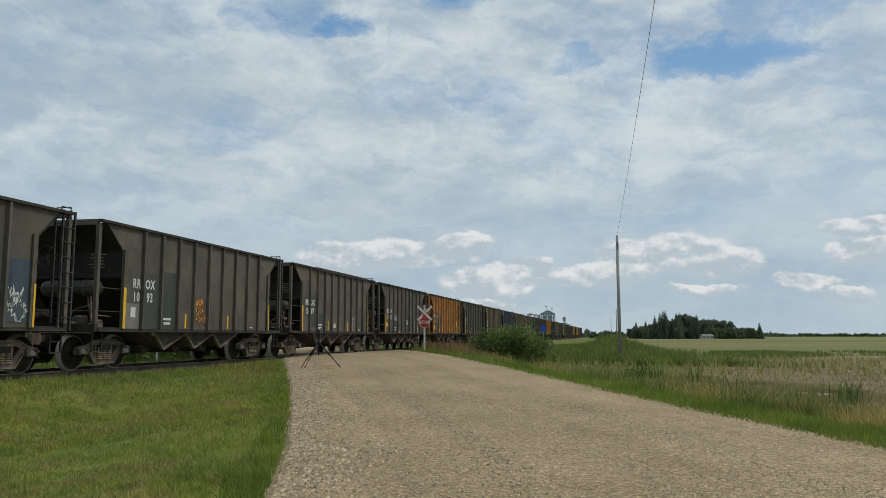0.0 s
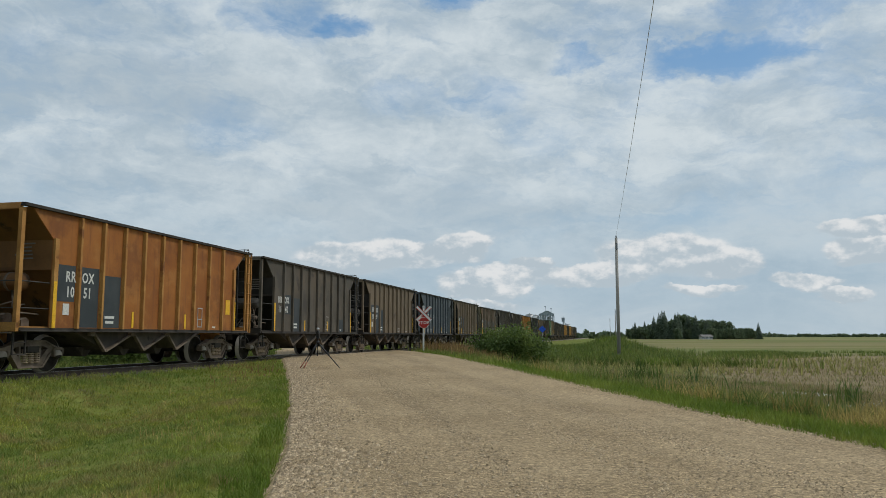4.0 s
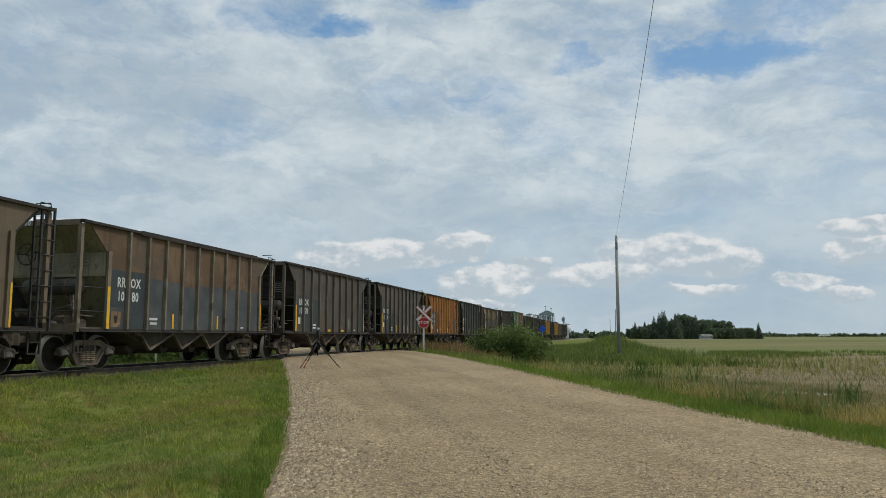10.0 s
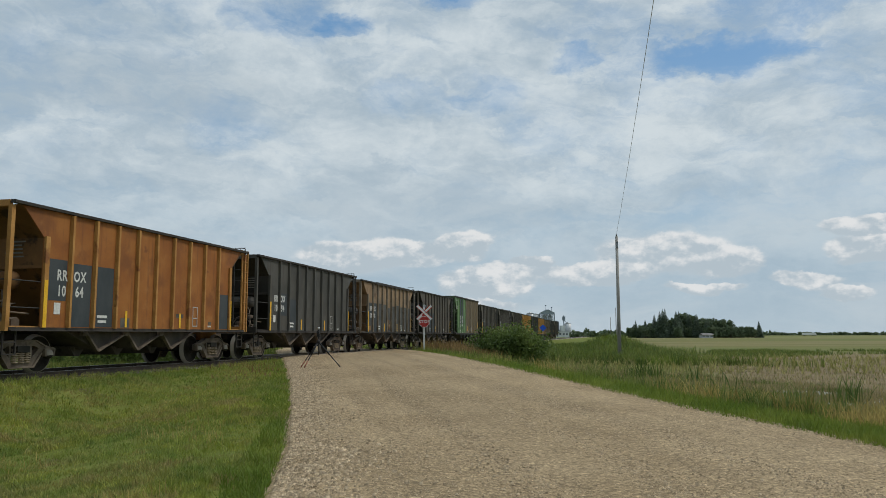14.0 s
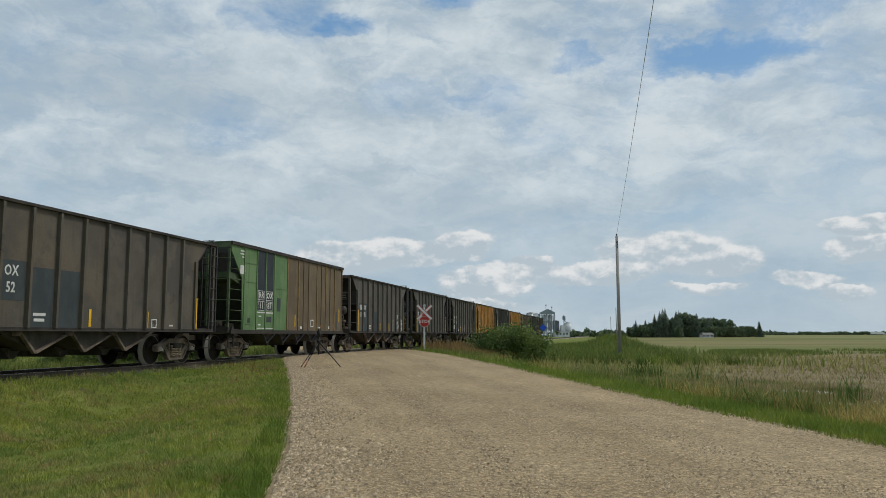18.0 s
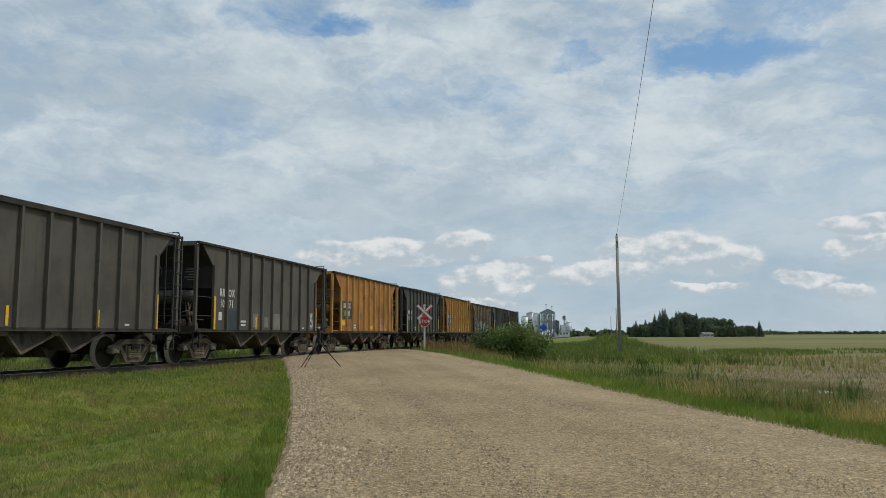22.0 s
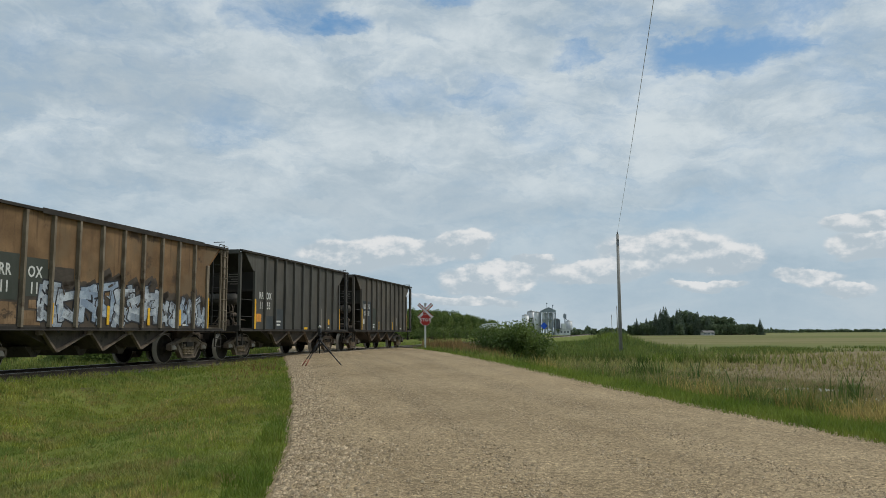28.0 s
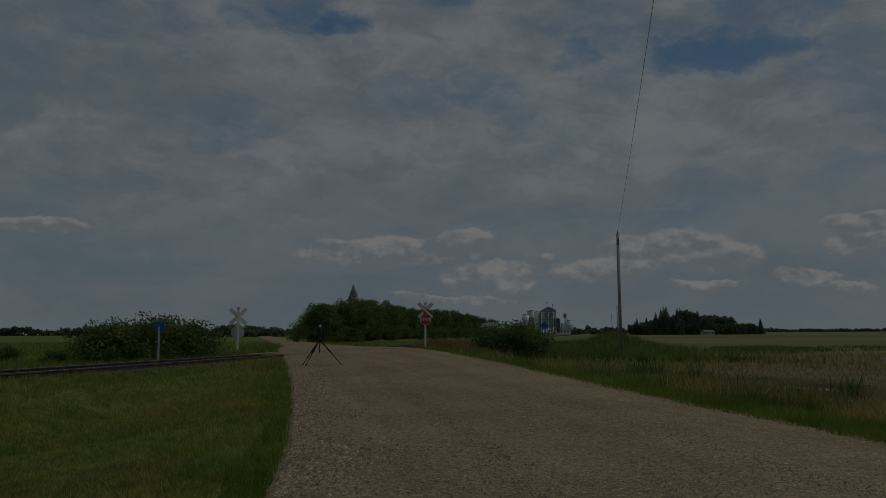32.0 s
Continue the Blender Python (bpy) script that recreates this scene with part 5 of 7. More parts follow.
def green_car(S):
    """The odd one: a taller car with flat sides, half green and half taupe, and open ladder cages at its ends."""
    car = holder("hopper_car", pose(0, 0, 0), "taller flat-sided hopper car, faded green and taupe with dark panels", "hopper car", "hopper cars of the train")
    high, split, left, front = 4.24, -1.08, -5.98, -4.98
    near = part("side_sheet", lambda bm: slab(bm, [(front, SILL), (split, SILL), (split, high - 0.1), (left + 0.1, high - 0.1), (left + 0.12, high - 0.35), (front - 0.05, 2.95)], -WIDE - 0.02, -WIDE + 0.02), "faded_green", car, "faded green side sheet")
    part("side_sheet", lambda bm: box(bm, split, 5.45, -WIDE - 0.02, -WIDE + 0.02, SILL, high - 0.1), "taupe", car, "taupe side sheet")
    part("side_sheet", lambda bm: box(bm, front, 5.45, WIDE - 0.02, WIDE + 0.02, SILL, high - 0.1), "taupe", car)
    face = -WIDE - 0.022

    def flat(name, x0, x1, z0, z1, mat, proud=0.005, label=""):
        part(name, lambda bm: box(bm, x0, x1, face - proud, face, z0, z1), mat, near, label)
    flat("paint_panel", -3.78, -3.16, 1.84, high - 0.12, "panel_navy", 0.005, "dark blue-black panel")
    flat("paint_panel", -3.07, -2.45, 1.84, high - 0.12, "panel_navy", 0.005, "dark blue-black panel")
    flat("paint_panel", -2.05, -1.72, 1.85, 2.38, "patch_blue")
    flat("paint_panel", -2.98, -2.55, 1.40, 1.62, "patch_blue")
    for t, x, z in (("RR", -3.47, 2.42), ("OX", -2.76, 2.42), ("11", -3.47, 2.02), ("87", -2.76, 2.02)):
        piece("lettering", words(t, 0.33), "letter", near, pose(x, face - 0.012, z))
        flat("letter_box", x - 0.27, x + 0.27, z - 0.18, z + 0.18, "letter", 0.007, "white lettering box outline")
        flat("letter_box", x - 0.25, x + 0.25, z - 0.16, z + 0.16, "panel_navy", 0.009)
    flat("bar", -3.85, -2.40, 1.74, 1.79, "letter", 0.008)
    flat("bar", -3.9, -2.40, 1.15, 1.18, "letter", 0.008)
    for x, z, w, h, mat in ((-5.05, 3.96, 0.34, 0.05, "letter"), (-5.05, 3.85, 0.38, 0.05, "letter"), (-5.0, 3.74, 0.2, 0.05, "letter"), (-5.02, 3.28, 0.40, 0.32, "letter"), (-3.55, 1.62, 0.22, 0.05, "letter"), (-3.6, 1.30, 0.2, 0.05, "letter"),
                            (-4.45, 1.45, 0.2, 0.18, "patch_green"), (1.62, 1.42, 0.34, 0.32, "letter"), (1.62, 1.42, 0.26, 0.24, "taupe"), (4.72, 1.6, 0.16, 0.85, "patch_blue"), (5.05, 1.85, 0.08, 0.6, "yellow"), (-0.25, 1.5, 0.07, 0.5, "yellow"), (4.35, 1.3, 0.1, 0.2, "yellow_orange"),
                            (0.4, 1.22, 0.2, 0.12, "letter"), (2.6, 1.3, 0.12, 0.12, "yellow_orange"), (3.7, 1.25, 0.14, 0.12, "letter")):
        flat("plate", x - w / 2, x + w / 2, z - h / 2, z + h / 2, mat, 0.009 if w == 0.26 else 0.007)
    # Upright ribs with rows of rivets, and the seams of the green sheets.
    rivet = shape("rivet", lambda bm: lathe(bm, [(-0.014, 0.006), (-0.008, 0.018), (0, 0.02)], "y", 6))
    slim = shape("rib", lambda bm: box(bm, -0.03, 0.03, -0.03, 0.0, SILL + 0.02, high - 0.12))
    for x in (-4.9, -3.88, -3.115, -2.36, split, 0.05, 0.62, 1.18, 2.15, 2.7, 3.25, 3.8, 4.4, 5.38):
        green = x < split
        piece("rib", slim, "faded_green" if green else "ochre" if x in (0.05, 2.15, 3.25, 4.4, split) else "taupe", near, pose(x, face, 0))
        for k in range(11):
            piece("rivet", rivet, "faded_green" if green else "ochre", near, pose(x + 0.09, face, SILL + 0.25 + k * 0.27))
    for x0, x1, z in ((-4.85, -3.92, 2.85), (-4.85, -3.92, 3.55), (-2.3, -1.12, 2.75), (-4.85, -3.92, 1.3)):
        flat("seam", x0, x1, z, z + 0.025, "faded_green", 0.014)
    for y in (-WIDE, WIDE):
        part("top_chord", lambda bm: box(bm, left + 0.05, 5.55, y - 0.08, y + 0.08, high - 0.12, high), "soot", car)
        part("side_sill", lambda bm: box(bm, left + 0.1, HALF - 0.1, y - 0.08, y + 0.05, SILL - 0.11, SILL + 0.03), "soot", car)
    for m in (Matrix(), FLIP):
        part("end_sheet", lambda bm: slab(bm, [(-3.4, SILL), (front + 0.05, 2.7), (front - 0.02, high - 0.1), (front + 0.03, high - 0.1), (front + 0.1, 2.7), (-3.35, SILL)], -WIDE + 0.03, WIDE - 0.03), "patch_green", car, "dark green sloping end sheet", m)
        piece("end_platform", S["end_platform"], "soot", car, m)
    for y in (-WIDE + 0.06, -0.62, 0.35, WIDE - 0.06):
        part("post", lambda bm: box(bm, left + 0.04, left + 0.13, y - 0.04, y + 0.04, SILL, high - 0.1), "grimy_green", car, "dull green corner post")
    part("end_chord", lambda bm: box(bm, left + 0.02, left + 0.14, -WIDE, WIDE, high - 0.22, high - 0.01), "grimy_green", car)
    for y in (-WIDE + 0.06, WIDE - 0.06):
        part("post", lambda bm: box(bm, HALF - 0.14, HALF - 0.05, y - 0.04, y + 0.04, SILL, high - 0.1), "taupe", car)
    part("end_chord", lambda bm: box(bm, HALF - 0.14, HALF - 0.03, -WIDE, WIDE, high - 0.22, high - 0.01), "taupe", car)
    for k in range(7):
        z = SILL + 0.35 + 0.37 * k
        part("side_rung", lambda bm: rod(bm, (left + 0.08, -WIDE, z), (front, -WIDE, z), 0.016, seg=6), "grimy_green", car)
        if k % 2 == 0:
            part("end_rung", lambda bm: rod(bm, (left + 0.04, -WIDE + 0.06, z), (left + 0.04, WIDE - 0.06, z), 0.016, seg=6), "grimy_green", car)
    part("platform_edge", lambda bm: box(bm, left, left + 0.14, -WIDE, WIDE, SILL - 0.08, SILL + 0.12), "soot", car)
    # Near-black panels paint the shade inside the end openings.
    for y in (-1.1, -0.1):
        part("end_panel", lambda bm: box(bm, left + 0.3, left + 0.33, y - 0.28, y + 0.28, 3.2, 3.85), "soot", car, "dark panel coloured as the shaded opening")
    part("cross_brace", lambda bm: slab(bm, [(left + 0.2, 2.95), (front, 2.75), (front, 3.1), (left + 0.2, 3.15)], -WIDE + 0.1, WIDE - 0.1), "grimy_green", car)
    for y in (0.25, 0.95):
        part("plate", lambda bm: box(bm, left + 0.005, left + 0.02, y - 0.28, y + 0.28, high - 0.24, high - 0.06), "letter", car, "small white number plate")
    piece("ladder", S["end_ladder"], "black_steel", car, pose(left + 0.02, 0.35, 0))
    piece("sill_step", S["sill_step"], "soot", car, pose(left + 0.4, -WIDE + 0.1, 0))
    for k in ("brake_cylinder", "valve_box", "low_valve", "brake_rod"):
        piece(k, S[k], "truck_steel", car)
    for x in (-2.6, -1.1, 0.4, 1.9):
        b = piece("hopper_bay", S["hopper_bay"], "grime", car, Matrix.Translation((x, 0, 0.18)) @ Matrix.Diagonal((0.72, 1, 0.83, 1)))
        piece("door_frame", S["door_frame"], "black_steel", b)
    running_gear(S, car)
    return car


# ---- signs, poles and the tripod ----
def octagon(r):
    return [(r * math.cos(math.pi / 8 + i * math.pi / 4), r * math.sin(math.pi / 8 + i * math.pi / 4)) for i in range(8)]


def crossbuck(place, yaw, label, cross=2.55, plate=1.85, size=1.0, red="sign_red"):
    """A railway crossing sign with a stop sign under it, on a post; it faces -y before it is turned."""
    sign = holder("railway_crossing_sign", pose(*place, rz=yaw), label, "road sign", "railway crossing signs")
    part("post", lambda bm: box(bm, -0.055, 0.055, 0.0, 0.1, -0.3, cross + 0.45), "sign_white", sign, "white wooden post")
    for a in (44, -44):
        blade = part("blade", lambda bm: box(bm, -0.62 * size, 0.62 * size, -0.05, -0.03, -0.1 * size, 0.1 * size), "sign_white", sign, "white blade with a red border", pose(0, -0.012 if a > 0 else 0.0, cross, 0, a))
        for z in (-0.085, 0.085):
            part("border", lambda bm: box(bm, -0.6 * size, 0.6 * size, -0.054, -0.051, (z - 0.018) * size, (z + 0.018) * size), "sign_red", blade)
    stop = part("stop_sign", lambda bm: slab(bm, octagon(0.37), -0.055, -0.035), "sign_red", sign, "red octagonal stop sign", pose(0, 0, plate))
    part("rim", lambda bm: [slab(bm, [(a * r, b * r) for a, b in octagon(1.0)[i:i + 1] + (octagon(1.0) * 2)[i + 1:i + 2]] + [(a * (r - 0.022), b * (r - 0.022)) for a, b in (octagon(1.0) * 2)[i + 1:i + 2] + octagon(1.0)[i:i + 1]], -0.059, -0.054) for i in range(8) for r in (0.365,)], "sign_white", stop)
    piece("lettering", words("STOP", 0.27), "sign_white", stop, pose(0, -0.06, 0))
    piece("back", shape("back", lambda bm: slab(bm, octagon(0.365), -0.034, -0.03)), "galvanised", stop)
    part("track_plate", lambda bm: box(bm, -0.14, 0.14, -0.05, -0.035, -0.09, 0.09), red, sign, "small plate", pose(0, 0, plate + 0.42))
    part("back_reflector", lambda bm: lathe(bm, [(0.0, 0.09), (0.02, 0.09)], "y", 12, (0.0, -0.02, cross + 0.42)), "galvanised", sign)
    return sign


def blue_sign(place, yaw, label, diamond=True, high=2.1, side=0.21):
    sign = holder("track_sign", pose(*place, rz=yaw), label, "sign", "blue signs beside the track")
    part("post", lambda bm: box(bm, -0.03, 0.03, 0.0, 0.06, -0.3, high), "galvanised", sign, "grey steel post")
    part("plate", lambda bm: box(bm, -side, side, -0.015, 0.0, -side, side), "sign_blue", sign, "plain blue square plate", pose(0, 0, high, 0, 45 if diamond else 0))


def tripod(place):
    stand = holder("camera_tripod", pose(*place), "black camera tripod with spread legs standing on the gravel", "tripod")
    top = 0.86
    part("centre_column", lambda bm: rod(bm, (0, 0, 0.42), (0, 0, 1.02), 0.018), "black_plastic", stand)
    part("head", lambda bm: (box(bm, -0.05, 0.05, -0.05, 0.05, 1.0, 1.1), rod(bm, (0, 0.02, 1.05), (0.04, 0.2, 0.98), 0.012)), "black_plastic", stand)
    part("collar", lambda bm: lathe(bm, [(top - 0.05, 0.05), (top + 0.05, 0.06)], "z", 10), "black_plastic", stand)
    for a in (200, 225, 330):
        foot = Vector((math.cos(radians(a)) * 0.72, math.sin(radians(a)) * 0.72, 0))
        foot.x += 0.13 if a < 300 else 0.20
        leg = part("leg", lambda bm: (rod(bm, foot, foot * 0.45 + Vector((0, 0, top * 0.55)), 0.017, seg=6), rod(bm, foot * 0.5 + Vector((0, 0, top * 0.5)), Vector((0, 0, top)), 0.025, seg=6)), "black_plastic", stand)
        if a < 300:
            part("tape", lambda bm: rod(bm, foot * 0.98 + Vector((0, 0, top * 0.02)), foot * 0.72 + Vector((0, 0, top * 0.28)), 0.020, seg=6), "orange_tape", leg, "orange-red lower leg section")
    part("camcorder", lambda bm: (box(bm, -0.045, 0.045, -0.11, 0.09, 1.11, 1.22), lathe(bm, [(-0.15, 0.04), (-0.1, 0.04)], "y", 12, (0, 0, 1.165)), box(bm, -0.02, 0.02, -0.08, 0.06, 1.22, 1.26)), "black_plastic", stand, "small dark video camera")
    part("grey_top", lambda bm: lathe(bm, [(1.26, 0.02), (1.27, 0.045), (1.33, 0.045), (1.345, 0.02)], "z", 10), "galvanised", stand)


def utility_pole(place, high, label, lean=0.0):
    pole = holder("utility_pole", pose(*place, ry=lean), label, "utility pole", "power line poles along the track")
    part("shaft", lambda bm: rod(bm, (0, 0, -0.8), (0, 0, high), 0.15, 0.10, 12), "pole", pole)
    part("insulator", lambda bm: lathe(bm, [(high, 0.03), (high + 0.05, 0.06), (high + 0.12, 0.06), (high + 0.18, 0.025)], "z", 10), "steel_dark", pole)
    part("bracket", lambda bm: box(bm, -0.06, 0.06, -0.16, -0.1, high - 0.9, high - 0.4), "steel_dark", pole)


def wire(a, b, sag):
    """A single conductor hung between two poles."""
    cu = bpy.data.curves.new("power_line", "CURVE")
    cu.dimensions, cu.bevel_depth, cu.bevel_resolution = "3D", 0.0075, 1
    sp = cu.splines.new("POLY")
    n = 40
    sp.points.add(n)
    for i in range(n + 1):
        t = i / n
        p = Vector(a).lerp(Vector(b), t)
        sp.points[i].co = (p.x, p.y, p.z - sag * 4 * t * (1 - t), 1)
    cu.materials.append(MAT["wire"])
    tagged(new("power_line", cu), "thin single overhead power line between the poles", "cable", "power lines")


def on_land(x, y):
    return Vector((x, y, land(x, y)))


# ---- plants ----
def leaves(centres, spread, count, size, rng, flat=0.6):
    """Small leaf quads strewn round the centres: vertices and faces."""
    c = centres[rng.integers(0, len(centres), count)]
    d = rng.normal(size=(count, 3))
    d /= np.linalg.norm(d, axis=1)[:, None]
    p = c + d * (spread * rng.random(count) ** 0.5)[:, None] * np.array((1, 1, flat))
    u = rng.normal(size=(count, 3))
    u /= np.linalg.norm(u, axis=1)[:, None]
    v = np.cross(u, rng.normal(size=(count, 3)))
    v /= np.linalg.norm(v, axis=1)[:, None]
    s = size * (0.6 + 0.8 * rng.random(count))[:, None]
    quad = np.stack((p - u * s, p + v * s * 0.55, p + u * s, p - v * s * 0.55), axis=1).reshape(-1, 3)
    return quad, np.arange(count * 4).reshape(-1, 4)


def crown_mesh(name, centres, spread, count, size, mat, seed, flat=0.75):
    rng = np.random.default_rng(seed)
    v, f = leaves(np.array(centres), spread, count, size, rng, flat)
    return raw_mesh(name, v.tolist(), f.tolist(), [mat])


def broadleaf(high, wide, mat, seed, count, size, bush=False):
    """A tree or bush: tapered trunk with limbs and a ragged crown. Returns the two meshes."""
    rng = random.Random(seed)
    tips = []

    def fill(bm):
        stems = 5 if bush else 1
        for k in range(stems):
            a = rng.uniform(0, 6.28)
            base = Vector((rng.uniform(-0.25, 0.25) * wide * (1 if bush else 0), rng.uniform(-0.25, 0.25) * wide * (1 if bush else 0), -0.1))
            fork = base + Vector((math.cos(a) * wide * 0.06, math.sin(a) * wide * 0.06, high * (0.18 if bush else 0.38)))
            rod(bm, base, fork, high * 0.02 + 0.015, high * 0.014 + 0.01, 7)
            for j in range(6 if bush else 11):
                b = rng.uniform(0, 6.28)
                reach = wide * 0.5 * rng.uniform(0.35, 0.95)
                tip = Vector((base.x * 0.6 + math.cos(b) * reach, base.y * 0.6 + math.sin(b) * reach, high * rng.uniform(0.12 if bush else 0.42, 0.97)))
                tip.x *= 1 - 0.45 * (tip.z / high) ** 3
                tip.y *= 1 - 0.45 * (tip.z / high) ** 3
                rod(bm, fork, tip, high * 0.009 + 0.006, 0.006, 5)
                tips.append(tip)
                for _ in range(2):
                    w = tip.lerp(fork, rng.uniform(0.15, 0.5)) + Vector((rng.uniform(-1, 1), rng.uniform(-1, 1), rng.uniform(-0.4, 0.6))) * wide * 0.13
                    tips.append(w)
        rod(bm, Vector((0, 0, 0)), Vector((0, 0, high * 0.9)), high * 0.012, 0.006, 5)
        tips.append(Vector((0, 0, high * 0.9)))
    trunk = shape("trunk", fill)
    crown = crown_mesh("crown", [tuple(t) for t in tips], wide * 0.17, count, size, mat, seed)
    return trunk, crown


def spruce(high, wide, seed, count=1500):
    """A spire: drooping boughs in tiers round a straight trunk, with needles massed along them."""
    rng = random.Random(seed)

    def fill(bm):
        rod(bm, (0, 0, -0.2), (0, 0, high), high * 0.014 + 0.03, 0.01, 7)
        rows = 15
        for i in range(rows):
            z = high * (0.10 + 0.86 * i / rows)
            reach = wide * 0.46 * (1 - i / rows) + 0.05
            for j in range(6):
                a, r = rng.uniform(0, 6.28), reach * rng.uniform(0.7, 1.1)
                rod(bm, (0, 0, z), (math.cos(a) * r, math.sin(a) * r, z - r * 0.3), 0.03, 0.008, 4, False)
    trunk = shape("trunk", fill)
    pick = np.random.default_rng(seed)
    t = 1 - np.sqrt(pick.random(count))
    a = pick.random(count) * 6.283
    # Tiers, and sides that bulge and gap.
    tier = 0.78 + 0.34 * (1 - (t * 11 + 0.25 * np.sin(a * 3 + seed)) % 1.0)
    lobes = 1 + 0.18 * np.sin(a * 4 + t * 17 + seed)
    r = wide * 0.5 * (1 - t) ** 0.9 * tier * lobes * pick.random(count) ** 0.4
    centres = np.stack((np.cos(a) * r, np.sin(a) * r, high * (0.05 + 0.94 * t) - r * 0.25), 1)
    u = pick.normal(size=(count, 3)) * np.array((1, 1, 0.6))
    u /= np.linalg.norm(u, axis=1)[:, None]
    v = np.cross(u, pick.normal(size=(count, 3)))
    v /= np.linalg.norm(v, axis=1)[:, None]
    size = (high * 0.022 * (0.45 + 0.75 * (1 - t)) * (0.7 + 0.6 * pick.random(count)))[:, None]
    quad = np.stack((centres - u * size, centres + v * size * 0.5, centres + u * size, centres - v * size * 0.5), axis=1).reshape(-1, 3)
    crown = raw_mesh("crown", quad.tolist(), np.arange(count * 4).reshape(-1, 4).tolist(), ["needles"])
    return trunk, crown


def plant(kind, meshes, place, label, category, group, turn=0.0, grow=1.0):
    top = holder(kind, pose(*place, rz=turn), label, category, group)
    trunk = piece("trunk", meshes[0], "bark", top)
    crown = new("crown", meshes[1])
    crown.parent = top
    if grow != 1.0:
        for o in (trunk, crown):
            o.matrix_basis = Matrix.Diagonal((grow, grow, grow, 1))
    return top


def blades(name, spots, high, wide, lean, mat, label, category, seed, tufts=0.0):
    """Blades of grass at the spots: each a narrow bent strip. One object."""
    rng = np.random.default_rng(seed)
    n = len(spots)
    p = np.array(spots)
    a = rng.random(n) * 6.283
    h = high * (0.5 + 0.9 * rng.random(n))
    if tufts:
        h *= [1 + tufts * (noise.noise(Vector((x * 4.5, y * 4.5, 1))) + 0.8 * noise.noise(Vector((x * 1.3, y * 1.3, 6)))) for x, y, z in spots]
    w = wide * (0.6 + 0.8 * rng.random(n))
    b = rng.random(n) * 6.283
    le = lean * h * rng.random(n)
    side = np.stack((np.cos(a) * w, np.sin(a) * w, np.zeros(n)), 1)
    mid = p + np.stack((np.cos(b) * le * 0.35, np.sin(b) * le * 0.35, h * 0.55), 1)
    tip = p + np.stack((np.cos(b) * le, np.sin(b) * le, h), 1)
    v = np.stack((p - side, p + side, mid - side * 0.7, mid + side * 0.7, tip), 1).reshape(-1, 3)
    i = np.arange(n)[:, None] * 5
    quads = (i + np.array((0, 1, 3, 2))).tolist()
    tris = (i + np.array((2, 3, 4))).tolist()
    me = raw_mesh(name, v.tolist(), quads + tris, [mat])
    return tagged(new(name, me), label, category, kind="stuff")


def strew(count, pick, keep, seed):
    """Spots on the land: pick(rng) gives x, y; keep(x, y) says whether it grows there."""
    rng = random.Random(seed)
    spots = []
    for _ in range(count):
        x, y = pick(rng)
        if keep(x, y):
            spots.append((x, y, land(x, y) - 0.01))
    return spots


def fan(lo, hi, a0, a1, power=1.0):
    """Spots in a sector before the camera, denser nearby."""
    def pick(rng):
        d = lo * (hi / lo) ** (rng.random() ** power)
        a = radians(rng.uniform(a0, a1))
        return math.sin(a) * d, math.cos(a) * d
    return pick


def off_road(x, y, gap=0.0):
    r, q = road_side(x, y)
    lo, hi = road_edges(q)
    wob = 0.22 * noise.noise(Vector((q * 0.9, 3, 0))) + 0.12 * noise.noise(Vector((q * 2.7, 8, 0)))
    return r < lo - gap + wob or r > hi + gap + wob


def off_track(x, y, half=1.9):
    return abs(track_side(x, y)[0]) > half


def past_verge(x, y):
    """Metres beyond the road's right edge."""
    r, q = road_side(x, y)
    return r - road_edges(q)[1]


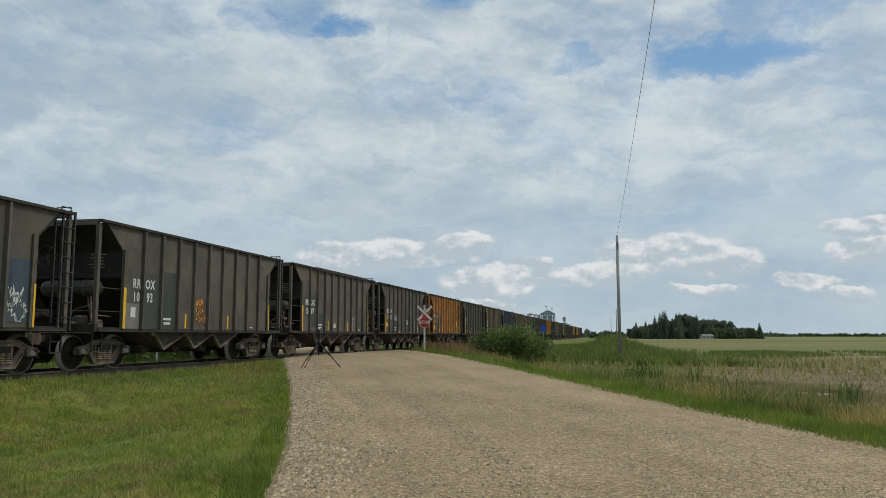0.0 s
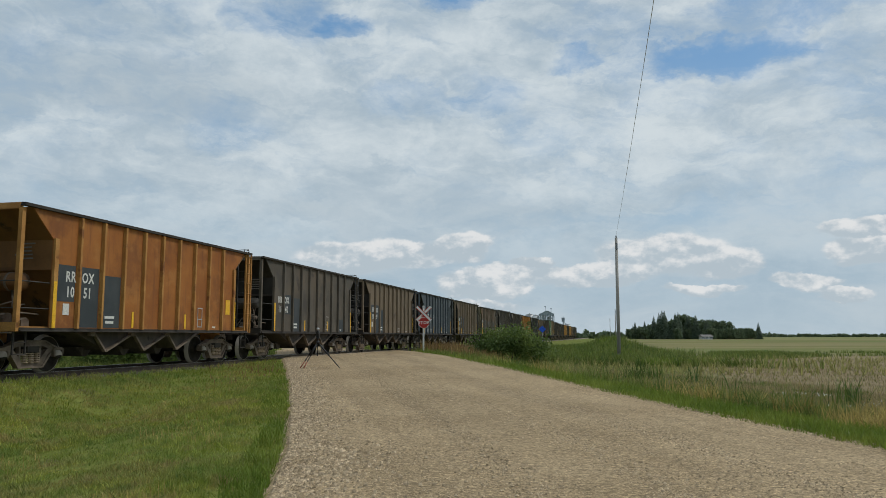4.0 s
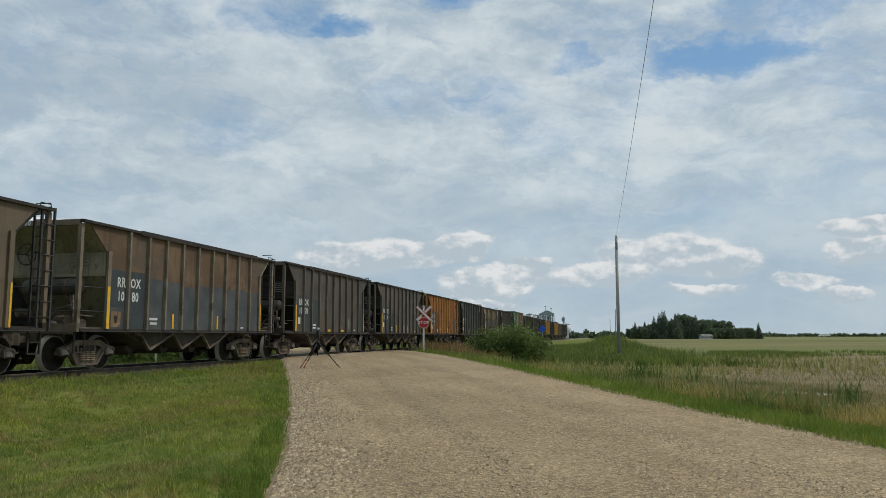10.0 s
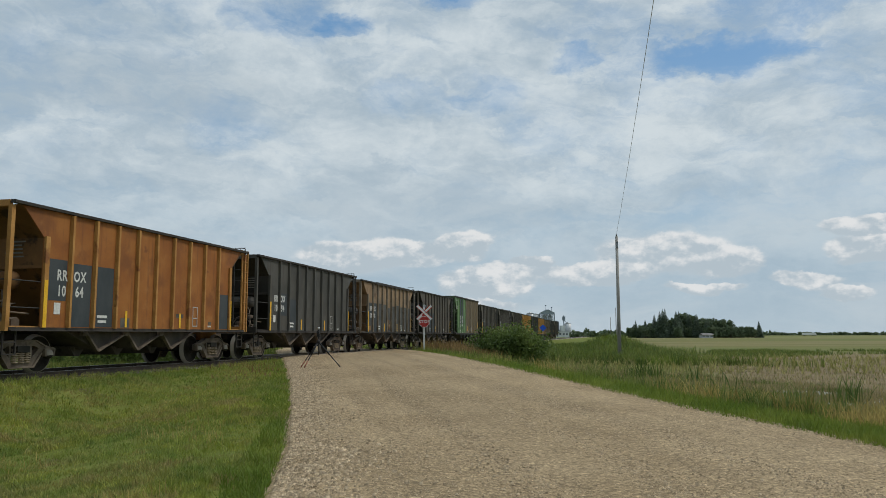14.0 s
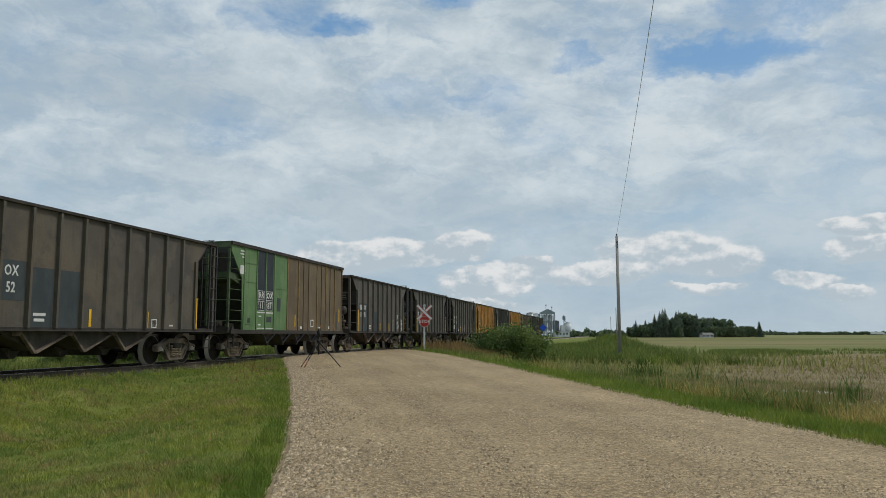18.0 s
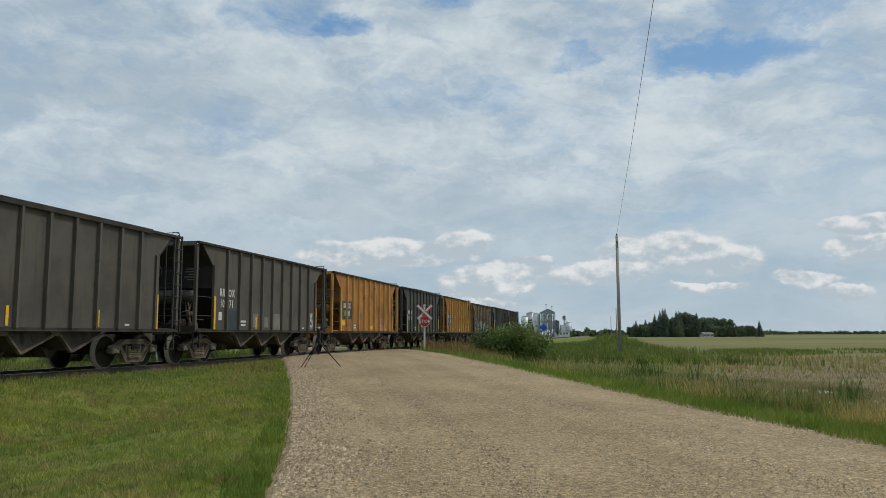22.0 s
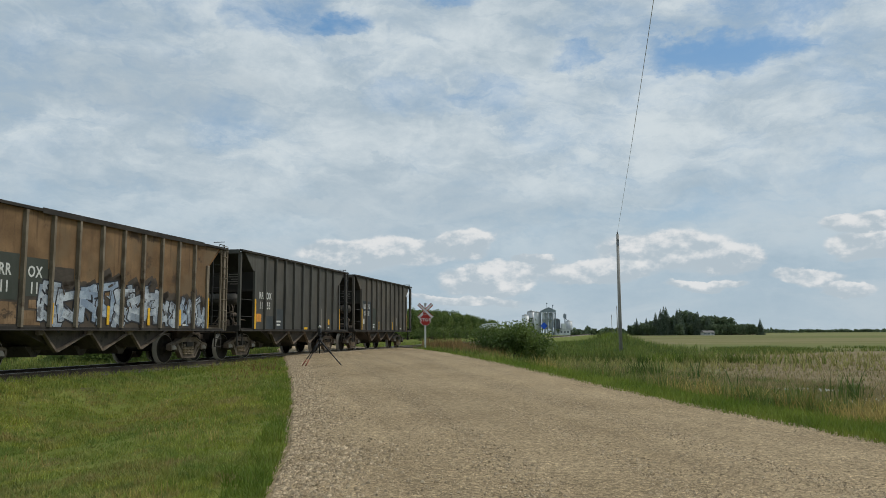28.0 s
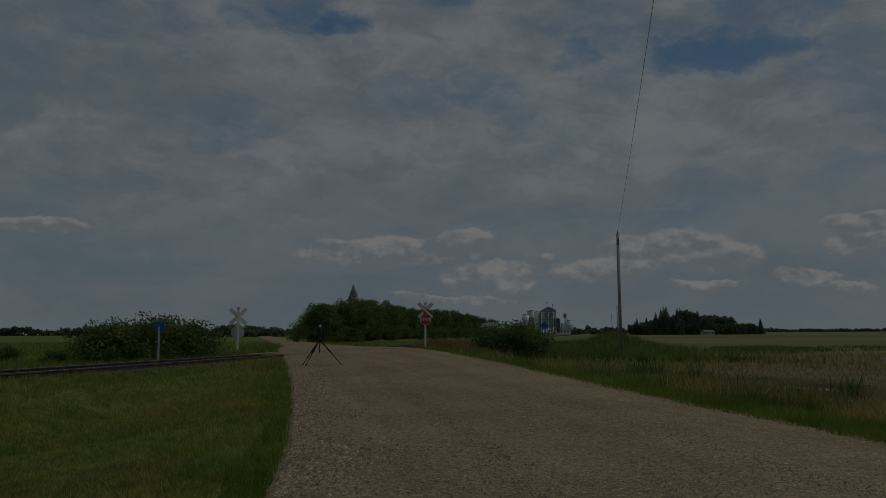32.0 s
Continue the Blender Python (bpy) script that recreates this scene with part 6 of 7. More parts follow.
def grass_everywhere():
    lawn = strew(300000, fan(5.5, 60, -36, 10, 0.85), lambda x, y: off_road(x, y) and off_track(x, y, 1.45) and road_side(x, y)[0] < 4, 1)
    blades("grass", lawn, 0.056, 0.0046, 1.3, "grass", "short green roadside grass", "grass", 2, 0.9)
    further = strew(110000, fan(13, 36, -36, 2), lambda x, y: off_road(x, y) and track_side(x, y)[0] > 1.5 and road_side(x, y)[0] < 4, 51)
    blades("grass", further, 0.075, 0.007, 1.2, "grass", "short green grass by the railway bank", "grass", 52, 0.9)
    tall = strew(22000, fan(7, 50, -36, 10), lambda x, y: off_road(x, y, 0.8) and off_track(x, y, 2.2) and road_side(x, y)[0] < 4 and noise.noise(Vector((x * 0.4, y * 0.4, 7))) > 0.0, 3)
    blades("seeding_grass", tall, 0.14, 0.0035, 1.1, "dry_grass", "thin yellowish seeding grass stems", "grass", 4)
    edge = strew(60000, fan(6, 45, -24, 0), lambda x, y: -0.03 < road_edges(road_side(x, y)[1])[0] - road_side(x, y)[0] < 0.38 + 0.2 * noise.noise(Vector((x, y, 4))) and off_track(x, y, 3), 13)
    blades("grass", edge, 0.12, 0.006, 1.1, "verge", "taller green grass along the gravel's edge", "grass", 14, 0.8)
    line = strew(45000, fan(14, 60, -36, -12), lambda x, y: 0.86 < track_side(x, y)[0] < 2.6 and off_road(x, y, 0.3), 23)
    blades("grass", line, 0.12, 0.008, 1.0, "grass", "green grass grown up to the rail", "grass", 24)
    verge = strew(150000, fan(10, 70, -6, 34), lambda x, y: -0.35 < past_verge(x, y) < 1.6 and off_road(x, y, -0.32) and track_side(x, y)[0] > 2.5, 5)
    blades("grass", verge, 0.15, 0.008, 1.0, "verge", "short bright green verge grass", "grass", 6, 0.5)
    ditch = strew(90000, fan(12, 75, -4, 36), lambda x, y: 1.3 < past_verge(x, y) < 5.6 + 3 * noise.noise(Vector((x * 0.2, y * 0.2, 1))) and track_side(x, y)[0] > 3 and y < 64, 7)
    wet = [p for p in ditch if noise.noise(Vector((p[0] * 0.28, p[1] * 0.28, 4))) > -0.16]
    dry = [p for p in ditch if noise.noise(Vector((p[0] * 0.28, p[1] * 0.28, 4))) + 0.5 * noise.noise(Vector((p[0] * 1.1, p[1] * 1.1, 8))) <= 0.0]
    blades("ditch_grass", wet, 0.36, 0.009, 0.8, "weeds", "tall rank green ditch grass and weeds", "grass", 8, 0.8)
    blades("ditch_grass", dry, 0.36, 0.009, 0.8, "dry_grass", "tall straw-coloured dry grass in the ditch", "grass", 9, 0.9)
    bank = strew(84000, fan(24, 120, -34, 22), lambda x, y: off_road(x, y) and 2.2 < track_side(x, y)[0] < 12 and y > 30 or (track_side(x, y)[0] < -2.3 and off_road(x, y)), 10)
    cut = len(bank) // 2
    blades("bank_weeds", bank[:cut], 0.32, 0.015, 0.6, "weeds", "tall green weeds along the railway bank", "weeds", 11)
    blades("bank_weeds", bank[cut:], 0.24, 0.015, 0.6, "grass", "tall green weeds along the railway bank", "weeds", 12)
    brown = strew(16000, fan(40, 64, -4, 8), lambda x, y: 2.4 < track_side(x, y)[0] < 8 and past_verge(x, y) > 1.2, 15)
    blades("dry_weeds", brown, 0.7, 0.02, 0.5, "dock", "reddish-brown dry weeds along the railway bank", "weeds", 16)
    strip = strew(30000, fan(58, 105, 19, 34), lambda x, y: 66 + 9 * noise.noise(Vector((x * 0.06, 0, 0))) < y < 82 + 12 * noise.noise(Vector((x * 0.05, 5, 0))) and noise.noise(Vector((x * 0.09, y * 0.09, 2))) > -0.05 + 0.3 * noise.noise(Vector((x * 3.1, y * 3.1, 2))), 17)
    blades("green_strip", strip, 0.30, 0.03, 0.6, "weeds", "ragged green grassy strip across the field", "grass", 18)
    heap = strew(70000, fan(52, 105, 5, 32), lambda x, y: track_side(x, y)[0] > 5 and x < 19 + 5 * noise.noise(Vector((x * 0.1, y * 0.1, 6))) + 6 * noise.noise(Vector((x * 5.1, y * 5.1, 3))), 25)
    rank = [p for p in heap if noise.noise(Vector((p[0] * 0.3, p[1] * 0.3, 5))) > -0.1]
    pale = [p for p in heap if noise.noise(Vector((p[0] * 0.3, p[1] * 0.3, 5))) < -0.02]
    blades("mound_weeds", rank, 0.60, 0.03, 0.7, "weeds", "dense green weeds on a low mound by the pole", "weeds", 26)
    blades("mound_weeds", pale, 0.45, 0.025, 0.8, "verge", "paler green weeds on a low mound by the pole", "weeds", 36)
    corner = strew(1000, fan(22, 36, -17, -9), lambda x, y: 0.2 < road_edges(road_side(x, y)[1])[0] - road_side(x, y)[0] < 3.0 and track_side(x, y)[0] > 1.6 and noise.noise(Vector((x * 0.8, y * 0.8, 2))) > -0.1, 41)
    blades("dry_weeds", corner, 0.17, 0.014, 0.9, "dock", "brown dry weeds at the corner of the crossing", "weeds", 42)
    soil = strew(22000, fan(26, 66, 8, 36), lambda x, y: past_verge(x, y) > 9 and track_side(x, y)[0] > 8, 33)
    blades("field_weeds", soil[::8], 0.15, 0.014, 1.0, "weeds", "thin green weeds on the bare field", "weeds", 35)
    blades("stubble", soil, 0.13, 0.012, 1.0, "stubble", "thin pale stubble on the bare field", "stubble", 34)
    low = strew(60000, fan(16, 48, 8, 36), lambda x, y: 4.5 < past_verge(x, y) < 13 + 4 * noise.noise(Vector((x * 0.15, y * 0.15, 9))), 27)
    green = [p for p in low if noise.noise(Vector((p[0] * 0.5, p[1] * 0.5, 3))) > 0.14]
    straw = [p for p in low if noise.noise(Vector((p[0] * 0.5, p[1] * 0.5, 3))) <= 0.2]
    blades("low_growth", green, 0.18, 0.012, 0.9, "weeds", "low green growth at the field's edge", "grass", 28)
    blades("low_growth", straw, 0.20, 0.010, 0.9, "stubble", "low straw-coloured growth at the field's edge", "grass", 29)
    flowers = strew(700, fan(20, 30, 20, 30), lambda x, y: 6 < past_verge(x, y) < 11 and noise.noise(Vector((x * 0.5, y * 0.5, 12))) > 0.12, 30)
    blades("white_flowers", [(x, y, z + 0.18) for x, y, z in flowers], 0.05, 0.014, 0.9, "petal", "small white flowers in the ditch", "flowers", 31)


def crop_rows():
    """Rows of thin young plants on the bare soil of the field."""
    rng = random.Random(8)
    spots = []
    for i in range(9):
        y0 = 39 + i * 2.1
        for j in range(94):
            x = 6 + j * 0.5 + rng.uniform(-0.06, 0.06)
            y = y0 + 0.10 * x + rng.uniform(-0.1, 0.1)
            if past_verge(x, y) > 6 and rng.random() < 0.85:
                for _ in range(11):
                    a, b = x + rng.gauss(0, 0.05), y + rng.gauss(0, 0.05)
                    spots.append((a, b, land(a, b)))
    blades("young_crop", spots, 0.42, 0.020, 0.9, "crop", "rows of thin pale young plants on bare soil", "crop", 19)


def reeds():
    rng = random.Random(21)
    for x, y, n, w in ((9.5, 36, 110, 0.9), (8.7, 35.4, 50, 0.5), (10.9, 21.0, 42, 0.36), (11.8, 22.2, 20, 0.4), (9.6, 27, 16, 0.5), (7.0, 31, 12, 0.5), (10.6, 33, 16, 0.8), (7.6, 38, 22, 0.6), (8.6, 22.5, 12, 0.4)):
        spots = [(a, b, land(a, b)) for a, b in ((x + rng.gauss(0, w * 0.5), y + rng.gauss(0, w * 0.5)) for _ in range(n))]
        ob = blades("reed_clump", spots, 0.80, 0.017, 0.6, "reed", "clump of tall dark green cattail reeds in the ditch", "reeds", rng.randrange(999))
        tagged(ob, group="reed clumps in the ditch")


def woods():
    rng = random.Random(5)
    kinds = [broadleaf(6.6, 5.6, "leaf", 30 + i, 7600, 0.15, True) for i in range(4)]
    far_kinds = [broadleaf(7.5, 7.0, "leaf_hazed", 35 + i, 1500, 0.5, True) for i in range(3)]
    # The belt of trees past the track, to the right of the road.
    for i in range(46):
        f = (i + rng.uniform(-0.3, 0.3)) / 45
        y = 108 + 210 * f ** 1.25 + rng.uniform(-3, 3)
        px = 546 + 329 * f ** 0.80
        x = (px - 784) / 1354 * y + rng.uniform(-1.0, 1.0)
        grow = rng.uniform(0.9, 1.06) * float(np.interp(f, (0, 0.1, 0.3, 0.5, 0.7, 0.9, 1.0), (5.0, 6.7, 8.0, 8.2, 8.6, 7.8, 7.0))) / 6.9
        plant("tree", kinds[i % 4], on_land(x, y), "bushy green deciduous tree in a dense belt", "tree", "trees of the belt beyond the track", rng.uniform(0, 360), grow)
    shrub = [broadleaf(2.6, 3.4, "leaf", 40 + i, 2400, 0.085, True) for i in range(3)]
    for i in range(16):
        f = i / 15
        plant("shrub", shrub[i % 3], on_land(-20 + 30 * f + rng.uniform(-2, 2), 100 + 90 * f + rng.uniform(-4, 4)), "low green shrub before the belt of trees", "shrub", "shrubs beyond the track", rng.uniform(0, 360), rng.uniform(0.8, 1.3))
    for i in range(9):
        plant("shrub", shrub[i % 3], on_land(8.0 + 1.2 * i + rng.uniform(-1, 1), 190 + rng.uniform(-12, 12)), "low green shrub before a distant shed", "shrub", "shrubs beyond the track", rng.uniform(0, 360), rng.uniform(0.75, 1.05))
    sp = [spruce(15, 7.6, 60 + i, 6000) for i in range(3)]
    plant("spruce", spruce(10.4, 7.6, 66, 8000), on_land(-16.6, 140), "dark spruce standing above the belt of trees", "tree", "spruces", 0, 1.0)
    # The bush beside the track and the one beyond it.
    big = broadleaf(1.85, 4.3, "leaf", 51, 13000, 0.07, True)
    small = broadleaf(1.2, 2.6, "leaf", 52, 4500, 0.07, True)
    plant("bush", big, on_land(4.4, 50), "rounded dense green willow bush beside the track", "bush", "bushes beside the track", 0, 1.2)
    plant("bush", small, on_land(5.7, 50), "small green willow bush beside a larger one", "bush", "bushes beside the track", 40, 1.0)
    plant("bush", small, on_land(2.7, 49), "small green willow bush beside a larger one", "bush", "bushes beside the track", 120, 0.8)
    for x, y, g in ((-14.7, 36, 1.0), (-13.0, 36, 1.1), (-15.9, 36.5, 0.92)):
        plant("bush", big, on_land(x, y), "loose green willow bush beyond the track", "bush", "bushes beyond the track", rng.uniform(0, 360), g)
    for x, y, g in ((-18.6, 37, 0.5), (-21.5, 38, 0.55)):
        plant("bush", small, on_land(x, y), "low green bush beyond the track", "bush", "bushes beyond the track", rng.uniform(0, 360), g)
    # The shelter belt round the farm in the field.
    for i in range(44):
        x = 105.5 + i * 1.53 + rng.uniform(-0.7, 0.7)
        y = 420 + rng.uniform(-10, 10)
        target = float(np.interp(x, (104, 114, 119, 126, 134, 142, 148, 156, 163, 169), (8.5, 14, 18.5, 15, 16.5, 12.5, 14.5, 13.5, 9.5, 7.5)))
        if i % 3 != 2 and i < 27 or i == 43:
            plant("spruce", sp[i % 3], on_land(x, y), "tall dark spruce in a farm shelter belt", "tree", "spruces of the shelter belt", rng.uniform(0, 360), rng.uniform(0.78, 1.0) * target / 15 if i < 43 else 0.62)
        if i < 41:
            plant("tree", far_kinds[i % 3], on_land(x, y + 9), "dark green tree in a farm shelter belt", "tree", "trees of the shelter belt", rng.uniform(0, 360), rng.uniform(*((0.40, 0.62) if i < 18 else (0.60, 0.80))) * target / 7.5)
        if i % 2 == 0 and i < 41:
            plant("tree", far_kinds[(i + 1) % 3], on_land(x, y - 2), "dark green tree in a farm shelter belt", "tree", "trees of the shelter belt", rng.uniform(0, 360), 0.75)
    # Far rows of trees along the horizon.
    def row(name, x0, y0, x1, y1, n, high, seed, label):
        r = np.random.default_rng(seed)
        t = r.random(n)
        bump = 0.5 + 0.5 * np.array([noise.noise(Vector((v * 14 + seed, 0, 0))) for v in t]) * 1.4
        c = np.stack((x0 + (x1 - x0) * t, y0 + (y1 - y0) * t + r.normal(0, 6, n), high * np.clip(bump, 0.35, 1.1) * r.random(n) * 0.85), 1)
        v, f = leaves(c, high * 0.25, n * 16, high * 0.19, r, 0.7)
        tagged(new(name, raw_mesh(name, v.tolist(), f.tolist(), ["leaf_hazed"])), label, "trees", kind="stuff")
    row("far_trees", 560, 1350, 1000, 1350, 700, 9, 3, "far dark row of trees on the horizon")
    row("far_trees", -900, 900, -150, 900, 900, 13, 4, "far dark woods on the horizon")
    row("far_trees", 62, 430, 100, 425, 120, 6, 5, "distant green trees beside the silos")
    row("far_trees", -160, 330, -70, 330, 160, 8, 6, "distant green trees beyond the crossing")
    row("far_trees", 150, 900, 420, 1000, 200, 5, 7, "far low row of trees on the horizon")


# ---- far buildings ----
def silo(place, r, high, label, mat="silo"):
    ob = holder("grain_silo", pose(*place), label, "silo", "silos of the grain terminal")
    part("tank", lambda bm: lathe(bm, [(0, r), (high, r)], "z", 24), mat, ob)
    part("roof", lambda bm: lathe(bm, [(high, r * 1.02), (high + r * 0.35, r * 0.15), (high + r * 0.4, r * 0.15)], "z", 24), "galvanised", ob)
    for z in (0.33, 0.66):
        part("hoop", lambda bm: lathe(bm, [(high * z, r + 0.05), (high * z + 0.15, r + 0.05)], "z", 24), "galvanised", ob)


def terminal():
    at = lambda px, y: (px - 784) / 1354 * y
    D = 430
    silo(on_land(at(927.5, D), D), 2.05, 11.0, "slim pale grain silo at a distant terminal")
    silo(on_land(at(939.5, D), D + 3), 2.5, 13.2, "tall grey-white grain silo at a distant terminal", "galvanised")
    silo(on_land(at(947.5, D), D - 2), 1.95, 12.6, "tall white grain silo at a distant terminal")
    silo(on_land(at(1004, D), D), 1.9, 7.6, "short white domed tank at a distant terminal")
    tower = holder("grain_elevator", pose(*on_land(at(965, D), D - 6)), "blue-grey open steel grain elevator tower at a distant terminal", "grain elevator")
    for x, r in ((-1.5, 1.5), (1.7, 1.3)):
        part("bin", lambda bm: lathe(bm, [(3, 0.4), (4.5, r), (11.6, r), (12.4, 0.3)], "z", 16, (x, 0, 0)), "silo", tower, "pale round bin")
    for z in (4.3, 8.3, 12.6):
        part("deck", lambda bm: box(bm, -3.9, 3.9, -3.0, 3.0, z, z + 0.3), "tower_steel", tower)
    for x in (-3.7, -1.9, 0.0, 1.9, 3.7):
        for y in (-2.9, 2.9):
            part("leg", lambda bm: box(bm, x - 0.22, x + 0.22, y - 0.2, y + 0.2, 0, 12.6), "tower_steel", tower)
    for i in range(3):
        for x0, x1 in ((-3.7, 0.0), (0.0, 3.7)):
            a, b = 0.3 + 4.1 * i, 4.2 + 4.1 * i
            part("brace", lambda bm: (rod(bm, (x0, -3.0, a), (x1, -3.0, b), 0.13, seg=5), rod(bm, (x0, -3.0, b), (x1, -3.0, a), 0.13, seg=5)), "tower_steel", tower)
    part("cupola", lambda bm: slab(bm, [(-3.9, 12.9), (3.9, 12.9), (3.9, 13.5), (0.4, 15.2), (-0.4, 15.2), (-3.9, 13.5)], -2.8, 2.8), "tower_steel", tower)
    for x, z in ((-0.6, 17.3), (2.6, 16.2)):
        part("vent", lambda bm: (rod(bm, (x, 0, 13.5), (x, 0, z), 0.12, seg=6), box(bm, x - 0.35, x + 0.35, -0.3, 0.3, z, z + 0.5)), "tower_steel", tower)
    annex = holder("terminal_annex", pose(*on_land(at(981, D), D - 4)), "dark narrow steel building beside the elevator tower", "building")
    part("wall", lambda bm: box(bm, -1.5, 1.5, -2, 2, 0, 8.4), "steel_dark", annex)
    part("roof", lambda bm: slab(bm, [(-1.7, 8.4), (1.7, 8.4), (0, 9.2)], -2.2, 2.2), "steel_dark", annex)
    shed = holder("terminal_building", pose(*on_land(at(988, D), D - 8)), "low white building at a distant grain terminal", "building")
    part("wall", lambda bm: box(bm, -4, 4, -3, 3, 0, 3.2), "silo", shed)
    part("upper_storey", lambda bm: box(bm, -0.4, 1.9, -2.5, 2.5, 3.2, 6.4), "silo", shed)
    part("roof", lambda bm: slab(bm, [(-4.3, 3.2), (4.3, 3.2), (4.3, 3.35), (-4.3, 3.35)], -3.3, 3.3), "galvanised", shed)
    for x in (-2.6, -0.9, 1.0, 2.7):
        part("window", lambda bm: box(bm, x - 0.5, x + 0.5, -3.06, -2.99, 1.2, 2.3), "steel_dark", shed)
    mast = holder("leg_mast", pose(*on_land(at(997, D), D)), "thin steel conveyor mast at a distant terminal", "mast")
    part("mast", lambda bm: rod(bm, (0, 0, 0), (0, 0, 12.2), 0.3, 0.25), "tower_steel", mast)
    part("head", lambda bm: box(bm, -0.8, 0.8, -0.5, 0.5, 9.4, 11.6), "tower_steel", mast)
    part("spout", lambda bm: rod(bm, (0, 0, 9.6), (2.2, 0, 7.4), 0.18, seg=6), "tower_steel", mast)
    dome = holder("white_shed", pose(*on_land(at(865, 240), 240)), "white curved roof of a distant shed", "building")
    part("roof", lambda bm: slab(bm, [(-3.3 * math.cos(i * math.pi / 12), 2.9 + 1.6 * math.sin(i * math.pi / 12)) for i in range(13)] + [(3.3, 0), (-3.3, 0)], -5, 5), "silo", dome, "white arched metal roof")
    part("door", lambda bm: box(bm, -1.4, 1.4, -5.06, -4.98, 0, 3.0), "galvanised", dome)
    house = holder("farmhouse", pose(*on_land(137.5, 402)), "low white farmhouse among dark trees", "house")
    part("wall", lambda bm: box(bm, -2.6, 2.6, -3, 3, 0, 1.5), "house_wall", house)
    part("roof", lambda bm: slab(bm, [(-3.4, 1.5), (3.4, 1.5), (0, 2.5)], -2.9, 2.9, "yz"), "house_roof", house)
    for x in (-2.2, -0.4, 1.8):
        part("window", lambda bm: box(bm, x - 0.7, x + 0.7, -3.06, -2.98, 0.5, 1.2), "steel_dark", house)
    for x, y, s in ((-108, 400, 1.0), (-86, 380, 0.6)):
        barn = holder("far_house", pose(*on_land(x, y)), "small pale house far beyond the crossing", "house")
        part("wall", lambda bm: box(bm, -5 * s, 5 * s, -4, 4, 0, 3.4 * s), "house_wall", barn)
        part("roof", lambda bm: slab(bm, [(-5.4 * s, 3.4 * s), (5.4 * s, 3.4 * s), (0, 6.2 * s)], -4.4, 4.4), "house_roof", barn)


def far_truck(label, length, high):
    """A lorry far away on the highway, its origin on the road; it drives along x."""
    top = holder("lorry", pose(0, 0, 0), label, "lorry", "lorries on the far highway")
    part("trailer", lambda bm: box(bm, -length / 2, length / 2 - 3.4, -1.3, 1.3, 1.1, high), "sign_white", top, "white box trailer")
    part("cab", lambda bm: slab(bm, [(length / 2 - 3.0, 0.7), (length / 2, 0.7), (length / 2, 1.9), (length / 2 - 0.9, 2.1), (length / 2 - 1.3, 3.2), (length / 2 - 3.0, 3.4)], -1.2, 1.2), "sign_white", top)
    part("chassis", lambda bm: box(bm, -length / 2, length / 2 - 0.4, -1.0, 1.0, 0.7, 1.1), "black_plastic", top)
    for x in (-length / 2 + 1.2, -length / 2 + 2.5, length / 2 - 4.2, length / 2 - 1.2):
        for y in (-1.1, 1.1):
            part("wheel", lambda bm: lathe(bm, [(y - 0.15, 0.5), (y + 0.15, 0.5)], "y", 14, (x, 0, 0.5)), "black_plastic", top)
    return top


def on_highway(ahead):
    """A place on the far highway, by its bearing as a slope from the camera's axis."""
    return Vector((ahead * 1000, 1000, land(ahead * 1000, 1000)))


# ---- placing it all ----
crossbuck(on_land(-1.18, 48.5), 6, "white railway crossing sign with red edges above a stop sign", 2.43)
crossbuck(on_land(-11.0, 41.0), 200, "back of a white railway crossing sign with its stop sign", 2.08, 1.24, 0.95, "sign_white")
blue_sign(on_land(11.7, 90) + Vector((0, 0, 0.45)), 0, "blue diamond sign on a thin post beside the track", side=0.30)
blue_sign(on_land(-12.4, 33.5), 170, "blue square sign on a thin post beyond the track", False, 1.70)
q_tri = road_side(-3.99, 25.5)
tripod((-4.12, 25.5, road_height(q_tri[1])))
POLES = [(-1.2, -12.0), (13.05, 57.0), (48.9, 217.0), (72.0, 330.0)]
for (x, y), h in zip(POLES, (9.0, 9.2, 9.2, 9.2)):
    utility_pole(on_land(x, y), h, "weathered grey wooden utility pole in the grass")
for a, b in zip(POLES, POLES[1:]):
    if b[1] < 100:
        wire(on_land(*a) + Vector((0, 0, 9.15)), on_land(*b) + Vector((0, 0, 9.35)), 0.4)
terminal()
woods()
reeds()
grass_everywhere()
crop_rows()
pebbles()

LORRIES = [far_truck("white lorry far away on the highway", 15.0, 3.9), far_truck("white lorry with a long trailer far away on the highway", 18.0, 4.0)]

# ---- the cars, first to last ----
SHAPES, LOW_SHAPES = car_shapes(TOP), car_shapes(TOP - 0.09)
CARS = []
MIDDLES = [10.82, 23.22, 35.6, 47.98, 60.34, 72.69, 85.06, 97.48, 109.91, 122.34, 134.77, 147.19, 159.6,
           171.84, 184.15, 196.6, 209.25, 221.66, 234.03, 246.39, 258.74, 271.12, 283.53, 295.96, 308.4, 320.84]   # of the cars, along the track at the start
ROLLED = [-0.0, 19.89, 39.79, 59.83, 79.82, 99.77, 119.62, 139.38, 159.02, 178.66, 198.42, 218.27, 238.06, 257.72, 277.35, 297.1, 316.88]   # metres gone, every two seconds
DK, G, B, Y, W = "patch_blue", "patch_green", "patch_grey", "yellow", "letter"
usual = ((1, 1.75, 2.65, DK), (2, 1.12, 2.65, DK), (3, 1.12, 2.55, DK))
low_blocks = ((5, 1.16, 0.34, 0.10, Y), (7, 1.16, 0.34, 0.10, Y))


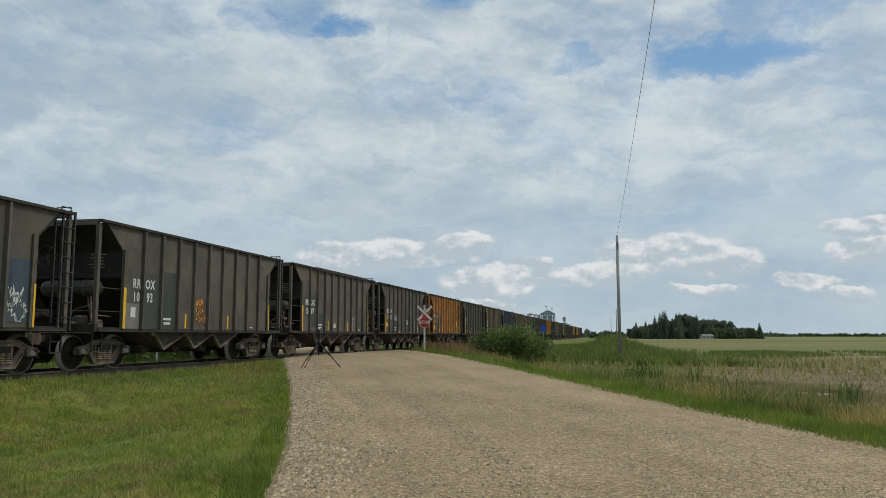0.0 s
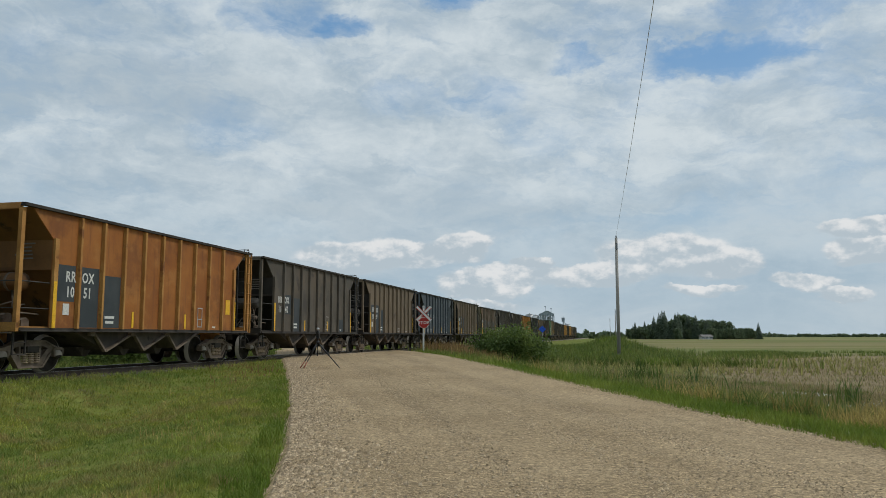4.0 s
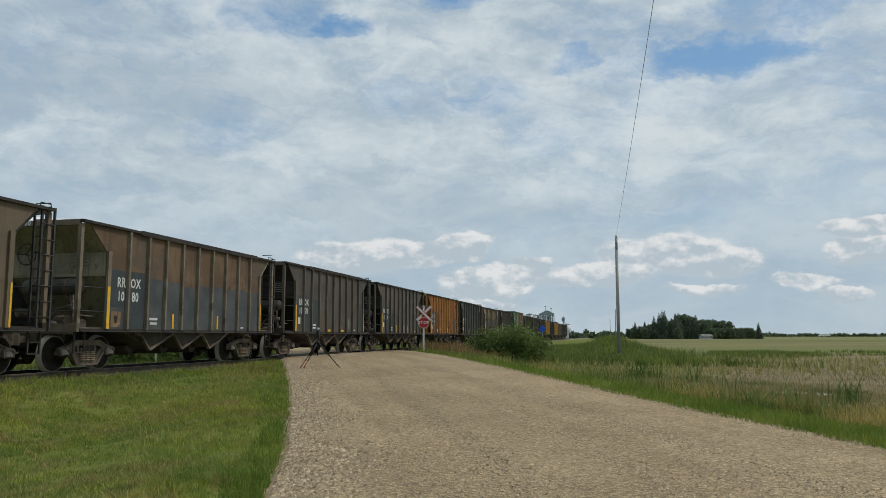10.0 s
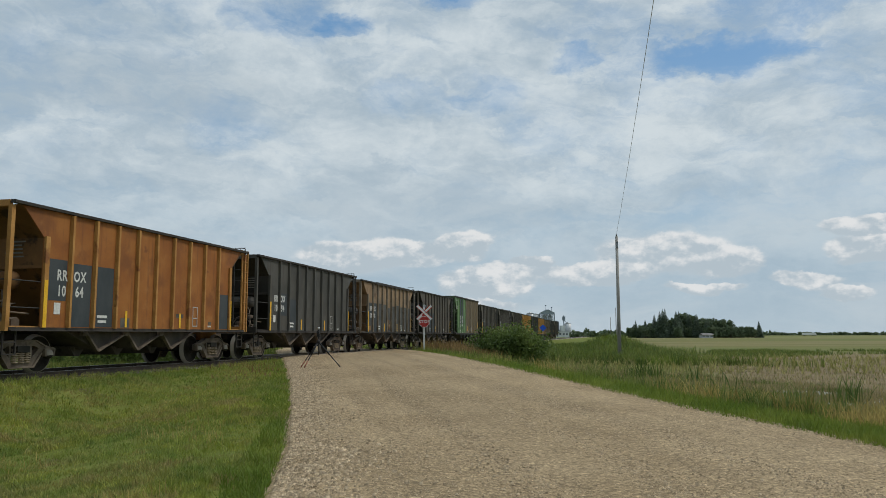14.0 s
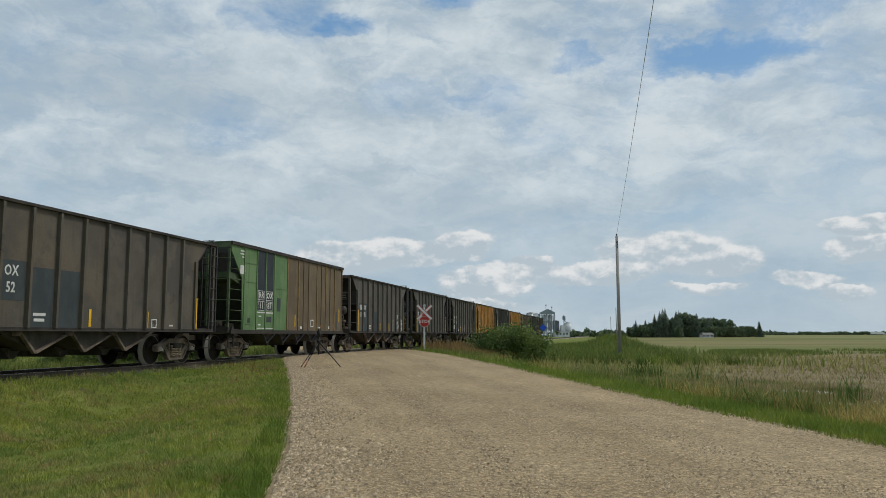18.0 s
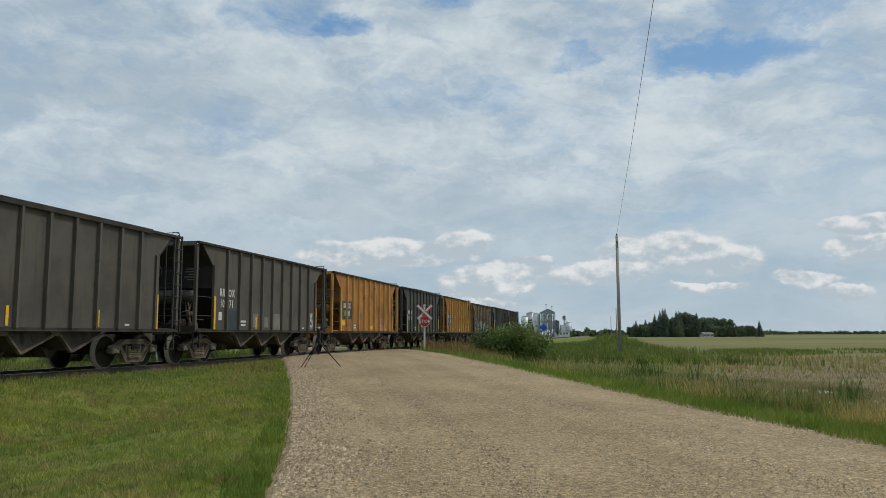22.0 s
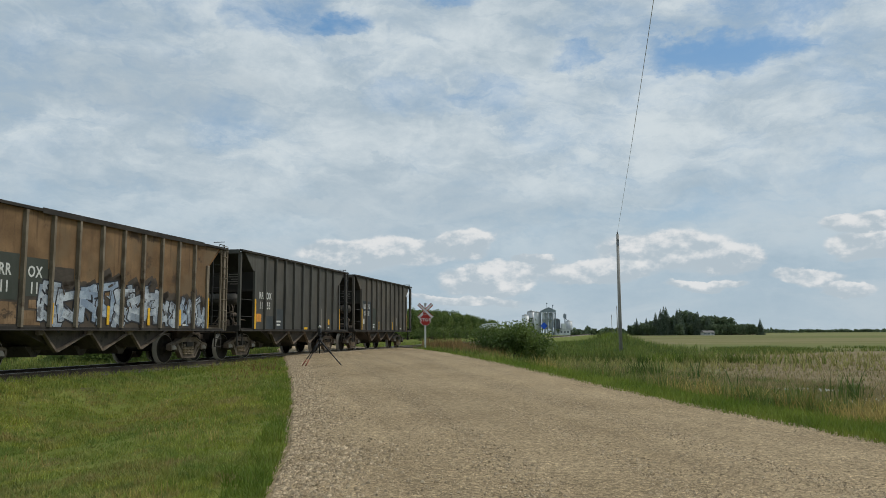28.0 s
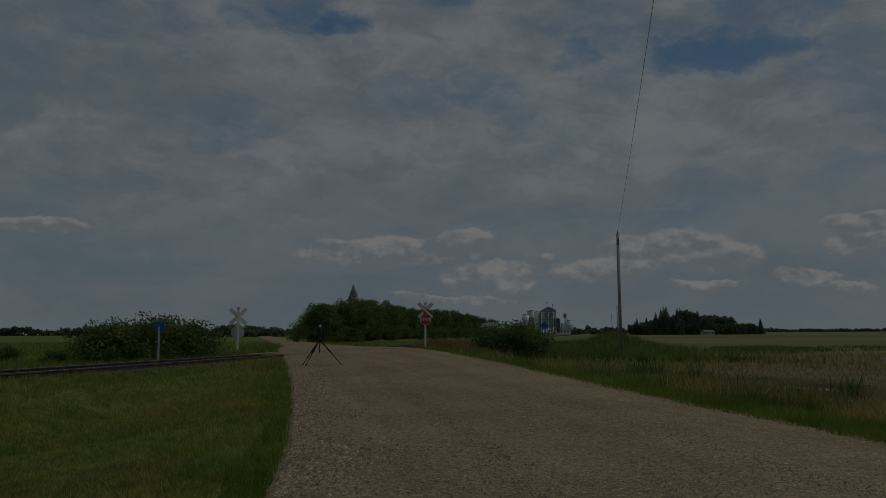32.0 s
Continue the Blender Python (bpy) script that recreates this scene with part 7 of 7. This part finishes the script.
def build_train():
    def add(label, paint, *args, **options):
        car, near = hopper_car(LOW_SHAPES if "top" in options else SHAPES, label, paint, *args, **options)
        CARS.append(car)
        return near
    near = add("dark brown open-top hopper car with a blue patch", "dark_brown", backs=((10, 1.2, 2.65, "tag_blue"),), square=False)
    tag(near, bay(10) - 0.05, 1.6, 0.6, 0.8, "letter", 1)
    near = add("dark grey-brown open-top hopper car with a greenish patch", "dark_brown", ("10", "93"), backs=((1, 1.1, 1.8, B), (2, 1.1, 2.7, G), (3, 1.1, 2.8, G)))
    tag(near, bay(5), 1.6, 0.62, 0.85, "plate_orange", 2)
    add("dark grey-brown open-top hopper car with a cap rail", "dark_brown", ("10", "87"), backs=((1, 1.8, 2.6, G), (2, 1.3, 2.7, G), (3, 1.2, 1.9, DK)), cap=True, square=False, blocks=((5, 1.42, 0.22, 0.14, W), (5, 1.34, 0.34, 0.10, W)), frame_at=8)
    near = add("dark brown open-top hopper car with white sprayed writing", "dark_brown", ("11", "75"), backs=((3, 1.12, 2.3, DK), (10, 1.1, 2.6, DK)), blocks=((1, 1.56, 0.45, 0.22, Y), (4, 1.13, 0.3, 0.09, Y), (7, 1.13, 0.3, 0.09, Y), (9, 1.4, 0.2, 0.14, Y)), stripes=(), square=False, frame_at=8)
    piece("lettering", words("-86", 0.5), "letter", near, pose(bay(3) - 0.1, FACE - 0.008, 1.98))
    squiggle(near, bay(6), 1.75, 0.4, 0.4, "letter", 3, 9, 0.013)
    add("rusty orange open-top hopper car with dark patches", "orange", ("10", "51"), steel="orange_rib", backs=((1, 1.75, 2.65, DK), (2, 1.12, 2.65, DK), (3, 1.12, 2.5, DK)), inside="shaded_rust", frame_at=8, blocks=((10, 1.9, 0.3, 0.5, Y),))
    add("dark grey-brown open-top hopper car with blue-grey patches", "dark_brown", ("11", "40"), backs=((3, 1.1, 2.5, DK), (2, 1.8, 2.6, DK), (9, 1.1, 1.7, DK)), square=False, frame_at=7)
    add("brown open-top hopper car with dark patches", "brown", ("10", "29"), backs=((1, 1.85, 2.65, DK), (2, 1.1, 2.65, DK), (3, 1.1, 2.4, DK)), stripes=(-0.9,), blocks=((7, 1.28, 0.3, 0.26, W), (7, 1.28, 0.24, 0.2, "brown")))
    add("blue-grey open-top hopper car with white lettering", "blue_grey", ("11", "25"), first=2, apart=(0.03, -0.11), square=False, print_bay=2, frame_at=8, blocks=((4, 2.3, 0.22, 0.3, W), (4, 2.3, 0.16, 0.24, "blue_grey"), (7, 1.2, 0.2, 0.14, W), (3, 1.40, 0.4, 0.06, W), (3, 1.27, 0.36, 0.06, W)))
    add("brown open-top hopper car with dark lettering patches", "brown", ("11", "03"), backs=usual, stripes=(-2.98,), blocks=((5, 1.16, 0.34, 0.10, Y), (7, 1.16, 0.34, 0.10, Y), (9, 1.16, 0.3, 0.10, Y), (6, 1.6, 0.3, 0.2, B)), frame_at=8)
    add("rust-streaked open-top hopper car with blue-grey lower panels", "rust_over_slate", ("10", "80"), top=TOP - 0.09, steel="rib_dust", cap=True, backs=((1, 1.7, 2.7, DK), (2, 1.12, 2.7, DK)), blocks=((1, 1.36, 0.42, 0.42, "peeled_tan"), (1, 1.36, 0.16, 0.2, "soot")), square=False, inside="dusty_olive")
    add("dark grey-brown open-top hopper car with yellow plates", "dark_brown", ("10", "70"), backs=usual + ((10, 1.1, 2.6, DK),), stripes=(), blocks=low_blocks + ((8, 1.5, 0.24, 0.5, B),), cap=True)
    add("dark grey-brown open-top hopper car with dark lettering patches", "dark_brown", ("11", "04"), backs=((1, 1.75, 2.65, DK), (2, 1.12, 2.65, DK), (3, 1.12, 2.3, DK)), blocks=((6, 1.35, 0.36, 0.5, B),))
    add("rusty orange open-top hopper car with dark patches", "orange", ("10", "64"), steel="orange_rib", backs=((1, 1.75, 2.75, DK), (2, 1.12, 2.7, DK), (3, 1.12, 2.7, DK), (10, 1.12, 2.3, DK)), inside="shaded_rust", frame_at=8, blocks=((4, 1.25, 0.4, 0.26, "dark_brown"), (7, 1.5, 0.42, 0.12, "dark_brown"), (9, 1.3, 0.2, 0.1, "dark_brown")))
    add("charcoal open-top hopper car with white lettering", "charcoal", ("10", "94"), backs=((3, 1.12, 2.4, DK), (2, 1.7, 2.6, DK)), frame_at=8)
    near = add("peeling tan open-top hopper car with blue-grey panels", "tan_over_slate", ("10", "76"), top=TOP - 0.09, steel="rib_dust", cap=True, backs=((1, 1.75, 2.7, DK), (2, 1.12, 2.7, DK)), blocks=((1, 1.3, 0.5, 0.25, "peeled_tan"), (8, 1.36, 0.34, 0.36, W), (8, 1.36, 0.29, 0.31, "soot"), (8, 1.40, 0.2, 0.06, W), (8, 1.30, 0.2, 0.06, W)), square=False, inside="peeled_tan")
    squiggle(near, bay(5), 1.5, 0.62, 0.66, "peeled_tan", 5, 30, 0.012)
    squiggle(near, bay(5), 1.36, 0.55, 0.4, "peeled_tan", 15, 20, 0.012)
    add("dark brown open-top hopper car with a blue-grey patch", "dark_brown", ("10", "52"), hump=True, size=0.33, backs=((1, 1.8, 2.6, DK), (2, 1.7, 2.6, DK), (3, 1.1, 2.5, DK), (4, 1.1, 2.5, DK)), blocks=((8, 1.25, 0.26, 0.26, W), (8, 1.25, 0.2, 0.2, "dark_brown")), stripes=(-0.6, 1.9))
    CARS.append(green_car(SHAPES))
    near = add("charcoal open-top hopper car with small sprayed tags", "slate_brown", ("11", "42"), backs=((2, 1.1, 2.6, DK), (1, 2.1, 2.6, DK), (4, 1.1, 2.2, DK)), square=False, frame_at=8, stripes=(-0.5, 1.3))
    tag(near, bay(9) - 0.05, 1.62, 0.62, 0.95, "letter", 6)
    tag(near, bay(10) - 0.08, 1.48, 0.5, 0.85, "letter", 7)
    add("dark grey-brown open-top hopper car with a cap rail", "slate_brown", ("10", "13"), backs=((3, 1.1, 2.5, DK), (2, 1.1, 1.8, DK)), cap=True, square=False, stripes=(-1.2, 1.9))
    near = add("charcoal open-top hopper car with grey patches", "slate_brown", ("10", "71"), hump=True, backs=((2, 1.12, 1.8, DK), (6, 1.12, 1.75, B)), stripes=(-1.37, 1.0), blocks=((4, 1.45, 0.4, 0.5, B), (5, 1.4, 0.35, 0.4, B)))
    tag(near, bay(10), 1.5, 0.34, 0.66, "letter", 8)
    add("yellow-orange open-top hopper car with a dark lettering patch", "yellow_orange", ("11", "49"), steel="yellow_rib", backs=((1, 1.7, 2.6, DK), (2, 1.7, 2.6, DK)), inside="shaded_rust", square=False, stripes=(), frame_at=8, blocks=((1, 1.5, 0.5, 0.25, Y), (3, 1.35, 0.5, 0.3, "peeled_tan"), (2, 1.35, 0.4, 0.25, "peeled_tan"), (4, 1.9, 0.25, 0.3, "peeled_tan"), (6, 1.3, 0.4, 0.2, "yellow"), (10, 2.0, 0.24, 0.6, "peeled_tan")))
    add("charcoal open-top hopper car with greenish patches and a cap rail", "charcoal", ("10", "03"), backs=((1, 1.8, 2.75, G), (2, 1.1, 2.75, G), (3, 1.1, 2.6, G)), cap=True, square=False, blocks=((5, 1.58, 0.24, 0.16, W), (5, 1.48, 0.42, 0.12, W)))
    add("yellow-orange open-top hopper car with a dark lettering patch", "yellow_orange", ("11", "28"), steel="yellow_rib", backs=((1, 1.7, 2.6, DK), (2, 1.7, 2.6, DK)), inside="shaded_rust", square=False, stripes=(-1.37,), frame_at=8, blocks=((1, 1.4, 0.5, 0.3, "peeled_tan"), (4, 1.9, 0.3, 0.3, "peeled_tan"), (10, 1.8, 0.3, 0.9, "peeled_tan"), (6, 1.3, 0.4, 0.2, "yellow")))
    near = add("rust-brown open-top hopper car covered in pale graffiti", "rust_over_smoke", ("11", "11"), top=TOP - 0.09, steel="rib_dust", cap=True, apart=(-0.05, -0.05), backs=((1, 1.7, 2.75, "patch_green"), (2, 1.8, 2.7, "patch_green"), (3, 2.25, 2.55, "graffiti_smoke")), stripes=(), square=False, print_bay=0, inside="shaded_rust")
    scrawl(SHAPES, near, bay(3) - 0.75, bay(7) + 0.35, 1.12, 2.3, 7, 11, 0.22)
    scrawl(SHAPES, near, bay(7) + 0.55, bay(8) + 0.45, 1.12, 1.95, 2, 12, 0.18)
    scrawl(SHAPES, near, bay(9) - 0.25, bay(10) + 0.35, 1.10, 1.98, 3, 13, 0.17)
    for x, z, w, h in ((bay(1), 1.4, 0.7, 0.5), (bay(2) - 0.1, 1.3, 0.6, 0.34), (bay(2), 1.62, 0.4, 0.2)):
        flat_mark(SHAPES, "paint_patch", "peeled_tan", near, x, z, w, h, 0.003)
    for b in (2.6, 4.9, 6.9, 8.7):
        piece("stripe", SHAPES["stripe"], "yellow", near, Matrix.Translation((bay(b), FACE - 0.02, SILL + 0.1)) @ Matrix.Diagonal((1.1, 1, 0.5, 1)), "yellow reflective stripe")
    add("charcoal open-top hopper car with orange plates", "charcoal", ("11", "55"), hump=True, backs=((3, 1.1, 1.9, DK), (2, 1.1, 1.6, DK)), stripes=(), square=False, blocks=((1, 1.52, 0.40, 0.30, "plate_orange"), (6, 1.14, 0.38, 0.1, Y), (9, 1.45, 0.2, 0.24, Y), (8, 1.6, 0.1, 0.9, B)))
    add("charcoal open-top hopper car, the last of the train", "slate_brown", ("10", "58"), backs=((1, 1.85, 2.65, DK), (2, 1.1, 2.65, DK), (3, 1.1, 2.3, G)), blocks=((8, 1.6, 0.3, 0.5, B),))


build_train()


def motions():
    yaw = 90 - math.degrees(THETA)
    times = [2.0 * i for i in range(len(ROLLED))]
    for car, middle in zip(CARS, MIDDLES):
        walk(car, [(t, pose(*on_track(middle - np.interp(t, times, ROLLED), TRACK_N, RAIL), rz=yaw)) for t in range(33)])
    # Two lorries pass on the highway, one each way.
    for lorry, turn, rows in ((LORRIES[0], 180, ((0, 0.78), (8, 0.548), (10, 0.496), (12, 0.426), (32, -0.17))),
                              (LORRIES[1], 0, ((0, 0.193), (12, 0.428), (14, 0.476), (17, 0.543), (32, 0.88)))):
        walk(lorry, [(t, pose(*on_highway(a), rz=turn)) for t, a in rows])
    # All wheels turn alike: two are keyed, and the rest share their keys.
    for at in (-0.89, 0.89):
        same = [w for dx, w in WHEELSETS if dx == at]
        rows = []
        for i in range(0, 961, 2):
            turn = -np.interp(i / 30, times, ROLLED) / 0.457
            rows.append((i / 30, pose(at, 0, 0.457, ry=math.degrees(turn) % 360)))
        walk(same[0], rows)
        keys = same[0].animation_data
        for w in same[1:]:
            w.rotation_mode = "QUATERNION"
            own = w.animation_data_create()
            own.action = keys.action
            own.action_slot = keys.action_slot


motions()
